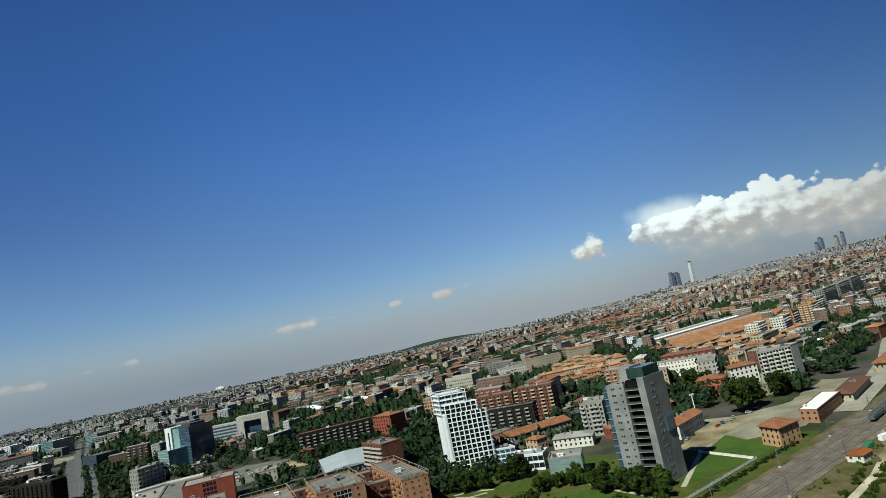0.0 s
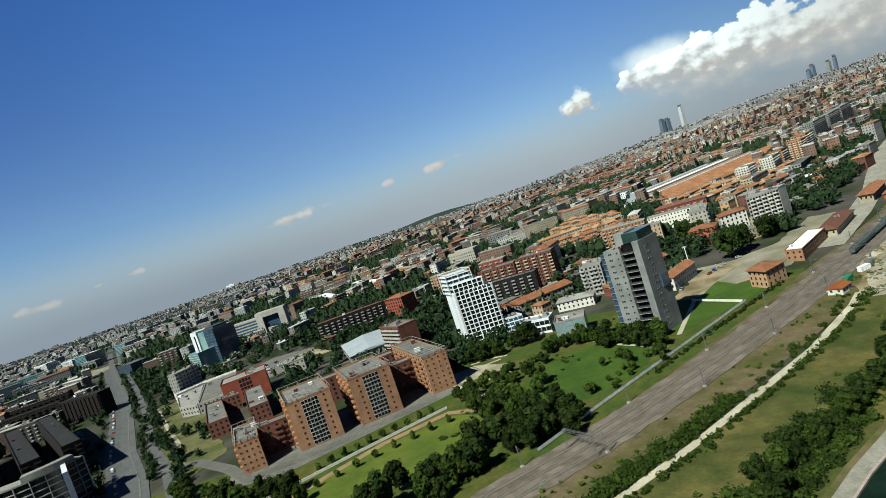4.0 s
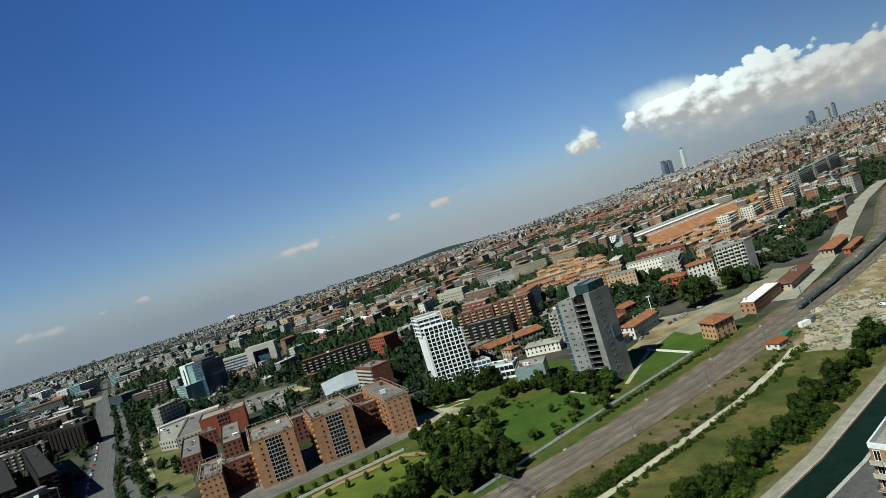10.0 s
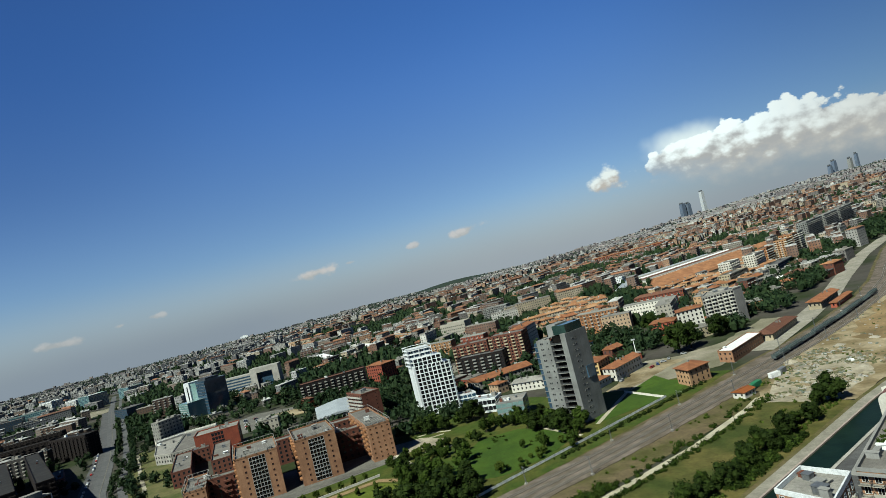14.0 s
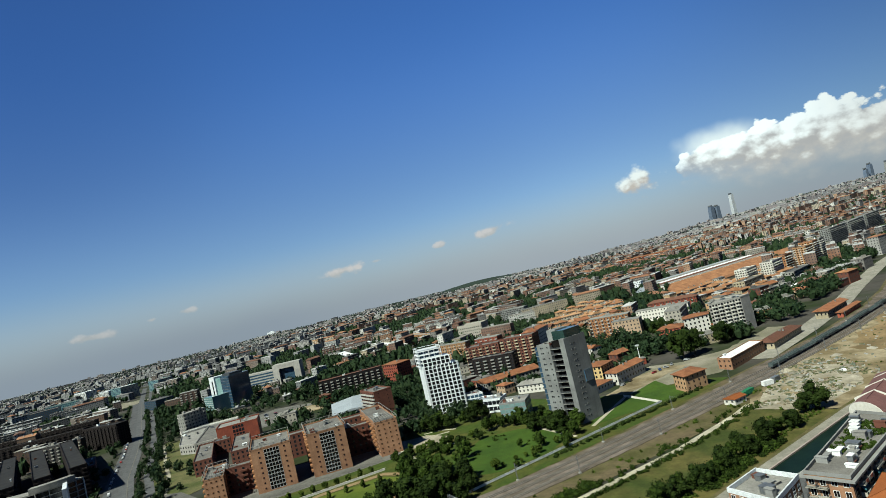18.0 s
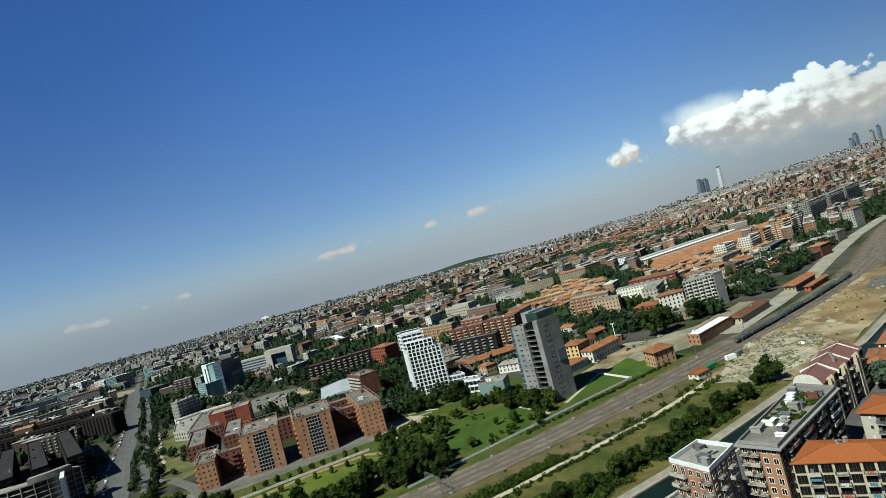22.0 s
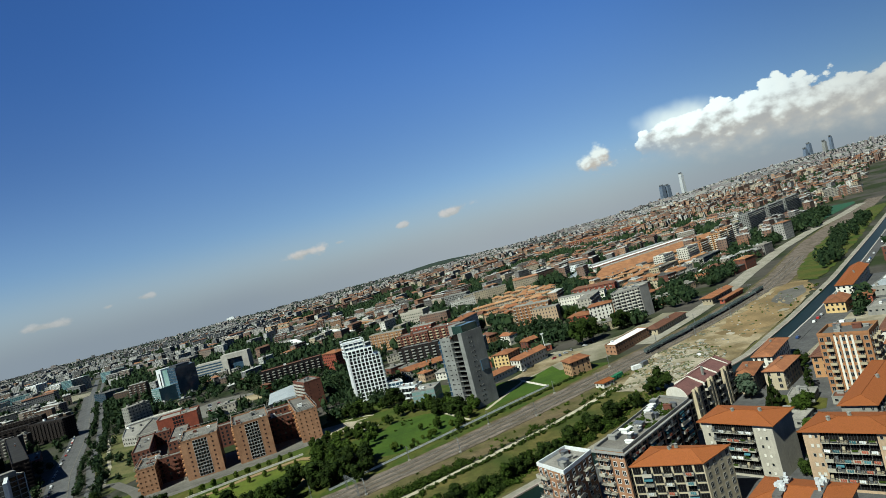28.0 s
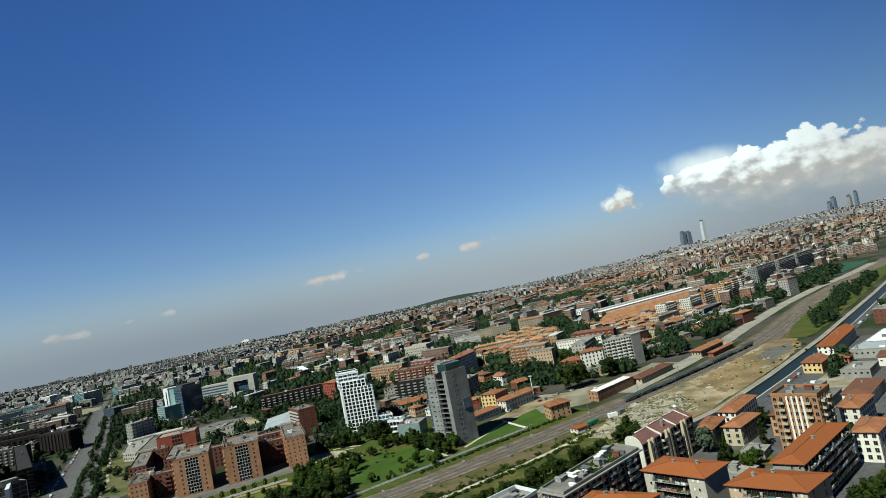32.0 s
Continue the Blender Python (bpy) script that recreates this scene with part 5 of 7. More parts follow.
for q in (0.28, 0.6, 0.9):
    c = Vector((154.5, 167.5)).lerp(Vector((183.5, 201)), q)
    g = Geo()
    prof = ((-7.0, -0.4), (7.0, -0.4), (7.0, 0.8), (0.0, 3.9), (-7.0, 0.8))
    g.v = [(s, yy, zz) for s in (-0.3, 0.3) for yy, zz in prof]
    g.f = [(4, 3, 2, 1, 0), (5, 6, 7, 8, 9)] + [(i, (i + 1) % 5, 5 + (i + 1) % 5, 5 + i) for i in range(5)]
    g.mi = [0] * 7
    part("fire_wall", g, "plaster_white", mans, at=pose(c.x, c.y, 15.6, 0, 0, 48))
g = Geo()
p0, p1 = Vector((151.4, 173.6)), Vector((156.9, 161.4))
out = Vector((-0.35, -0.16))
ring = [(p0, -0.3), (p1, -0.3)] + [(p0.lerp(p1, 0.5 + 0.5 * math.cos(math.pi * k / 10)), 14.6 + 4.2 * math.sin(math.pi * k / 10)) for k in range(11)]
g.v = [(p.x, p.y, z) for p, z in ring] + [(p.x + out.x, p.y + out.y, z) for p, z in ring]
n = len(ring)
g.f = [tuple(range(n)), tuple(range(2 * n - 1, n - 1, -1))] + [(i, (i + 1) % n, n + (i + 1) % n, n + i) for i in range(n)]
g.mi = [0] * len(g.f)
part("end_wall", g, "plaster_white", mans, "bare white gable wall")
for pl, h, rf in (([(352, 352), (362, 343), (398, 380), (388, 390)], 5.0, "roof_white"), ([(330, 330), (348, 316), (366, 334), (350, 348)], 6.0, "roof_hall"), ([(184, 150), (192, 143), (200, 151), (192, 158)], 3.2, "roof_pale"),
                  ([(172, 134), (178, 129), (186, 137), (180, 142)], 3.4, "roof_grey"), ([(212, 160), (219, 154), (223, 158), (216, 165)], 3.0, "tiles_brown"),
                  ([(300, 282), (312, 272), (326, 288), (316, 298)], 5.0, "roof_pale"), ([(268, 262), (274, 256), (284, 266), (278, 272)], 4.0, "roof_grey")):
    block("low_shed", "low plastered shed with a flat pale roof", "shed", pl, h, "plaster_grey", "flat", rf, 1, default=dict(w=1.2, h=1.0, joined=True), units=2, group="sheds", parapet=0.25, seed=int(pl[0][0]) + 9)

L, rz = face_frame((120, 98), (139, 90))
kb = bpy.data.objects["court_block"]
for q, mt in ((0.06, "plaster_cream"), (0.2, "plaster_maroon"), (0.5, "plaster_maroon"), (0.78, "plaster_maroon"), (0.95, "plaster_cream")):
    g = Geo()
    g.box(-1.1, -0.5, 0.0, 1.1, 0.02, 18.2)
    part("bay", g, mt, kb, at=Matrix.Translation((120 + 19 * q, 98 - 8 * q, 0)) @ pose(0, 0, 0, 0, 0, rz))

# garden ground and low buildings among the canal houses
flat("court_garden", [(192, 176), (196, 160), (208, 158), (214, 168), (202, 184)], -0.14, "grass", "shady grass of the housing court", "garden")
flat("court_garden", [(200, 86), (236, 108), (248, 130), (240, 138), (214, 112), (198, 96)], -0.14, "grass", "grass strip behind the apartment slab", "garden")
flat("court_yard", [(236, 232), (262, 222), (316, 284), (300, 300)], -0.13, "dirt_pale", "dusty yard between sheds", "yard")
for pl, h, rf in (([(252, 236), (266, 226), (280, 242), (266, 252)], 5.0, "roof_grey"), ([(272, 226), (282, 218), (304, 244), (294, 252)], 6.0, "tiles_brown"), ([(300, 232), (312, 224), (330, 246), (318, 254)], 7.0, "tiles"), ([(330, 296), (344, 286), (356, 300), (342, 312)], 6.0, "tiles_brown")):
    block("low_shed", "low plastered workshop behind the quay", "shed", pl, h, "plaster_white", "hip", rf, 1, default=dict(w=1.2, h=1.0, joined=True), units=1, group="sheds", rise=1.6, seed=int(pl[0][0]) + 3)
for pl, h, rf in (([(170, 150), (178, 143), (186, 152), (178, 160)], 3.6, "roof_grey"), ([(186, 132), (194, 126), (203, 136), (195, 143)], 3.4, "tiles_brown"), ([(200, 172), (208, 166), (214, 174), (206, 180)], 3.2, "roof_pale")):
    block("garage", "row of low garages in the housing court", "garage", pl, h, "plaster_grey", "flat", rf, 1, default=dict(w=1.2, h=1.0, joined=True), units=2, group="garages", parapet=0.2, seed=int(pl[0][0]) + 5)

# ---- trees ----
crng = random.Random(9)
WOODS, DISTANT = Geo(), Geo()


def far_tree(x, y, r, h, z=0.0, per=14):
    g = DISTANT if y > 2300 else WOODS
    n, k = len(g.v), 6
    for zz, rr in ((0.15, 0.45), (0.5, 0.78), (0.82, 0.45)):
        g.v += [(x + r * rr * crng.uniform(0.7, 1.1) * math.cos(1.0472 * i), y + r * rr * crng.uniform(0.7, 1.1) * math.sin(1.0472 * i), z + h * zz * crng.uniform(0.9, 1.1)) for i in range(k)]
    for j in (0, 1):
        for i in range(k):
            g.f.append((n + j * k + i, n + j * k + (i + 1) % k, n + (j + 1) * k + (i + 1) % k, n + (j + 1) * k + i))
    g.f.append(tuple(n + 12 + i for i in range(k)))
    g.mi += [0] * 13
    for i in range(per):
        a, zz, s = crng.uniform(0, 6.283), crng.uniform(0.2, 1.05), r * crng.uniform(0.16, 0.36)
        rr = r * (1.05 - 0.75 * abs(zz - 0.5)) * crng.uniform(0.75, 1.1)
        cx, cy, cz = x + rr * math.cos(a), y + rr * math.sin(a), z + h * zz
        u, v = (crng.uniform(-s, s), crng.uniform(-s, s), crng.uniform(-s, s)), (crng.uniform(-s, s), crng.uniform(-s, s), crng.uniform(-s, s))
        g.quad((cx - u[0], cy - u[1], cz - u[2]), (cx + v[0], cy + v[1], cz + v[2]), (cx + u[0], cy + u[1], cz + u[2]), (cx - v[0], cy - v[1], cz - v[2]))




def crown_geo(rng, r, h, clumps, leaf, per=26):
    """Many small leaf faces on uneven clumps round a crown, over a dark inner core."""
    g = Geo()
    cs = []
    for i in range(clumps):
        a, z = rng.uniform(0, 6.283), rng.uniform(-0.9, 1.0)
        q = math.sqrt(max(0.0, 1 - z * z)) * rng.uniform(0.45, 0.85)
        cs.append((q * r * math.cos(a), q * r * math.sin(a), z * h * 0.36, rng.uniform(0.30, 0.46) * r))
    cs.append((0, 0, 0, r * 0.62))
    for x, y, z, cr in cs:
        n = len(g.v)
        k = 6
        for j, (zz, rr) in enumerate(((-0.6, 0.55), (0.1, 0.8), (0.65, 0.5))):
            g.v += [(x + cr * rr * rng.uniform(0.75, 1.05) * math.cos(1.0472 * i + j), y + cr * rr * rng.uniform(0.75, 1.05) * math.sin(1.0472 * i + j), z + cr * zz) for i in range(k)]
        for j in (0, 1):
            for i in range(k):
                g.f.append((n + j * k + i, n + j * k + (i + 1) % k, n + (j + 1) * k + (i + 1) % k, n + (j + 1) * k + i))
        g.f += [tuple(n + 12 + i for i in range(k)), tuple(n + 5 - i for i in range(k))]
        g.mi += [0] * 14
        for i in range(per):
            d = Vector((rng.gauss(0, 1), rng.gauss(0, 1), rng.gauss(0.15, 1))).normalized()
            c = Vector((x, y, z)) + d * cr * rng.uniform(0.78, 1.12)
            t = (d.cross(Vector((rng.gauss(0, 1), rng.gauss(0, 1), rng.gauss(0, 1)))).normalized() + d * rng.uniform(-0.4, 0.4)) * leaf * rng.uniform(0.5, 1.1)
            b = (d.cross(t).normalized() + d * rng.uniform(-0.4, 0.4)) * leaf * rng.uniform(0.4, 0.9)
            g.quad(tuple(c - t), tuple(c - b * 0.8), tuple(c + t), tuple(c + b))
    return g


def trunk_geo(rng, h, r):
    g = Geo()
    g.cone(0, 0, -0.4, h * 0.55, r, r * 0.6, 7)
    for i in range(4):
        a = rng.uniform(0, 6.283)
        g.beam((0, 0, h * rng.uniform(0.3, 0.5)), (math.cos(a) * h * 0.22, math.sin(a) * h * 0.22, h * rng.uniform(0.6, 0.75)), r * 0.6)
    return g


TREES = []
for i, (kind, mat, r, h) in enumerate((("broad", "leaf_dark", 5.2, 11.0), ("broad", "leaf_dark", 6.2, 12.5), ("broad", "leaf_mid", 4.6, 10.0), ("broad", "leaf_mid", 5.6, 11.5), ("broad", "leaf_light", 3.6, 8.0), ("poplar", "leaf_dark", 2.6, 15.0), ("small", "leaf_light", 2.2, 5.0), ("blue", "leaf_blue", 5.0, 11.0), ("conifer", "leaf_dark", 3.6, 15.0))):
    rng = random.Random(100 + i)
    cr = crown_geo(rng, r, h * (1.0 if kind != "poplar" else 1.5), 20 if r > 3 else 18, 0.62 if r > 3 else 0.4, 30)
    if kind == "poplar":
        cr.v = [(x, y, z * 0.9) for x, y, z in cr.v]
    if kind == "conifer":
        cr.v = [(x * (1.0 - 0.85 * (z / 10.8 + 0.5)) * 1.25, y * (1.0 - 0.85 * (z / 10.8 + 0.5)) * 1.25, z * 1.35) for x, y, z in cr.v]
    TREES.append((cr.mesh("crown", mat), trunk_geo(rng, h, 0.32).mesh("trunk", "bark"), r, h, kind))
TREE_LABELS = ("dark green leafy park tree with an uneven crown", "broad dark green tree with a dense crown", "mid-green leafy tree with gaps in its crown", "full mid-green tree on grass", "light green young tree", "tall narrow dark green tree", "small light green tree", "blue-green broad cedar-like tree", "tall dark conical spruce in a courtyard")
tree_rng = random.Random(77)


def tree(x, y, v, s=1.0, full=False):
    cr, tr, r, h, kind = TREES[v]
    s *= tree_rng.uniform(0.85, 1.15)
    if math.hypot(x - 45, y + 10) > 352 and not full:
        far_tree(x, y, r * s, h * s, -0.3, 80)
        return
    t = thing("tree", TREE_LABELS[v], "tree", x, y, -0.3, tree_rng.uniform(0, 360), group="trees")
    t.scale = (s, s, s * tree_rng.uniform(0.9, 1.1))
    part("trunk", tr, None, t)
    part("crown", cr, None, t, at=pose(0, 0, h * (0.58 if kind != "poplar" else 0.55)))


def grove(poly, n, kinds, s=1.0, gap=4.0, seed=0):
    rng = random.Random(seed)
    xs, ys = [p[0] for p in poly], [p[1] for p in poly]
    put = []
    for _ in range(n * 30):
        x, y = rng.uniform(min(xs), max(xs)), rng.uniform(min(ys), max(ys))
        if inside(x, y, poly) and all(math.hypot(x - a, y - b) > gap for a, b in put):
            put.append((x, y))
            tree(x, y, rng.choice(kinds), s * rng.uniform(0.75, 1.2))
            if len(put) >= n:
                break


grove([(-86, 170), (-60, 164), (-20, 188), (4, 208), (-2, 224), (-24, 212), (-46, 202), (-72, 186)], 22, (0, 1, 1, 2), 0.95, 6.0, 1)
grove([(-160, 190), (-128, 186), (-104, 196), (-120, 216), (-150, 224)], 14, (0, 1, 2), 0.9, 5.5, 2)
grove([(-36, 222), (-12, 226), (-10, 246), (-30, 262), (-44, 254)], 12, (0, 2, 3, 4), 0.75, 4.5, 3)
grove([(-52, 262), (-16, 268), (4, 290), (-10, 300), (-40, 296)], 16, (2, 3, 4, 0), 0.65, 4.5, 4)
grove([(-60, 320), (-36, 322), (-4, 330), (4, 342), (-16, 352), (-34, 366), (-50, 362)], 22, (0, 2, 3, 1), 0.8, 4.5, 5)
grove([(0, 296), (24, 296), (40, 306), (8, 314)], 9, (0, 2, 3), 0.75, 4.0, 6)
grove([(26, 288), (40, 268), (58, 254), (62, 260), (56, 274), (44, 286), (36, 294)], 17, (0, 2, 3, 1), 0.72, 3.6, 7)
grove([(20, 254), (48, 238), (54, 248), (36, 264)], 7, (2, 3, 4), 0.5, 3.5, 8)
grove([(-76, 372), (-46, 386), (-52, 440), (-70, 470), (-84, 440), (-72, 402)], 20, (0, 1, 1), 0.9, 5.0, 9)
grove([(-100, 436), (-64, 480), (-50, 560), (-90, 560), (-120, 500)], 22, (0, 1, 2), 1.0, 6.5, 10)
grove([(-190, 372), (-168, 366), (-164, 398), (-186, 410)], 7, (0, 3), 1.1, 4.5, 11)
grove([(-196, 520), (-150, 530), (-140, 556), (-200, 552)], 12, (0, 1, 2), 0.95, 5.5, 12)
grove([(-262, 590), (-216, 584), (-206, 610), (-250, 640)], 11, (0, 1, 2), 0.95, 5.5, 13)
grove([(-290, 372), (-262, 330), (-216, 296), (-190, 300), (-206, 322), (-246, 388), (-262, 404)], 9, (0, 2, 4, 3), 0.7, 6.5, 14)
grove([(-352, 478), (-318, 416), (-296, 396), (-302, 440), (-334, 500)], 7, (0, 2, 4, 1), 0.8, 5.5, 15)
grove([(-440, 620), (-380, 545), (-350, 560), (-400, 650)], 20, (0, 1, 2), 1.0, 7.0, 16)
grove([(-200, 262), (-172, 244), (-150, 226), (-170, 216), (-206, 240)], 7, (0, 2, 3), 0.75, 6.0, 17)
for d, v in ((-19.5, 0), (8.3, 2), (21.0, 0)):
    for n, (x, y, a) in enumerate(along(ROAD[1:8], 7.5, 4.0, d)):
        if tree_rng.random() < 0.62 and (d > 0 or n % 3 == 0) and (d > 10 or n % 5 < 3):
            tree(x + tree_rng.uniform(-1.5, 1.5), y + tree_rng.uniform(-1.5, 1.5), v, tree_rng.uniform(0.4, 0.75))
for x, y, sz in ((143, 392, 1.55), (153, 400, 1.35), (180, 420, 1.3), (188, 428, 0.9), (150, 508, 1.5), (160, 500, 1.2), (170, 436, 0.8)):
    tree(x, y, 1, sz, True)
grove([(94, 430), (132, 424), (150, 450), (126, 520), (98, 500)], 26, (0, 1, 2), 1.0, 6.5, 21)
tree(156, 440, 7, 1.1)
grove([(510, 800), (560, 830), (700, 1040), (660, 1060), (560, 900)], 26, (0, 1, 3), 1.2, 9.0, 24)
grove([(374, 478), (388, 472), (424, 522), (440, 560), (420, 556)], 13, (5, 5, 5, 0), 1.05, 4.0, 25)
grove([(430, 560), (452, 566), (566, 724), (650, 846), (620, 830), (510, 700)], 44, (0, 2, 0, 1), 0.85, 5.5, 26)
tree(162, 228, 0, 0.95), tree(158, 232, 2, 0.8), tree(155, 226, 0, 0.7)
tree(190, 187, 7, 0.95), tree(193, 168, 8, 1.05), tree(190, 164, 8, 0.8), tree(198, 155, 2, 0.85), tree(203, 162, 3, 0.6), tree(215, 183, 5, 0.95), tree(213, 179, 5, 0.75)
tree(228, 216, 0, 0.75), tree(222, 208, 0, 0.6), tree(304, 296, 1, 0.75), tree(310, 304, 0, 0.95), tree(318, 316, 1, 0.9), tree(298, 288, 0, 0.6), tree(326, 330, 0, 0.7), tree(246, 170, 0, 0.7), tree(260, 150, 2, 0.7)
tree(184, 128, 0, 0.7), tree(190, 134, 2, 0.6), tree(186, 120, 0, 0.6), tree(174.5, 106.5, 1, 0.55), tree(180, 111, 0, 0.5), tree(214, 104, 0, 0.85), tree(222, 110, 1, 0.7), tree(230, 116, 0, 0.8), tree(206, 92, 1, 0.8), tree(240, 128, 2, 0.7), tree(246, 196, 2, 0.6), tree(274, 214, 0, 0.6)
for n, (x, y, a) in enumerate(along([(-110, 226), (-84, 243), (-54, 258)], 6.5, 2.0, -5.0)):
    tree(x, y, 6, 0.8)
for n, (x, y, a) in enumerate(along([(-116, 208), (-80, 230), (-50, 244)], 9.0, 2.0, 1.0)):
    tree(x, y, 6, 0.7)
grove([(-36, 236), (-8, 238), (-2, 262), (2, 290), (-22, 286), (-34, 262)], 10, (0, 2, 1, 3), 0.62, 5.0, 28)
grove([(-30, 190), (-2, 184), (6, 204), (-8, 232), (-24, 228)], 6, (0, 1, 2, 3), 0.85, 7.0, 29)
grove([(4, 222), (24, 226), (40, 242), (34, 246), (12, 232)], 9, (6, 6, 4), 0.6, 4.0, 27)

# trees on the canal bank
for n, (x, y, a) in enumerate(along(BANK[2:7], 5.5, 3.0, -8.0)):
    if x < 146:
        q, ca, sa = tree_rng.uniform(-2.0, 9.0), math.cos(math.radians(a)), math.sin(math.radians(a))
        tree(x - sa * q, y + ca * q, (1, 0, 2)[n % 3], tree_rng.uniform(0.45, 0.8))

# shrubs: nobody could count them
srng = random.Random(5)


def shrubs(name, label, spots, mat, per=16, leaf=0.5):
    """Loose bushes: a small dark heart, and leaf clumps of all sizes round it."""
    g = Geo()
    for x, y, r in spots:
        n, k = len(g.v), 6
        for zz, rr in ((-0.3, 0.66), (0.34, 0.60), (0.60, 0.24)):
            g.v += [(x + r * rr * srng.uniform(0.6, 1.2) * math.cos(1.0472 * i), y + r * rr * srng.uniform(0.6, 1.2) * math.sin(1.0472 * i), r * zz * srng.uniform(0.75, 1.1)) for i in range(k)]
        for j in (0, 1):
            for i in range(k):
                g.f.append((n + j * k + i, n + j * k + (i + 1) % k, n + (j + 1) * k + (i + 1) % k, n + (j + 1) * k + i))
        g.f.append(tuple(n + 12 + i for i in range(k)))
        g.mi += [0] * 13
        for i in range(per):
            d = Vector((srng.gauss(0, 1), srng.gauss(0, 1), abs(srng.gauss(0.25, 0.8)))).normalized()
            c = Vector((x, y, 0)) + Vector((d.x * r, d.y * r, d.z * r * 0.85)) * srng.uniform(0.55, 1.2)
            e = leaf * srng.choice((0.5, 0.7, 1.0, 1.5))
            t = Vector((srng.gauss(0, 1), srng.gauss(0, 1), srng.gauss(0, 0.7))).normalized()
            b = t.cross(Vector((srng.gauss(0, 1), srng.gauss(0, 1), srng.gauss(0, 1)))).normalized() * e * srng.uniform(0.45, 0.9)
            t = t * e * srng.uniform(0.6, 1.1)
            g.quad(tuple(c - t), tuple(c - b), tuple(c + t * 0.9), tuple(c + b))
    return tagged(part(name, g, mat), label, "shrubs", kind="stuff")


spots = []
for n, (x, y, a) in enumerate(along(BANK[2:8], 1.9, 0.0, 0.0)):
    ca, sa = math.cos(math.radians(a)), math.sin(math.radians(a))
    for _ in range(4):
        r = srng.uniform(1.2, 3.6)
        q = r + 1.5 + abs(srng.gauss(0, 9.0 if x < 95 else 5.5))
        if x < 148 and q < 25 and noise.noise((x * 0.03, y * 0.03, q * 0.05)) > -0.35:
            spots.append((x - sa * q, y + ca * q, r))
shrubs("bank_shrubs", "dense dark green shrubs along the canal bank", spots[::2], "leaf_dark", 150, 0.36)
shrubs("bank_shrubs", "dense green bushes along the canal bank", spots[1::2], "leaf_mid", 150, 0.36)
spots = []
for n, (x, y, a) in enumerate(along(BANK[1:7], 0.55, 0.0, 0.0)):
    q = -abs(srng.gauss(0, 7)) - 6
    ca, sa = math.cos(math.radians(a)), math.sin(math.radians(a))
    spots.append((x + sa * q, y - ca * q, srng.uniform(0.4, 1.3)))
shrubs("weeds", "tall green weeds between the shrubs and the meadow", spots, "leaf_light", 22, 0.35)
spots = []
for d, keep in ((-3.6, 0.3), (3.6, 0.75)):
    for x, y, a in along(PATH_LINE, 1.3, 0.0, d):
        if srng.random() < (keep if x > 62 else 0.9):
            spots.append((x + srng.gauss(0, 0.9), y + srng.gauss(0, 0.9), srng.uniform(0.6, 1.9)))
for x, y, a in along(PATH_LINE[:6], 0.6, 0.0, -6.5):
    if noise.noise((x * 0.05, y * 0.05, 5.0)) > (-0.6 if x < 56 else -0.1):
        spots.append((x + srng.gauss(0, 2.0), y + srng.gauss(0, 2.0), srng.uniform(1.2, 3.0) if x < 62 else srng.uniform(0.8, 1.8)))
shrubs("path_hedge", "ragged green hedge along the gravel footpath", spots, "leaf_mid", 60, 0.36)
spots = [(x + srng.gauss(0, 0.7), y + srng.gauss(0, 0.7), srng.uniform(0.8, 1.7)) for x, y, a in along([(40, 232), (54, 244), (104, 286), (128, 305)], 1.5, 0.0, 2.6)]
spots += [(x + srng.gauss(0, 0.8), y + srng.gauss(0, 0.8), srng.uniform(0.8, 2.0)) for x, y, a in along([(-40, 160), (-10, 182), (14, 196)], 1.6, 0.0, -18.0)]
shrubs("fence_hedge", "dark hedge along the park fence", spots, "leaf_dark", 16, 0.4)
spots = []
for _ in range(420):
    x, y = srng.uniform(-60, 160), srng.uniform(70, 250)
    if inside(x, y, [(-60, 75), (18, 100), (56, 140), (125, 197), (160, 230), (142, 252), (92, 210), (30, 164), (-20, 124)]) and noise.noise((x * 0.04, y * 0.04, 3.0)) > 0.42:
        spots.append((x, y, srng.uniform(0.3, 1.0)))
for _ in range(70):
    x, y, a = srng.choice(list(along(RAIL[:9], 4.0, 0.0, 17.0)))
    spots.append((x + srng.gauss(0, 3), y + srng.gauss(0, 3), srng.uniform(0.5, 1.5)))
shrubs("meadow_scrub", "scattered scrub on the dry meadow", spots, "leaf_light", 14, 0.4)
spots = []
for _ in range(500):
    x, y = srng.uniform(-60, 60), srng.uniform(190, 330)
    if noise.noise((x * 0.06, y * 0.06, 7.0)) > 0.22 and from_line(x, y, RAIL) > 20:
        spots.append((x, y, srng.uniform(0.5, 1.3)))
for _ in range(160):
    x, y = srng.uniform(200, 350), srng.uniform(280, 440)
    if 3 < from_line(x, y, BANK) < 10 and y > x + 55:
        spots.append((x, y, srng.uniform(0.8, 2.2)))
shrubs("park_shrubs", "low shrubs in the park", spots, "leaf_mid", 14, 0.4)

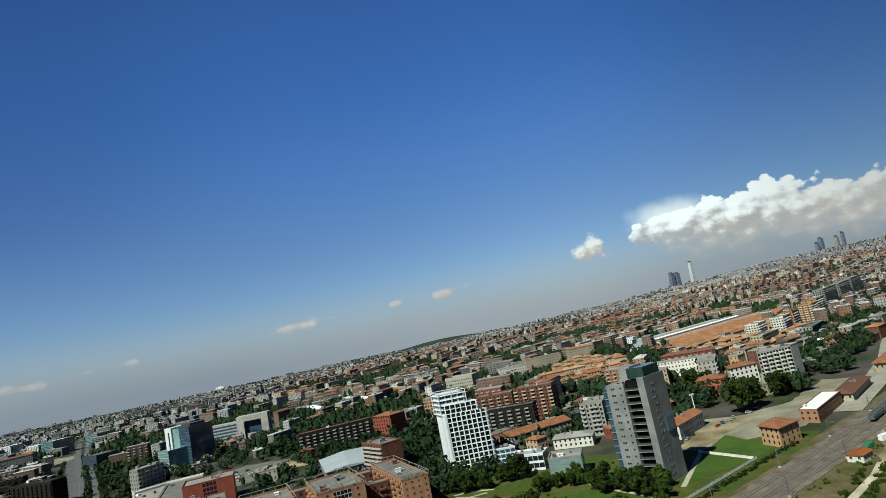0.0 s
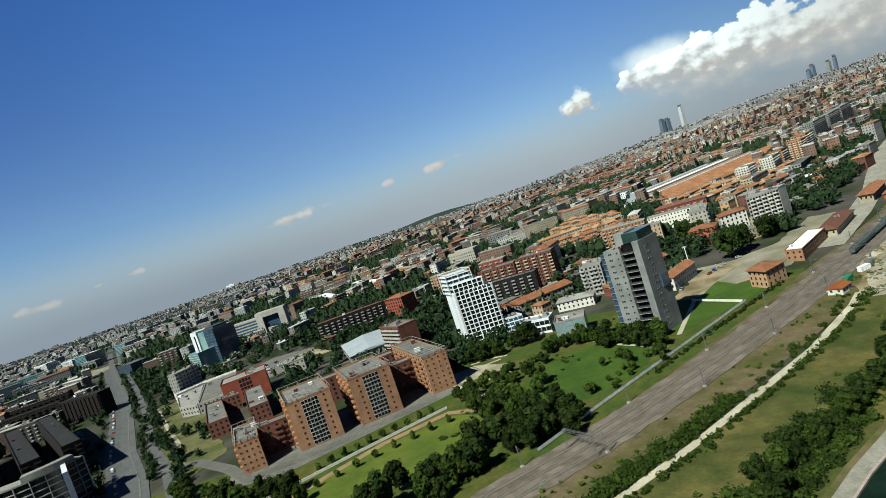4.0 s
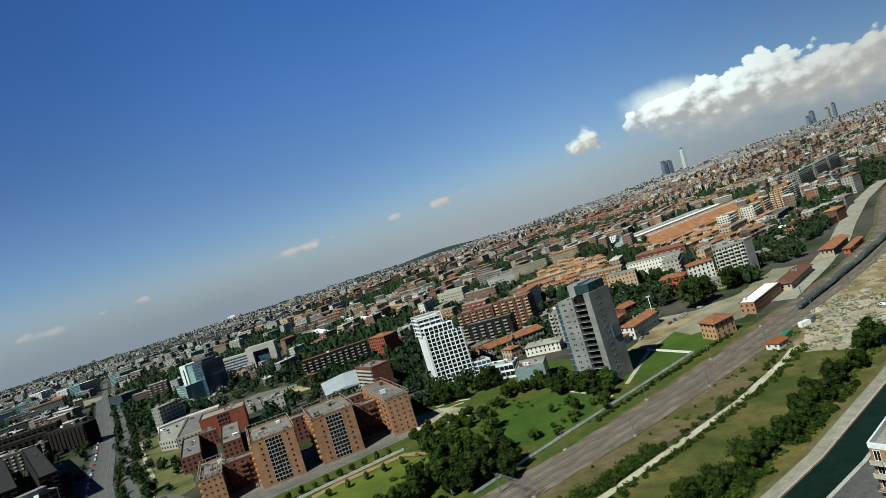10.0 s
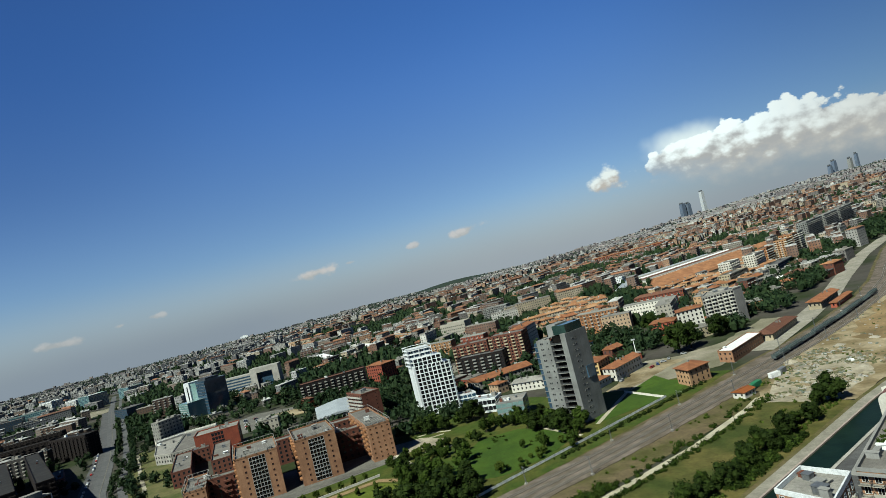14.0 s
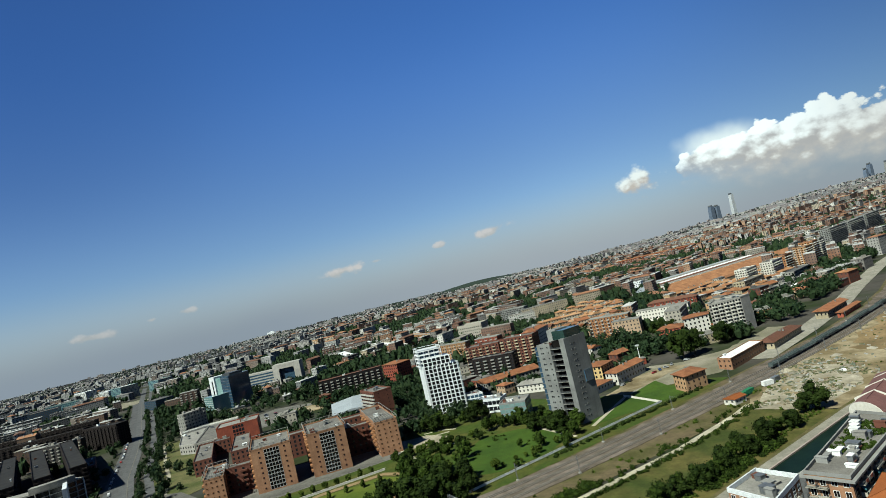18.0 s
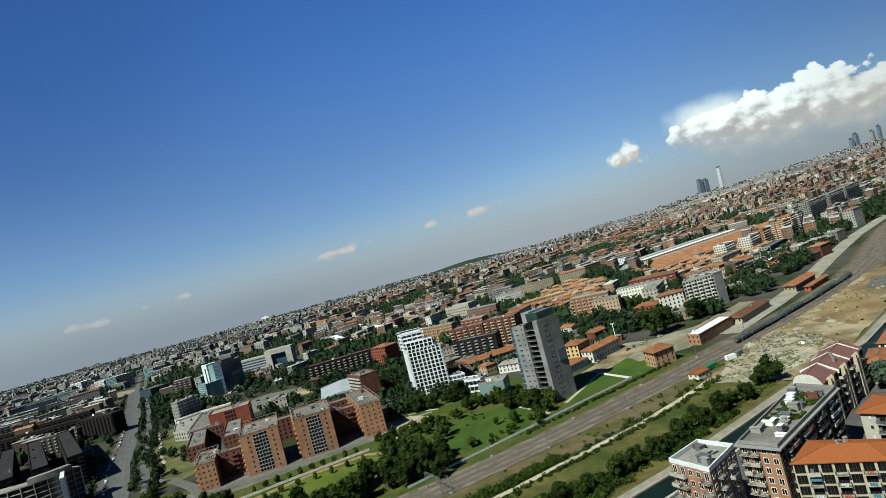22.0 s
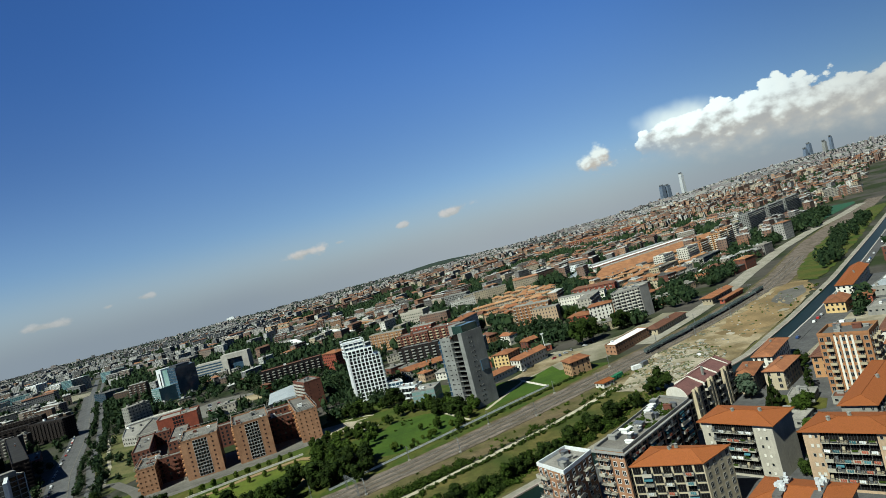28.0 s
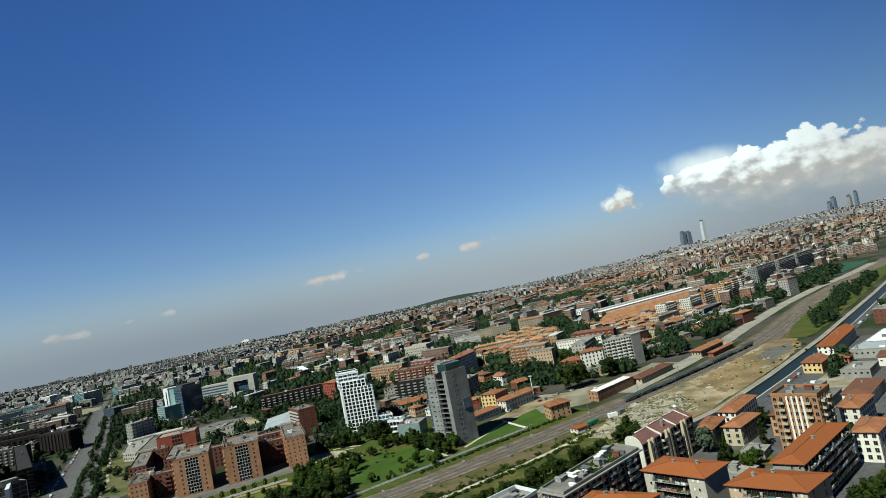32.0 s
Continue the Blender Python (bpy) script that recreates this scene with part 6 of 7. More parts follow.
spots = []
for _ in range(500):
    x, y = srng.uniform(150, 330), srng.uniform(240, 440)
    if inside(x, y, [(140, 250), (164, 233), (213, 268), (318, 386), (330, 430), (215, 338), (170, 298)]) and noise.noise((x * 0.05, y * 0.05, 11.0)) > 0.24:
        spots.append((x, y, srng.uniform(0.4, 1.3)))
shrubs("site_scrub", "weeds and scrub growing on the building site", spots, "leaf_light", 16, 0.35)
spots = [(srng.uniform(-6, 6) + 129, srng.uniform(-6, 6) + 127, srng.uniform(0.4, 0.9)) for _ in range(110)]
ro = shrubs("roof_plants", "potted shrubs on the roof terraces", [(x + k * 9, y + k * 9, r) for x, y, r in spots for k in (0, 1) if inside(x + k * 9, y + k * 9, [(112, 112), (118.5, 105), (151, 140), (144, 150)])], "leaf_mid", 12, 0.3)
ro.location.z = 21.0
for poly, n, r, h in (([(-520, 690), (-440, 640), (-420, 760), (-500, 900), (-620, 960)], 120, 5, 11), ([(-330, 890), (-260, 700), (-150, 690), (-130, 800), (-240, 900)], 60, 5, 11), ([(-120, 620), (-60, 640), (0, 600), (30, 700), (-60, 780)], 60, 5, 11), ([(330, 600), (420, 700), (520, 840), (480, 860), (380, 740)], 50, 5.5, 12)):
    xs, ys = [p[0] for p in poly], [p[1] for p in poly]
    for _ in range(n):
        x, y = crng.uniform(min(xs), max(xs)), crng.uniform(min(ys), max(ys))
        if inside(x, y, poly):
            far_tree(x, y, r * crng.uniform(0.7, 1.3), h * crng.uniform(0.8, 1.2), 0, 30)

# ---- the city beyond: joined, too many to count ----
CORE = [(-330, 300), (-250, 200), (-120, 60), (60, -40), (330, 40), (330, 250), (420, 420), (330, 600), (240, 560), (150, 500), (110, 560), (60, 560), (-30, 570), (-60, 620), (-150, 660), (-230, 660), (-300, 640), (-330, 880), (-430, 880), (-440, 660), (-340, 560), (-300, 500)]


def rise(x, y):
    """The plain climbs a little towards the horizon, more so to the east."""
    d, a = math.hypot(x - 50, y + 50), math.degrees(math.atan2(x - 50, y + 50))
    s = min(max((d - 1300) / 3300, 0), 1)
    e = min(max((a - 2) / 28, 0), 1)
    w = min(max((a + 30) / 30, 0), 1)
    return s * s * (3 - 2 * s) * (4 + 30 * w + 90 * e * e * (3 - 2 * e))


g = Geo()
rs, n = [700, 1100, 1400, 1800, 2200, 2600, 3000, 3400, 3800, 4200, 4600, 4900], 120
for r in rs:
    for i in range(n):
        a = math.radians(-75 + 150 * i / (n - 1))
        x, y = 50 + r * math.sin(a), -50 + r * math.cos(a)
        g.v.append((x, y, rise(x, y) - 0.46))
for j in range(len(rs) - 1):
    for i in range(n - 1):
        g.f.append((j * n + i, j * n + i + 1, (j + 1) * n + i + 1, (j + 1) * n + i))
        g.mi.append(0)
tagged(part("far_ground", g, "city_floor"), "city ground climbing gently to the horizon", "ground", kind="structure")

PALETTE = [(0.46, 0.38, 0.27), (0.40, 0.23, 0.14), (0.26, 0.12, 0.07), (0.38, 0.37, 0.35), (0.70, 0.68, 0.63), (0.28, 0.25, 0.21), (0.52, 0.44, 0.33), (0.19, 0.10, 0.07), (0.50, 0.30, 0.18), (0.22, 0.23, 0.24), (0.78, 0.77, 0.74), (0.33, 0.16, 0.09), (0.17, 0.16, 0.155), (0.60, 0.55, 0.46)]
ROOFS = [(0.33, 0.165, 0.095), (0.25, 0.125, 0.08), (0.38, 0.20, 0.115), (0.17, 0.095, 0.07), (0.30, 0.15, 0.09), (0.15, 0.14, 0.13)]
FLATS = [(0.27, 0.26, 0.25), (0.42, 0.41, 0.39), (0.17, 0.165, 0.16), (0.66, 0.65, 0.63), (0.33, 0.30, 0.26), (0.74, 0.74, 0.73)]
# distance haze is put into the far houses' colours as a blue-grey blend
FAR_HAZE = [tuple(0.45 * c + 0.55 * q for c, q in zip(col, (0.27, 0.29, 0.32))) for col in PALETTE]
PALETTE = [tuple(v * 1.12 for v in c) for c in PALETTE]
M("city_wall", PALETTE[0], (0.36, 0.32, 0.28), 0.05, 0.9, fine=0.35, island=PALETTE)
M("city_tiles", ROOFS[0], (0.33, 0.14, 0.08), 0.05, 0.9, fine=0.3, island=ROOFS)
M("city_flat", FLATS[0], (0.28, 0.27, 0.26), 0.05, 0.9, fine=0.3, island=FLATS)
M("city_far_haze", FAR_HAZE[0], (0.24, 0.25, 0.27), 0.02, 0.9, island=FAR_HAZE + [(0.44, 0.44, 0.44)])
leafy("leaf_far", (0.0075, 0.0180, 0.0105), (0.0250, 0.0430, 0.0200))
SETS = {k: Geo() for k in ("terra", "cream", "grey", "dark", "wall", "tile", "flat", "glass", "balcony", "far", "fartile")}


NEAR_CITY = 725.0
house_rng = random.Random(31)
HOUSE_WALLS = {"wall": ("plaster_cream", "plaster_peach", "brick_peach", "plaster_white", "brick_red", "plaster_stone", "plaster_sand", "brick_dark"),
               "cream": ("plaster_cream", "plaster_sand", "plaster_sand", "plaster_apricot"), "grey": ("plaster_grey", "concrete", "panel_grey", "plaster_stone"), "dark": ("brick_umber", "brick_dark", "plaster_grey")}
WALL_WORDS = {"plaster_cream": "cream plastered", "plaster_peach": "peach plastered", "brick_peach": "pale orange brick", "plaster_white": "white plastered", "brick_red": "red brick", "plaster_stone": "stone-coloured plastered",
              "plaster_sand": "sand-coloured plastered", "brick_dark": "brown brick", "plaster_apricot": "apricot plastered", "plaster_grey": "grey plastered", "concrete": "grey concrete", "panel_grey": "grey panelled", "brick_umber": "shade-darkened umber brick"}


def city_house(x, y, w, d, h, rz, tiles, dist, z=0.0, wall="wall"):
    single = 0 < z + 1 and math.hypot(x - 50, y + 50) < NEAR_CITY
    S = {k: Geo() for k in SETS} if single else SETS
    ca, sa = math.cos(rz), math.sin(rz)
    q = [(x + ca * a - sa * b, y + sa * a + ca * b) for a, b in ((-w / 2, -d / 2), (w / 2, -d / 2), (w / 2, d / 2), (-w / 2, d / 2))]
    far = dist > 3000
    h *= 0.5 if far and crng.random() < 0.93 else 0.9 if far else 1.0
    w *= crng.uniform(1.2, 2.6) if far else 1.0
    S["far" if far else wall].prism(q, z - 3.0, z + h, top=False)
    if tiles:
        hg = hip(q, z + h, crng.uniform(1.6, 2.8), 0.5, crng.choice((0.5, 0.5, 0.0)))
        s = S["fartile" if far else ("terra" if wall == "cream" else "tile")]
        k = len(s.v)
        s.v += hg.v
        s.f += [tuple(k + i for i in f) for f in hg.f]
        s.mi += hg.mi
        if dist < 1600 and crng.random() < 0.7:
            s = S["flat"]
            for _ in range(2):
                a, b = crng.uniform(-w, w) * 0.3, crng.uniform(-d, d) * 0.25
                s.box(x + ca * a - sa * b - 0.5, y + sa * a + ca * b - 0.5, z + h, x + ca * a - sa * b + 0.5, y + sa * a + ca * b + 0.5, z + h + 3.2)
    else:
        S["flat"].prism(grow(q, 0.25), z + h - 0.1, z + h + 0.5, bottom=True)
        if dist < 2600:
            for _ in range(crng.randint(1, 3)):
                a, b = crng.uniform(-w, w) * 0.35, crng.uniform(-d, d) * 0.3
                e = crng.uniform(0.8, 2.2)
                S["flat"].box(x + ca * a - sa * b - e, y + sa * a + ca * b - e, z + h, x + ca * a - sa * b + e, y + sa * a + ca * b + e, z + h + crng.uniform(1.5, 3.2))
    if dist < 2700:
        fh, bay, ww, wh = (3.1, 3.2, 0.65, 0.78) if dist < 1500 else (3.1, 5.2, 1.5, 0.8)
        fl = max(1, int(h / fh))
        deep = crng.random() < 0.45 and h > 12
        for e in range(4):
            p0, p1 = q[e], q[(e + 1) % 4]
            L = math.dist(p0, p1)
            nb = max(1, int(L / bay))
            dx, dy = (p1[0] - p0[0]) / L, (p1[1] - p0[1]) / L
            nx, ny = dy * 0.08, -dx * 0.08
            for f in range(fl):
                zc = z + (f + 0.55) * h / fl
                for b in range(nb):
                    s = L * (b + 0.5) / nb
                    cx, cy = p0[0] + dx * s + nx, p0[1] + dy * s + ny
                    S["glass"].quad((cx - dx * ww, cy - dy * ww, zc - wh), (cx + dx * ww, cy + dy * ww, zc - wh), (cx + dx * ww, cy + dy * ww, zc + wh), (cx - dx * ww, cy - dy * ww, zc + wh))
                if deep and e % 2 == 0 and dist < 1700 and f:
                    for b in range(0, nb, 2):
                        s0, s1 = L * (b + 0.08) / nb, L * (b + 0.92) / nb
                        zb = z + f * h / fl
                        S["balcony"].prism([(p0[0] + dx * s0 + nx * 15, p0[1] + dy * s0 + ny * 15), (p0[0] + dx * s1 + nx * 15, p0[1] + dy * s1 + ny * 15), (p0[0] + dx * s1, p0[1] + dy * s1), (p0[0] + dx * s0, p0[1] + dy * s0)], zb, zb + 1.0, bottom=True)
    if single:
        wm = house_rng.choice(HOUSE_WALLS[wall])
        b = thing("city_house", WALL_WORDS[wm] + (" town house with a tiled roof" if tiles else " apartment house with a flat roof"), "house", group="city houses")
        part("wall", S[wall], wm, b)
        if tiles:
            part("roof", S["terra" if wall == "cream" else "tile"], house_rng.choice(("tiles", "tiles_sun", "tiles_brown") if wall != "cream" else ("tiles_sun", "tiles", "tiles_sun")), b)
        if S["flat"].f:
            part("roof" if not tiles else "chimney", S["flat"], house_rng.choice(("roof_grey", "roof_pale", "roof_dark", "plaster_grey")), b)
        if S["glass"].f:
            part("glazing", S["glass"], "city_glass", b, kind="stuff")
        if S["balcony"].f:
            part("balcony_band", S["balcony"], "concrete_pale", b, kind="stuff")


def row(p, q, w):
    """A rectangle w metres deep to the left of the line p to q."""
    d = (Vector(q) - Vector(p)).normalized()
    n = Vector((-d.y, d.x)) * w
    return [tuple(p), tuple(q), tuple(Vector(q) + n), tuple(Vector(p) + n)]


def F(a, n):
    """Plan of the long tiled halls: metres along them and across."""
    return (a * 0.769 - n * 0.639, a * 0.639 + n * 0.769)


# landmarks of the middle distance, house by house
for p, q, w, h, wall, roof, rm, lab in (
        (F(700, 362), F(732, 368), 15, 24, "plaster_white", "flat", "roof_pale", "white apartment block with dark balcony rows"),
        (F(738, 350), F(776, 358), 15, 25, "plaster_white", "flat", "roof_grey", "white apartment block with grey balcony rows"),
        (F(690, 300), F(750, 312), 13, 14, "plaster_grey", "flat", "roof_dark", "low grey apartment slab with a dark roof"),
        (F(640, 330), F(690, 336), 13, 16, "plaster_cream", "flat", "roof_grey", "cream apartment slab with a grey roof"),
        (F(826, 352), F(852, 356), 16, 30, "plaster_peach", "flat", "roof_grey", "tall salmon brick apartment block"),
        (F(862, 360), F(884, 364), 18, 33, "brick_peach", "flat", "roof_grey", "tall brown brick apartment tower"),
        (F(790, 362), F(816, 366), 14, 26, "brick_peach", "flat", "roof_grey", "brown brick apartment block with pale balconies"),
        (F(905, 372), F(926, 376), 15, 32, "plaster_grey", "flat", "roof_grey", "tall grey apartment block"),
        ((530, 985), (590, 1056), 16, 36, "panel_grey", "flat", "roof_pale", "long dark grey apartment slab with balcony grid"),
        ((604, 1072), (664, 1143), 16, 36, "panel_grey", "flat", "roof_pale", "long dark grey apartment slab with balcony grid"),
        ((676, 1158), (740, 1234), 16, 37, "panel_grey", "flat", "roof_pale", "long dark grey apartment slab with balcony grid"),
        ((-346, 1032), (-257, 854), 13, 10, "panel_white", "flat", "roof_white", "long low white slab with ribbon windows"),
        ((-426, 1316), (-325, 1154), 13, 9, "panel_white", "flat", "roof_white", "long low white slab among trees"),
        ((-294, 1086), (-193, 911), 14, 9, "plaster_white", "flat", "roof_white", "long low white building among trees"),
        ((-235, 1067), (-131, 923), 15, 14, "plaster_peach", "flat", "roof_pale", "long tan apartment slab"),
        ((-504, 1310), (-484, 1296), 18, 32, "plaster_apricot", "flat", "roof_grey", "tall yellow apartment tower"),
        ((-20, 962), (20, 950), 24, 24, "panel_grey", "flat", "roof_pale", "stepped glass and concrete office building"),
        ((334, 2060), (590, 2112), 15, 26, "plaster_red", "hip", "tiles", "long red apartment terrace"),
        ((200, 1030), (226, 1016), 16, 18, "panel_white", "flat", "roof_pale", "pale grey office cube"),
        ((202, 880), (262, 1080), 14, 9, "panel_white", "flat", "roof_hall", "long pale grey modern building"),
        ((-628, 850), (-590, 826), 30, 15, "metal_dark", "flat", "roof_dark", "dark glass office cube"),
        ((-980, 1215), (-938, 1195), 42, 30, "glass_teal", "flat", "roof_white", "teal glass office cube with white frame"),
        ((-1045, 1255), (-1000, 1232), 42, 26, "panel_white", "flat", "roof_white", "white office cube"),
        ((-935, 1290), (-890, 1265), 36, 24, "glass_teal", "flat", "roof_pale", "teal glass office block"),
        ((-1010, 1010), (-965, 1040), 40, 26, "metal_dark", "flat", "roof_grey", "dark glass office block"),
        ((-1060, 1110), (-1000, 1140), 34, 26, "glass_teal", "flat", "roof_grey", "teal glass office slab"),
        ((-1160, 1130), (-1090, 1150), 30, 22, "metal_dark", "flat", "roof_grey", "dark glass office block"),
        ((-1230, 1390), (-1180, 1370), 30, 30, "panel_white", "flat", "roof_white", "white apartment slab"),
        ((-316, 320), (-466, 472), 11, 24, "brick_umber", "flat", "roof_black", "dark brown apartment slab with flat roof"),
        ((-300, 336), (-448, 490), 11, 24, "brick_umber", "flat", "roof_black", "dark brown apartment slab beside a narrow court"),
        ((-333, 306), (-483, 458), 11, 24, "brick_umber", "flat", "roof_black", "dark brown apartment slab with a pale stair strip"),
        ((-352, 290), (-502, 442), 12, 23, "brick_umber", "flat", "roof_black", "long dark brown apartment slab"),
        ((-640, 520), (-500, 566), 15, 24, "brick_umber", "flat", "roof_black", "dark apartment slab closing the court"),
        ((-496, 560), (-436, 540), 15, 24, "brick_umber", "flat", "roof_black", "dark apartment slab beside the avenue"),
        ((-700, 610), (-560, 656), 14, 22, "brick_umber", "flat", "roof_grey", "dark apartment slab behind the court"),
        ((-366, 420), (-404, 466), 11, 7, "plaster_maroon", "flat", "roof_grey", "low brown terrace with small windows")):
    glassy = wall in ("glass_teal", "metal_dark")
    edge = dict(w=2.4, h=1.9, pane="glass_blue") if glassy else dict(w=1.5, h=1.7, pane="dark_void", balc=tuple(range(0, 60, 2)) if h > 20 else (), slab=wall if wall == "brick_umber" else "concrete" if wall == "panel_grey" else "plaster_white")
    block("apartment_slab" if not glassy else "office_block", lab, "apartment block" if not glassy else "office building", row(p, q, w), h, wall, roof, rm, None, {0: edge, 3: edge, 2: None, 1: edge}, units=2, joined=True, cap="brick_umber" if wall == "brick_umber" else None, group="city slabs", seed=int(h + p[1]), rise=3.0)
hall = thing("tile_hall", "vast low hall under parallel orange tile roofs", "hall")
white = thing("market_hall", "market hall of long parallel white and grey roofs", "hall")
for k in range(7):
    n = 442 + 15.4 * k
    q = [F(616 + (n - 424) * 1.43, n), F(min(1150, 872 + (n - 440) * 3), n), F(min(1150, 872 + (n - 440) * 3) + 12, n + 14.6), F(628 + (n - 424) * 1.43, n + 14.6)]
    g = Geo()
    g.prism(q, -0.5, 9.0, top=False)
    part("wall", g, "plaster_cream", hall)
    part("roof", hip(q, 9.0, 2.4, 0.3, 0.0), "tiles_sun", hall)
    TAKEN.append(q)
for k in range(8):
    n = 566 + 13.0 * k
    q = [F(800 + (n - 566) * 0.7, n), F(1150 - 4 * k, n), F(1150 - 4 * k, n + 10), F(800 + (n - 566) * 0.7, n + 10)]
    g = Geo()
    g.prism(q, -0.5, 6.0 + (k % 3), top=False)
    part("wall", g, "plaster_white", white)
    part("roof", hip(q, 6.0 + (k % 3), 1.6, 0.4, 0.0), ("roof_white", "roof_pale", "tiles_brown", "roof_hall")[k % 4], white)
    TAKEN.append(grow(q, 5.0))
spire = thing("church_tower", "slender white church tower above the roofs", "church", 940, 1640, 0, 30)
g = Geo()
g.box(-4, -4, -1, 4, 4, 34)
part("shaft", g, "plaster_white", spire)
g = Geo()
g.cone(0, 0, 34, 50, 3.6, 0.2, 8)
part("spire", g, "roof_pale", spire)
flat("bare_lot", rough([(-886, 985), (-780, 965), (-770, 1090), (-900, 1120)], 4.0), -0.2, "yard", "bare gravel lot among offices", "lot")

TERR = [(34, 742), (60, 640), (122, 594), (146, 690), (166, 846), (112, 926)]
CREAM = [F(540, 300), F(640, 290), F(900, 390), F(870, 436), F(640, 436), F(600, 410)]
ZONES = [[(-425, 645), (-345, 560), (-262, 440), (-200, 420), (-196, 600), (-300, 690)], [(548, 900), (584, 872), (690, 996), (790, 1096), (900, 1320), (790, 1240)], TERR, CREAM, [(-886, 985), (-780, 965), (-770, 1090), (-900, 1120)], [(-450, 660), (-300, 640), (-300, 860), (-430, 860)], [(-460, 440), (-330, 360), (-250, 180), (-430, 200), (-560, 400)]]
BELTS = (([(-60, 1450), (63, 1534), (180, 1760), (411, 1680), (520, 1780)], 52), ([(-560, 1150), (-444, 1068), (-380, 960)], 60), ([(-420, 1700), (-344, 1763), (-200, 1700)], 70), ([(-128, 1398), (-40, 1330), (60, 1300)], 40),
         ([(-180, 760), (-120, 740), (-60, 700), (0, 660)], 34), ([(170, 700), (190, 850), (180, 960), (60, 1010)], 22), ([(-700, 1120), (-600, 960), (-520, 860)], 60), ([(560, 1340), (700, 1420), (860, 1560)], 40), ([(-640, 1900), (-300, 2100), (100, 2250)], 60))
BOXES = [(min(p[0] for p in z), max(p[0] for p in z), min(p[1] for p in z), max(p[1] for p in z), z) for z in [grow(t, 6.0) for t in TAKEN]]


def clear(x, y):
    """Whether the spot is free of the railway, canal, avenue and the parts built house by house."""
    if inside(x, y, CORE) or from_line(x, y, ROAD) < 34 or from_line(x, y, RAIL) < 48 or from_line(x, y, BANK) < 40:
        return False
    if any(a < x < b and c < y < d and inside(x, y, z) for a, b, c, d, z in BOXES):
        return False
    return all(not inside(x, y, z) for z in ZONES)


HILL = (-330, 4150)
for gx in range(-13, 14):
    for gy in range(0, 16):
        cx, cy = 50 + gx * 300 + crng.uniform(-30, 30), gy * 300 + crng.uniform(-30, 30)
        dist, az = math.hypot(cx - 50, cy + 50), math.degrees(math.atan2(cx - 50, cy + 50))
        if dist > 4750 or abs(az) > 62 or (dist < 500 and az < -45):
            continue
        rz = radians(crng.choice((42, 42, 40, 12, -22, 65)))
        style = crng.choice(("mixed", "mixed", "tiles", "slabs", "tiles", "works")) if az > -16 else crng.choice(("mixed", "slabs", "works", "mixed", "tiles"))
        if az < 2 and dist < 2300:
            style = crng.choice(("slabs", "slabs", "mixed"))
        far = dist > 2600
        step, row_w = (24, 27) if not far else (25, 28)
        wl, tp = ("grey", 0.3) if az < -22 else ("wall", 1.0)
        # near houses on the left: shade of their fronts put into dark walls
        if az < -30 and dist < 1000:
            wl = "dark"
        ca, sa = math.cos(rz), math.sin(rz)
        m = int(150 / step) + 1
        for i in range(-m, m + 1):
            for j in range(-m, m + 1):
                u, v = i * step + crng.uniform(-3, 3), j * row_w + crng.uniform(-3, 3)
                x, y = cx + ca * u - sa * v, cy + sa * u + ca * v
                if abs(x - cx) > 150 or abs(y - cy) > 150 or not clear(x, y):
                    continue
                d = math.hypot(x - 50, y + 50)
                z = rise(x, y)
                r = crng.random()
                green = {"mixed": 0.42, "tiles": 0.34, "slabs": 0.50, "works": 0.36}[style] + (0.08 if az < -8 else 0.0 if az < 6 else -0.16)
                green += -0.05 + 1.1 * max(0.0, noise.noise((x * 0.0045, y * 0.0045, 4.0)) - 0.05) + (0.25 * noise.noise((x * 0.02, y * 0.02, 8.0)))
                if d > 2500:
                    green -= 0.16
                if any(from_line(x, y, ln) < wd for ln, wd in BELTS):
                    green = 0.95
                if r < green:
                    for _ in range(4 if d < 1300 else 3 if d < 2000 else 2 if d < 2600 else 1):
                        far_tree(x + crng.uniform(-12, 12), y + crng.uniform(-12, 12), crng.uniform(4.0, 7.5), crng.uniform(10, 18), z, 10 if d < 1100 else 4 if d < 1700 else 1)
                    continue
                if r > 0.955:
                    continue
                if crng.random() < 0.5 and d < 2200:
                    far_tree(x + crng.choice((-11, 11)), y + crng.choice((-12, 12)), crng.uniform(2.5, 4.5), crng.uniform(6, 11), z, 8 if d < 1300 else 2)
                if style == "tiles":
                    city_house(x, y, step - crng.uniform(0, 9), crng.uniform(10, 14), crng.choice((6, 9, 9, 12, 12, 15)), rz, crng.random() < 0.55 * tp, d, z, wl)
                elif style == "slabs":
                    if (i + j) % 2 == 0:
                        city_house(x, y, crng.uniform(26, 56), crng.uniform(11, 14), crng.choice((12, 15, 18, 18, 21, 24)), rz + (1.5708 if crng.random() < 0.25 else 0), crng.random() < 0.35 * tp, d, z, wl)
                elif style == "works":
                    city_house(x, y, crng.uniform(14, 32), crng.uniform(12, 24), crng.choice((5, 6, 8, 11)), rz, crng.random() < 0.3 * tp, d, z, wl)
                else:
                    city_house(x, y, crng.uniform(14, 30) * (0.8 if far else 1), crng.uniform(9, 14), crng.choice((6, 9, 12, 15, 18, 21, 24)) * (1.25 if d > 3300 and az > 0 else 1.0), rz, crng.random() < 0.3 * tp, d, z, wl)
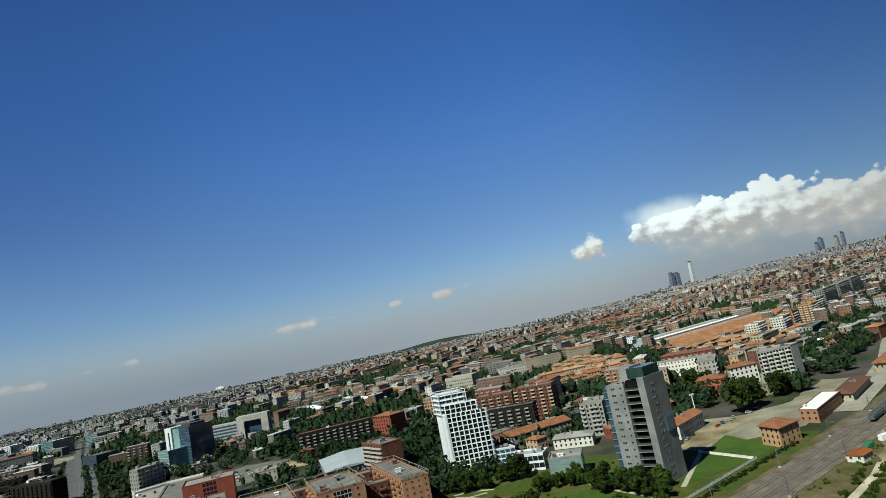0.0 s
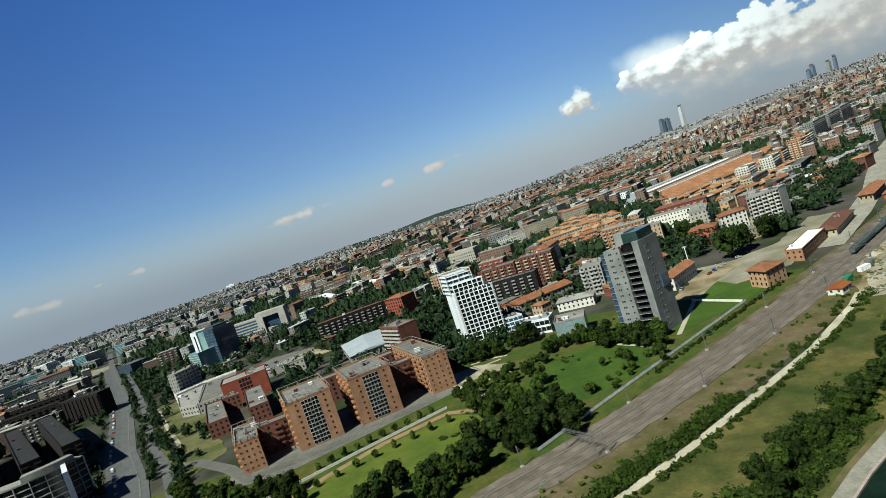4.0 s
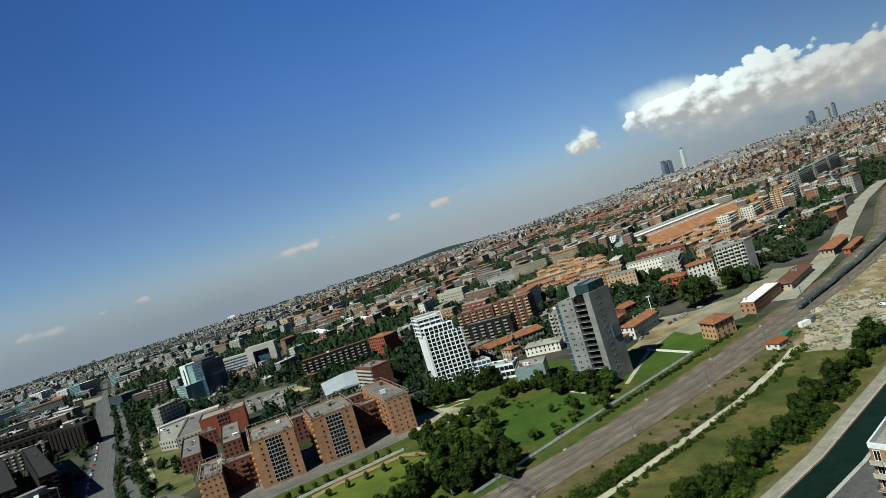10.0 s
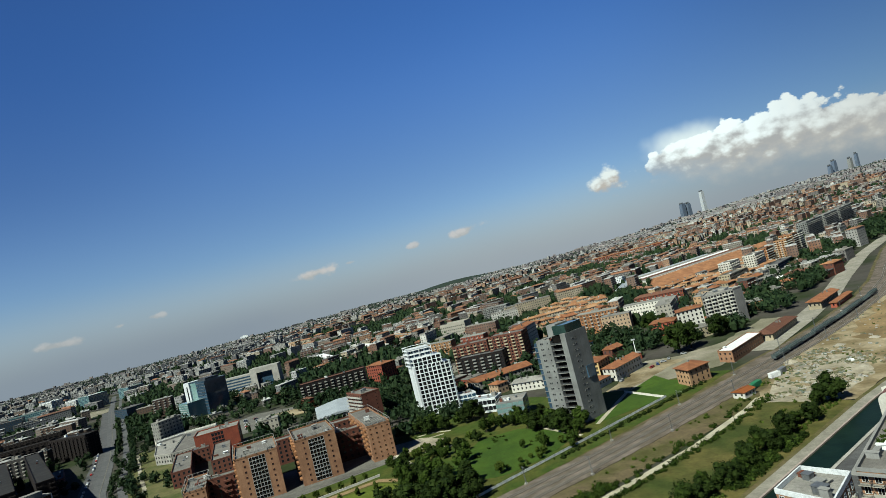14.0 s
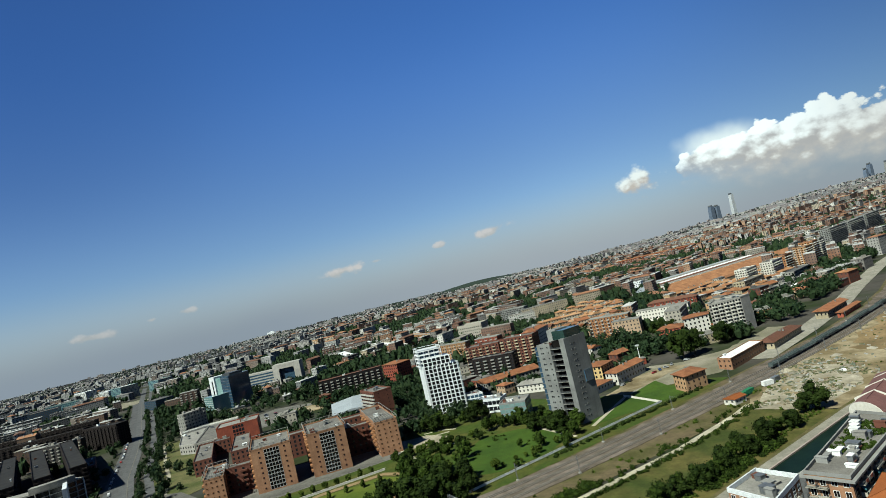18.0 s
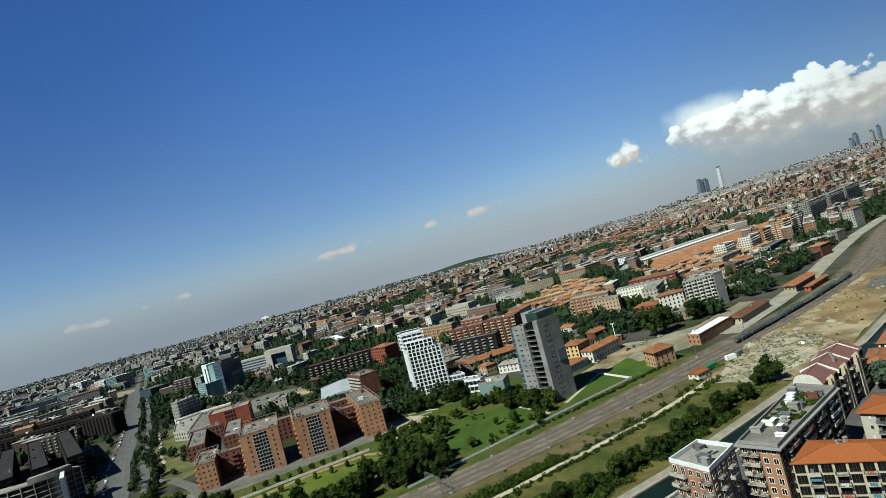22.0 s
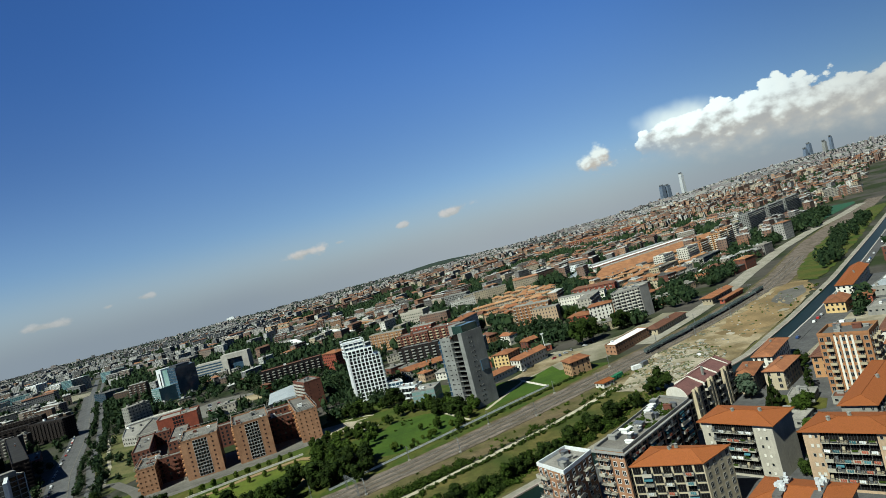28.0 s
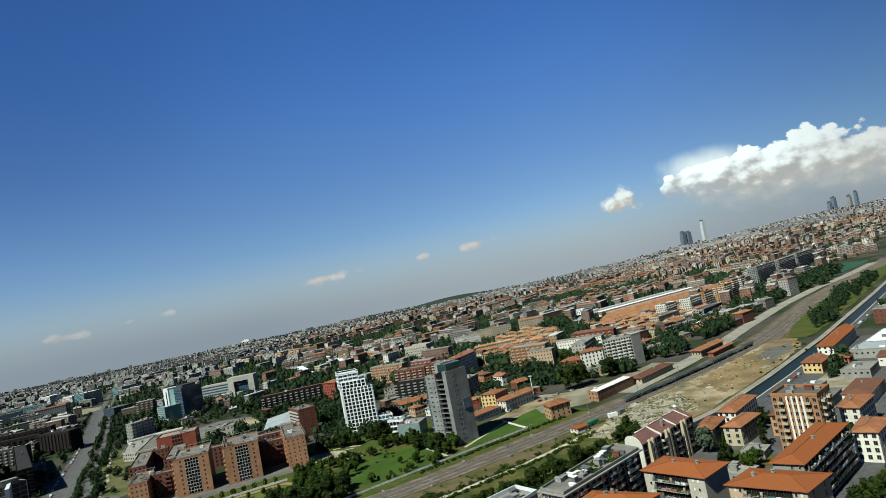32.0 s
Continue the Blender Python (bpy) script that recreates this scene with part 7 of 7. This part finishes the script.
# terraces of orange tiled houses
for k in range(13):
    for i in range(16):
        v, u = 575 + k * 29, -20 + i * 14.5
        x, y = 20 + u * 0.96 + (v - 575) * 0.14, v + u * 0.28
        if inside(x, y, TERR):
            if crng.random() < 0.9:
                city_house(x, y, 14.6 - crng.choice((0, 0, 2, 4)), crng.uniform(10, 13), crng.choice((9, 11, 12, 13, 15)), 0.28, True, 900, 0.0, "cream")
            if crng.random() < 0.3:
                far_tree(x + crng.uniform(-4, 4), y + 14.5, crng.uniform(2, 3.4), crng.uniform(6, 9), 0, 20)
for k in range(7):
    for i in range(34):
        a, n = 540 + i * 13.2, 296 + k * 22
        x, y = F(a + n * 0.3 - 90, n)
        if inside(x, y, CREAM) and not any(inside(x, y, t) for t in TAKEN):
            if crng.random() < 0.86:
                city_house(x, y, 13.3 - crng.choice((0, 0, 2)), crng.uniform(9, 11.5), crng.choice((9, 10, 12, 12, 14)), 0.69, crng.random() < 0.82, 900, 0.0, "cream")
            else:
                far_tree(x, y, crng.uniform(2.5, 4), crng.uniform(6, 10), 0, 20)
# trees and yards left of the avenue
for _ in range(300):
    x, y = crng.uniform(-620, -250), crng.uniform(210, 600)
    if from_line(x, y, ROAD) > 22 and y - 486 < (x + 374) * -1.43 - 10 and not any(inside(x, y, t) for t in TAKEN) and math.hypot(x + 306, y - 306) > 56:
        far_tree(x, y, crng.uniform(2.5, 5.0), crng.uniform(6, 11), 0, 30)
# yards between the house-by-house parts: trees, small houses
FILLS = ([(-340, 560), (-300, 650), (-230, 665), (-60, 625), (-28, 560), (-90, 470), (-112, 420), (-166, 400), (-196, 440), (-290, 540)],
         [(56, 370), (112, 398), (134, 440), (112, 560), (60, 560), (14, 470), (40, 440), (30, 400)], [(150, 410), (224, 470), (330, 600), (240, 570), (180, 540), (150, 500)],
         [(-120, 360), (-84, 344), (-48, 384), (-70, 420), (-130, 420), (-196, 380), (-176, 346)], [(-440, 640), (-330, 560), (-300, 660), (-320, 800), (-430, 800)])
FILLS += ([(-26, 400), (44, 376), (60, 402), (62, 460), (10, 478), (-30, 470)],)
OPEN = ([(-292, 536), (-232, 464), (-184, 500), (-210, 566), (-268, 576)],)
for n, poly in enumerate(FILLS):
    xs, ys = [p[0] for p in poly], [p[1] for p in poly]
    for _ in range(int((max(xs) - min(xs)) * (max(ys) - min(ys)) / 75)):
        x, y = crng.uniform(min(xs), max(xs)), crng.uniform(min(ys), max(ys))
        if inside(x, y, poly) and not any(inside(x, y, t) for t in TAKEN) and not any(inside(x, y, t) for t in OPEN):
            r = crng.random()
            if r < (0.56 if n not in (0, 4) else 0.34):
                far_tree(x, y, crng.uniform(2.6, 5.2), crng.uniform(6, 11), 0, 34)
            elif r < (0.68 if n not in (0, 4) else 0.37) and n != 3:
                city_house(x, y, crng.uniform(9, 18), crng.uniform(8, 12), crng.choice((4, 6, 7, 9)), crng.choice((0.7, 0.28, 2.27)), crng.random() < 0.55, 700, 0.0)
                TAKEN.append([(x - 11, y - 11), (x + 11, y - 11), (x + 11, y + 11), (x - 11, y + 11)])
for x, y, a in along([(200, 404), (232, 446), (284, 516), (350, 600), (440, 730), (548, 870), (700, 1060)], 0.8, 0.0, 0.0):
    q = crng.uniform(-6, 42)
    ca, sa = math.cos(radians(a)), math.sin(radians(a))
    px, py = x - sa * q, y + ca * q
    if any(0 < (px - a) * 0.3 + (b - py) < 30 and abs(px - a) < 20 for a, b in ((322, 630), (362, 664))):
        continue
    if noise.noise((px * 0.02, py * 0.02, 1.0)) > (-0.2 if px < 290 else -0.5) and (px > 290 or crng.random() < 0.65) and (px > 236 or q > 10) and not any(inside(px, py, t) for t in TAKEN):
        far_tree(px, py, crng.uniform(3, 6.2), crng.uniform(8, 14), 0, 34)
city = tagged(new("city_houses"), "dense city of plastered houses, tile roofs and flat roofs reaching the horizon", "city", kind="stuff")
M("city_terra", ROOFS[0], (0.42, 0.20, 0.09), 0.05, 0.9, island=[(0.50, 0.265, 0.135), (0.42, 0.21, 0.108), (0.54, 0.31, 0.17), (0.38, 0.178, 0.092)])
M("city_cream", PALETTE[0], (0.45, 0.36, 0.25), 0.05, 0.9, island=[(0.58, 0.45, 0.28), (0.59, 0.50, 0.37), (0.55, 0.36, 0.20), (0.59, 0.55, 0.47), (0.45, 0.35, 0.25)])
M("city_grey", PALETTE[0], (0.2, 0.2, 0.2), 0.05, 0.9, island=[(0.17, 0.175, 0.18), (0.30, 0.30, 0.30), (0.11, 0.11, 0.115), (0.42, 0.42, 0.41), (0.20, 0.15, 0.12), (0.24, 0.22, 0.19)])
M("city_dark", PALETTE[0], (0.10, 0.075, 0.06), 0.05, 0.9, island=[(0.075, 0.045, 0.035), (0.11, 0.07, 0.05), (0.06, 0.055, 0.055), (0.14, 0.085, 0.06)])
for nm, k, mt in (("terrace_roofs", "terra", "city_terra"), ("terrace_walls", "cream", "city_cream"), ("grey_walls", "grey", "city_grey"), ("dark_walls", "dark", "city_dark"), ("city_walls", "wall", "city_wall"), ("city_tile_roofs", "tile", "city_tiles"), ("city_flat_roofs", "flat", "city_flat"), ("city_windows", "glass", "city_glass"), ("city_balconies", "balcony", "concrete_pale"), ("far_walls", "far", "city_far_haze"), ("far_roofs", "fartile", "city_far_haze")):
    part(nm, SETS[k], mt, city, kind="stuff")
# wooded hill on the horizon
g = Geo()
for j in range(7):
    for i in range(24):
        a, r = 6.2832 * i / 24, 1 - j / 6
        g.v.append((HILL[0] + 420 * r * math.cos(a), HILL[1] + 250 * r * math.sin(a), 20 + 36 * (1 - r * r) + 3 * math.sin(a * 3)))
for j in range(6):
    for i in range(24):
        g.f.append((j * 24 + i, j * 24 + (i + 1) % 24, (j + 1) * 24 + (i + 1) % 24, (j + 1) * 24 + i))
        g.mi.append(0)
tagged(part("wooded_hill", g, "leaf_distant_haze"), "low wooded hill on the horizon", "hill", kind="structure")
tagged(part("distant_trees", DISTANT, "leaf_distant_haze"), "hazy blue-green woods near the horizon", "trees", kind="stuff")
tagged(part("far_trees", WOODS, "leaf_far"), "dark green trees between the city blocks", "trees", kind="stuff")
# towers on the skyline
for x, y, w, h, mt, lab in ((1385, 4480, 34, 112, "glass_slate_haze", "dark blue glass skyscraper on the skyline"), (1428, 4490, 32, 104, "glass_slate_haze", "dark blue leaning glass skyscraper"), (1545, 4500, 28, 158, "metal_pale", "slender pale skyscraper on the skyline"),
                            (2170, 3960, 22, 62, "glass_slate_haze", "far glass tower of a high-rise cluster"), (2214, 3990, 26, 88, "glass_slate_haze", "far glass tower of a high-rise cluster"), (2262, 3900, 22, 76, "panel_grey", "far grey tower of a high-rise cluster"), (2316, 3920, 18, 96, "glass_slate_haze", "far pale tower of a high-rise cluster")):
    t = thing("skyscraper", lab, "skyscraper", x, y, rise(x, y) - 2, 25, group="skyline towers")
    g = Geo()
    for j in range(9):
        z, s = h * j / 8, 1 - 0.16 * (j / 8) ** 2
        g.v += [(a * w / 2 * s + (j / 8) ** 2 * 6, b * w / 2 * s, z) for a, b in ((-1, -1), (1, -1), (1, 1), (-1, 1))]
    for j in range(8):
        for i in range(4):
            g.f.append((j * 4 + i, j * 4 + (i + 1) % 4, j * 4 + 4 + (i + 1) % 4, j * 4 + 4 + i))
            g.mi.append(0)
    g.f.append((32, 33, 34, 35))
    g.mi.append(0)
    part("shaft", g, mt, t)
    g = Geo()
    g.box(-w * 0.3, -w * 0.3, h, w * 0.3, w * 0.3, h + 9)
    part("crown", g, "metal_grey", t)
t = thing("hospital_block", "far white slab building on the horizon", "building", -2085, 4420, rise(-2085, 4420), 10)
g = Geo()
g.box(-30, -8, -2, 30, 8, 24)
g.box(-8, -6, 24, 20, 6, 29)
part("wall", g, "panel_white", t)

# ---- curved office, sports domes, railway fittings, cars ----
curve = thing("curved_office", "white curved office building with ribbon windows", "office building")
arc = lambda r, a: (-306 + r * 0.75 * math.cos(math.radians(a)), 306 + r * 0.75 * math.sin(math.radians(a)))
SWEEP = range(-124, -16, 6)
for i in range(7):
    z = 3.4 * i
    # white bands and mullions greyed: the front's shade is in their colour
    for nm, r, z0, z1, mt in (("ribbon_window", 62.0, z + 0.55, z + 3.4, "glass"), ("parapet_band", 62.9, z, z + 0.55, "concrete_pale")):
        part(nm, ribbon([arc(r - 16, a) for a in SWEEP], [arc(r, a) for a in SWEEP], z0, z1), mt, curve)
part("roof", ribbon([arc(45, a) for a in SWEEP], [arc(63.5, a) for a in SWEEP], 23.8, 24.6), "roof_pale", curve)
for a in (SWEEP[0], SWEEP[-1]):
    g = Geo()
    g.prism([arc(63, a), arc(63, a + 0.6), arc(45, a + 0.6), arc(45, a)], -0.3, 24.2)
    part("end_wall", g, "panel_white", curve)
for a in range(-118, -22, 9):
    g = Geo()
    g.prism([arc(63.6, a), arc(63.6, a + 0.5), arc(62, a + 0.5), arc(62, a)], 0, 24.6)
    part("mullion", g, "concrete_pale", curve)
g = ribbon([arc(56, a) for a in range(-58, -22, 6)], [arc(65, a) for a in range(-58, -22, 6)], 24.6, 28)
part("roof_pavilion", g, "roof_pale", curve)
g = Geo()
g.prism([arc(62, -36), arc(62, -33), arc(98, -39), arc(98, -41)], -0.5, 25.5)
part("fin_wall", g, "panel_white", curve, "white fin wall beside the curved front")

for x, y, r, ln in ((322, 628, 11, 20), (362, 662, 10, 30), (-420, 660, 10, 22), (-398, 640, 8, 12)):
    d = thing("sports_dome", "white inflated sports hall among trees", "sports hall", x, y, -0.3, 45, group="sports halls")
    g = Geo()
    for j in range(9):
        t = j / 8
        e = math.sin(math.pi * t) ** 0.5
        g.v += [((t - 0.5) * ln, r * max(e, 0.05) * math.cos(math.pi * k / 8), 7 * max(e, 0.05) * math.sin(math.pi * k / 8)) for k in range(9)]
    for j in range(8):
        for k in range(8):
            g.f.append((j * 9 + k, j * 9 + k + 1, j * 9 + 10 + k, j * 9 + 9 + k))
            g.mi.append(0)
    part("skin", g, "roof_white", d)
    g = Geo()
    for s in (-1, 1):
        g.box(-ln / 2, s * r - 0.2, 0, ln / 2, s * r + 0.2, 0.5)
    part("base_beam", g, "concrete_pale", d)

# overhead line masts
mast = None
for d, st in ((-10.0, 6.0), (10.0, 24.0)):
    for x, y, a in along(RAIL[1:12], 52.0, st, d):
        if mast is None:
            mast = thing("line_mast", "grey lattice overhead line mast beside the track", "mast", group="line masts")
            g = Geo()
            for k in ((-0.18, -0.18), (0.18, -0.18), (0.18, 0.18), (-0.18, 0.18)):
                g.beam((*k, -0.3), (k[0] * 0.6, k[1] * 0.6, 7.6), 0.075)
            for z in range(7):
                g.beam((-0.18, -0.18, z), (0.18, 0.18, z + 0.9), 0.06)
                g.beam((0.18, -0.18, z), (-0.18, 0.18, z + 0.9), 0.06)
            part("pole", g, "metal_grey", mast)
            g = Geo()
            g.beam((0, 0, 7.2), (0, 3.4, 6.9), 0.08)
            g.beam((0, 0, 6.3), (0, 3.0, 6.8), 0.06)
            part("arm", g, "metal_grey", mast)
            g = Geo()
            g.box(-0.6, -0.6, -0.4, 0.6, 0.6, 0.35)
            part("footing", g, "concrete_pale", mast)
            mast.matrix_basis = pose(x, y, 0, 0, 0, a)
        else:
            copy_thing(mast, pose(x, y, 0, 0, 0, a + (180 if d < 0 else 0)))

# portal frame over the tracks
gantry = thing("line_gantry", "grey lattice portal carrying the overhead line across the tracks", "gantry")
ga, gb = (-3.4, 184.3), (4.9, 173.2)
for foot in (ga, gb):
    g = Geo()
    for k in ((-0.35, -0.35), (0.35, -0.35), (0.35, 0.35), (-0.35, 0.35)):
        g.beam((*k, -0.3), (*k, 7.4), 0.09)
    for z in range(7):
        g.beam((-0.35, -0.35, z), (0.35, -0.35, z + 1), 0.07)
        g.beam((0.35, 0.35, z), (-0.35, 0.35, z + 1), 0.07)
    part("post", g, "metal_grey", gantry, at=pose(*foot, 0))
L, rz = face_frame(ga, gb)
g = Geo()
for yy in (-0.35, 0.35):
    for z in (6.6, 7.4):
        g.beam((0, yy, z), (L, yy, z), 0.09)
for i in range(int(L)):
    g.beam((i, -0.35, 6.6), (i + 1, -0.35, 7.4), 0.07)
    g.beam((i, 0.35, 7.4), (i + 1, 0.35, 6.6), 0.07)
part("cross_beam", g, "metal_grey", gantry, at=pose(*ga, 0, 0, 0, rz))
for q in (0.25, 0.5, 0.75):
    g = Geo()
    g.beam((L * q, 0, 6.6), (L * q, 0, 5.4), 0.1)
    g.beam((L * q - 0.6, 0, 5.4), (L * q + 0.6, 0, 5.4), 0.08)
    part("hanger", g, "metal_grey", gantry, at=pose(*ga, 0, 0, 0, rz))

# white panel fence of the park
fence = thing("park_fence", "long pale panel fence between park and railway", "fence")
panel = post = None
for x, y, a in along([(-14, 188), (10, 209), (54, 246), (104, 288)], 3.0, 0.0, 0.0):
    if panel is None:
        g = Geo()
        g.box(0.05, -0.03, 0.15, 2.95, 0.03, 1.15)
        g.box(0.05, -0.05, 1.15, 2.95, 0.05, 1.25)
        panel = g.mesh("panel", "roof_white")
        g = Geo()
        g.box(-0.06, -0.06, -0.4, 0.06, 0.06, 1.4)
        post = g.mesh("post", "metal_grey")
    part("panel", panel, None, fence, at=pose(x, y, 0, 0, 0, a))
    part("post", post, None, fence, at=pose(x, y, 0, 0, 0, a))
wall = thing("garden_wall", "long low white garden wall before the brick blocks", "wall")
for p, q in (((-130, 215), (-92, 239)), ((-92, 239), (-53, 262)), ((104, 290), (88, 319))):
    L, a = face_frame(p, q)
    g = Geo()
    g.box(0, -0.15, -0.4, L, 0.15, 0.8)
    g.box(0, -0.2, 0.8, L, 0.2, 0.9)
    part("wall_run", g, "plaster_white", wall, at=pose(*p, 0, 0, 0, a))

# goods train
for n, (x, y, a) in enumerate(along([(180, 319), (208, 345), (258, 393), (314, 450)], 19.0, 0.0, 0.0)):
    w = thing("goods_wagon", "dark green goods wagon standing in the yard", "wagon", x, y, 0.1, a, group="wagons")
    g = Geo()
    g.box(-8.8, -1.35, 1.1, 8.8, 1.35, 1.5)
    part("chassis", g, "metal_dark", w)
    g = Geo()
    if n % 3 == 2:
        for k in range(7):
            g.box(-8.4 + k * 2.75, -1.3, 1.5, -8.1 + k * 2.75, 1.3, 3.0)
    else:
        g.prism([(-8.6, -1.3), (8.6, -1.3), (8.6, 1.3), (-8.6, 1.3)], 1.5, 2.3)
        for k in range(8):
            g.box(-8.6 + k * 2.42, -1.3, 2.3, -8.4 + k * 2.42, 1.3, 3.5)
        g.box(-8.6, -1.3, 3.4, 8.6, -1.15, 3.6)
        g.box(-8.6, 1.15, 3.4, 8.6, 1.3, 3.6)
    part("body", g, "train_green", w)
    for s in (-6.4, -4.8, 4.8, 6.4):
        g = Geo()
        g.box(-0.45, -1.2, -0.1, 0.45, 1.2, 0.85)
        part("wheelset", g, "tyre", w, at=pose(s, 0, 0.25))

# cars
CAR = {}
car_rng = random.Random(21)


def car(x, y, a, z=0.0):
    col = car_rng.choice(("white", "white", "silver", "silver", "dark", "dark", "red", "blue"))
    if col not in CAR:
        c = thing("car", {"white": "white", "silver": "silver-grey", "dark": "black", "red": "dark red", "blue": "dark blue"}[col] + " parked hatchback car on asphalt", "car", group="parked cars")
        prof = ((-2.05, 0.35), (2.05, 0.35), (2.1, 0.75), (1.1, 0.92), (0.55, 1.42), (-1.25, 1.45), (-1.95, 0.95))
        g = Geo()
        for s in (-0.85, 0.85):
            g.v += [(px, s * (0.82 if pz > 1 else 1.0), pz) for px, pz in prof]
        n = len(prof)
        g.f = [tuple(range(n)), tuple(range(2 * n - 1, n - 1, -1))] + [(i, n + i, n + (i + 1) % n, (i + 1) % n) for i in range(n)]
        g.mi = [0] * len(g.f)
        part("body", g, "paint_" + col, c)
        g = Geo()
        for s in (-0.80, 0.80):
            g.quad((-1.55, s * 1.0, 1.0), (0.85, s * 1.0, 1.0), (0.45, s * 0.95, 1.36), (-1.2, s * 0.95, 1.36))
        g.quad((1.09, -0.7, 0.97), (1.09, 0.7, 0.97), (0.62, 0.6, 1.41), (0.62, -0.6, 1.41))
        part("glazing", g, "glass", c)
        for wx in (-1.25, 1.3):
            for wy in (-0.84, 0.84):
                g = Geo()
                g.v = [(0.31 * math.cos(0.7854 * i), yy, 0.31 * math.sin(0.7854 * i)) for yy in (-0.1, 0.1) for i in range(8)]
                g.f = [(i, (i + 1) % 8, 8 + (i + 1) % 8, 8 + i) for i in range(8)] + [tuple(range(7, -1, -1)), tuple(range(8, 16))]
                g.mi = [0] * 10
                part("wheel", g, "tyre", c, at=pose(wx, wy, 0.31))
        c.matrix_basis = pose(x, y, z, 0, 0, a)
        CAR[col] = c
    else:
        copy_thing(CAR[col], pose(x, y, z, 0, 0, a))


for x, y, a in along(BANK[7:11], 9.0, 2.0, 22.0):
    if car_rng.random() < 0.35:
        car(x, y, a, -0.05)
for x, y, a in along(ROAD[1:6], 6.5, 2.0, -12.0):
    if car_rng.random() < 0.55:
        car(x, y, a, -0.12)
for k in range(3):
    for x, y, a in along([(-262 + 14 * k, 545 - 6 * k), (-236 + 12 * k, 494 + 2 * k)], 3.4, 1.0, 0.0):
        if car_rng.random() < 0.6:
            car(x, y, a + 90, -0.2)
for x, y in ((116, 366), (121, 371), (126, 375), (131, 380), (98, 356), (92, 348), (198, 281), (150, 392), (143, 386)):
    car(x, y, car_rng.uniform(0, 360), -0.15)

# the building site: rubble heaps, containers, a crane mast
rng = random.Random(61)
for i in range(46):
    x, y = (rng.uniform(150, 206), rng.uniform(246, 316)) if i < 30 else (rng.uniform(210, 310), rng.uniform(300, 410))
    if not inside(x, y, [(140, 250), (164, 233), (213, 268), (318, 386), (318, 440), (215, 338), (170, 298)]):
        continue
    h = thing("rubble_heap", "heap of pale rubble and earth on the site", "rubble", x, y, -0.1, rng.uniform(0, 360), group="rubble heaps")
    g = Geo()
    R0, H0 = rng.uniform(1.5, 5.0), rng.uniform(0.5, 1.6)
    for j in range(4):
        for k in range(9):
            q = R0 * (1 - j / 3.4) * rng.uniform(0.75, 1.2)
            g.v.append((q * math.cos(0.698 * k), q * 0.7 * math.sin(0.698 * k), H0 * j / 3 * rng.uniform(0.8, 1.1)))
    for j in range(3):
        for k in range(9):
            g.f.append((j * 9 + k, j * 9 + (k + 1) % 9, j * 9 + 9 + (k + 1) % 9, j * 9 + 9 + k))
            g.mi.append(0)
    g.f.append(tuple(range(27, 36)))
    g.mi.append(0)
    part("mound", g, rng.choice(("rubble", "rubble", "dirt", "dirt_pale")), h)
for x, y, a, mt, lab in ((142, 268, 40, "awning_green", "green site container"), (147, 273, 40, "awning_green", "green site container"), (160, 282, 20, "roof_white", "white site container"), (166, 287, 45, "metal_grey", "grey site container")):
    c = thing("site_container", lab + " on bare ground", "container", x, y, -0.1, a, group="site containers")
    g = Geo()
    g.box(-3, -1.2, 0.12, 3, 1.2, 2.6)
    part("box", g, mt, c)
    for k in range(9):
        g = Geo()
        g.box(-2.9 + k * 0.7, -1.26, 0.2, -2.6 + k * 0.7, -1.2, 2.5)
        part("rib", g, mt, c)
    g = Geo()
    g.box(-3.05, -1.25, -0.1, 3.05, 1.25, 0.12)
    part("skid", g, "metal_dark", c)
pole = thing("floodlight_mast", "tall white floodlight mast in the yard", "mast", 112, 388, -0.2)
g = Geo()
g.cone(0, 0, 0, 17, 0.35, 0.2, 8)
part("pole", g, "white_paint", pole)
g = Geo()
g.box(-1.4, -0.2, 16.8, 1.4, 0.2, 17.8)
part("lamp_rack", g, "metal_pale", pole)

# broken concrete, planks and bags strewn over the site
g = Geo()
for _ in range(1900):
    x, y = (rng.uniform(140, 210), rng.uniform(240, 318)) if rng.random() < 0.7 else (rng.uniform(190, 310), rng.uniform(270, 420))
    if inside(x, y, [(140, 250), (164, 233), (213, 268), (318, 386), (318, 440), (215, 338), (170, 298)]) and noise.noise((x * 0.07, y * 0.07, 2.0)) > -0.15:
        a, w, d, h = rng.uniform(0, 3.14), rng.uniform(0.2, 1.5), rng.uniform(0.15, 0.6), rng.uniform(0.1, 0.55)
        ca, sa = math.cos(a), math.sin(a)
        g.prism([(x + ca * p - sa * q, y + sa * p + ca * q) for p, q in ((-w, -d), (w, -d * 0.8), (w * 0.9, d), (-w, d * 0.7))], -0.1, h)
M("debris_mix", (0.4, 0.38, 0.34), (0.3, 0.28, 0.24), 0.5, 0.95, island=[(0.46, 0.43, 0.37), (0.52, 0.50, 0.46), (0.30, 0.22, 0.13), (0.20, 0.16, 0.10), (0.12, 0.13, 0.05), (0.33, 0.29, 0.23), (0.22, 0.15, 0.10), (0.16, 0.20, 0.16), (0.12, 0.11, 0.10)])
tagged(part("site_debris", g, "debris_mix"), "strewn rubble and building debris on bare earth", "debris", kind="stuff")
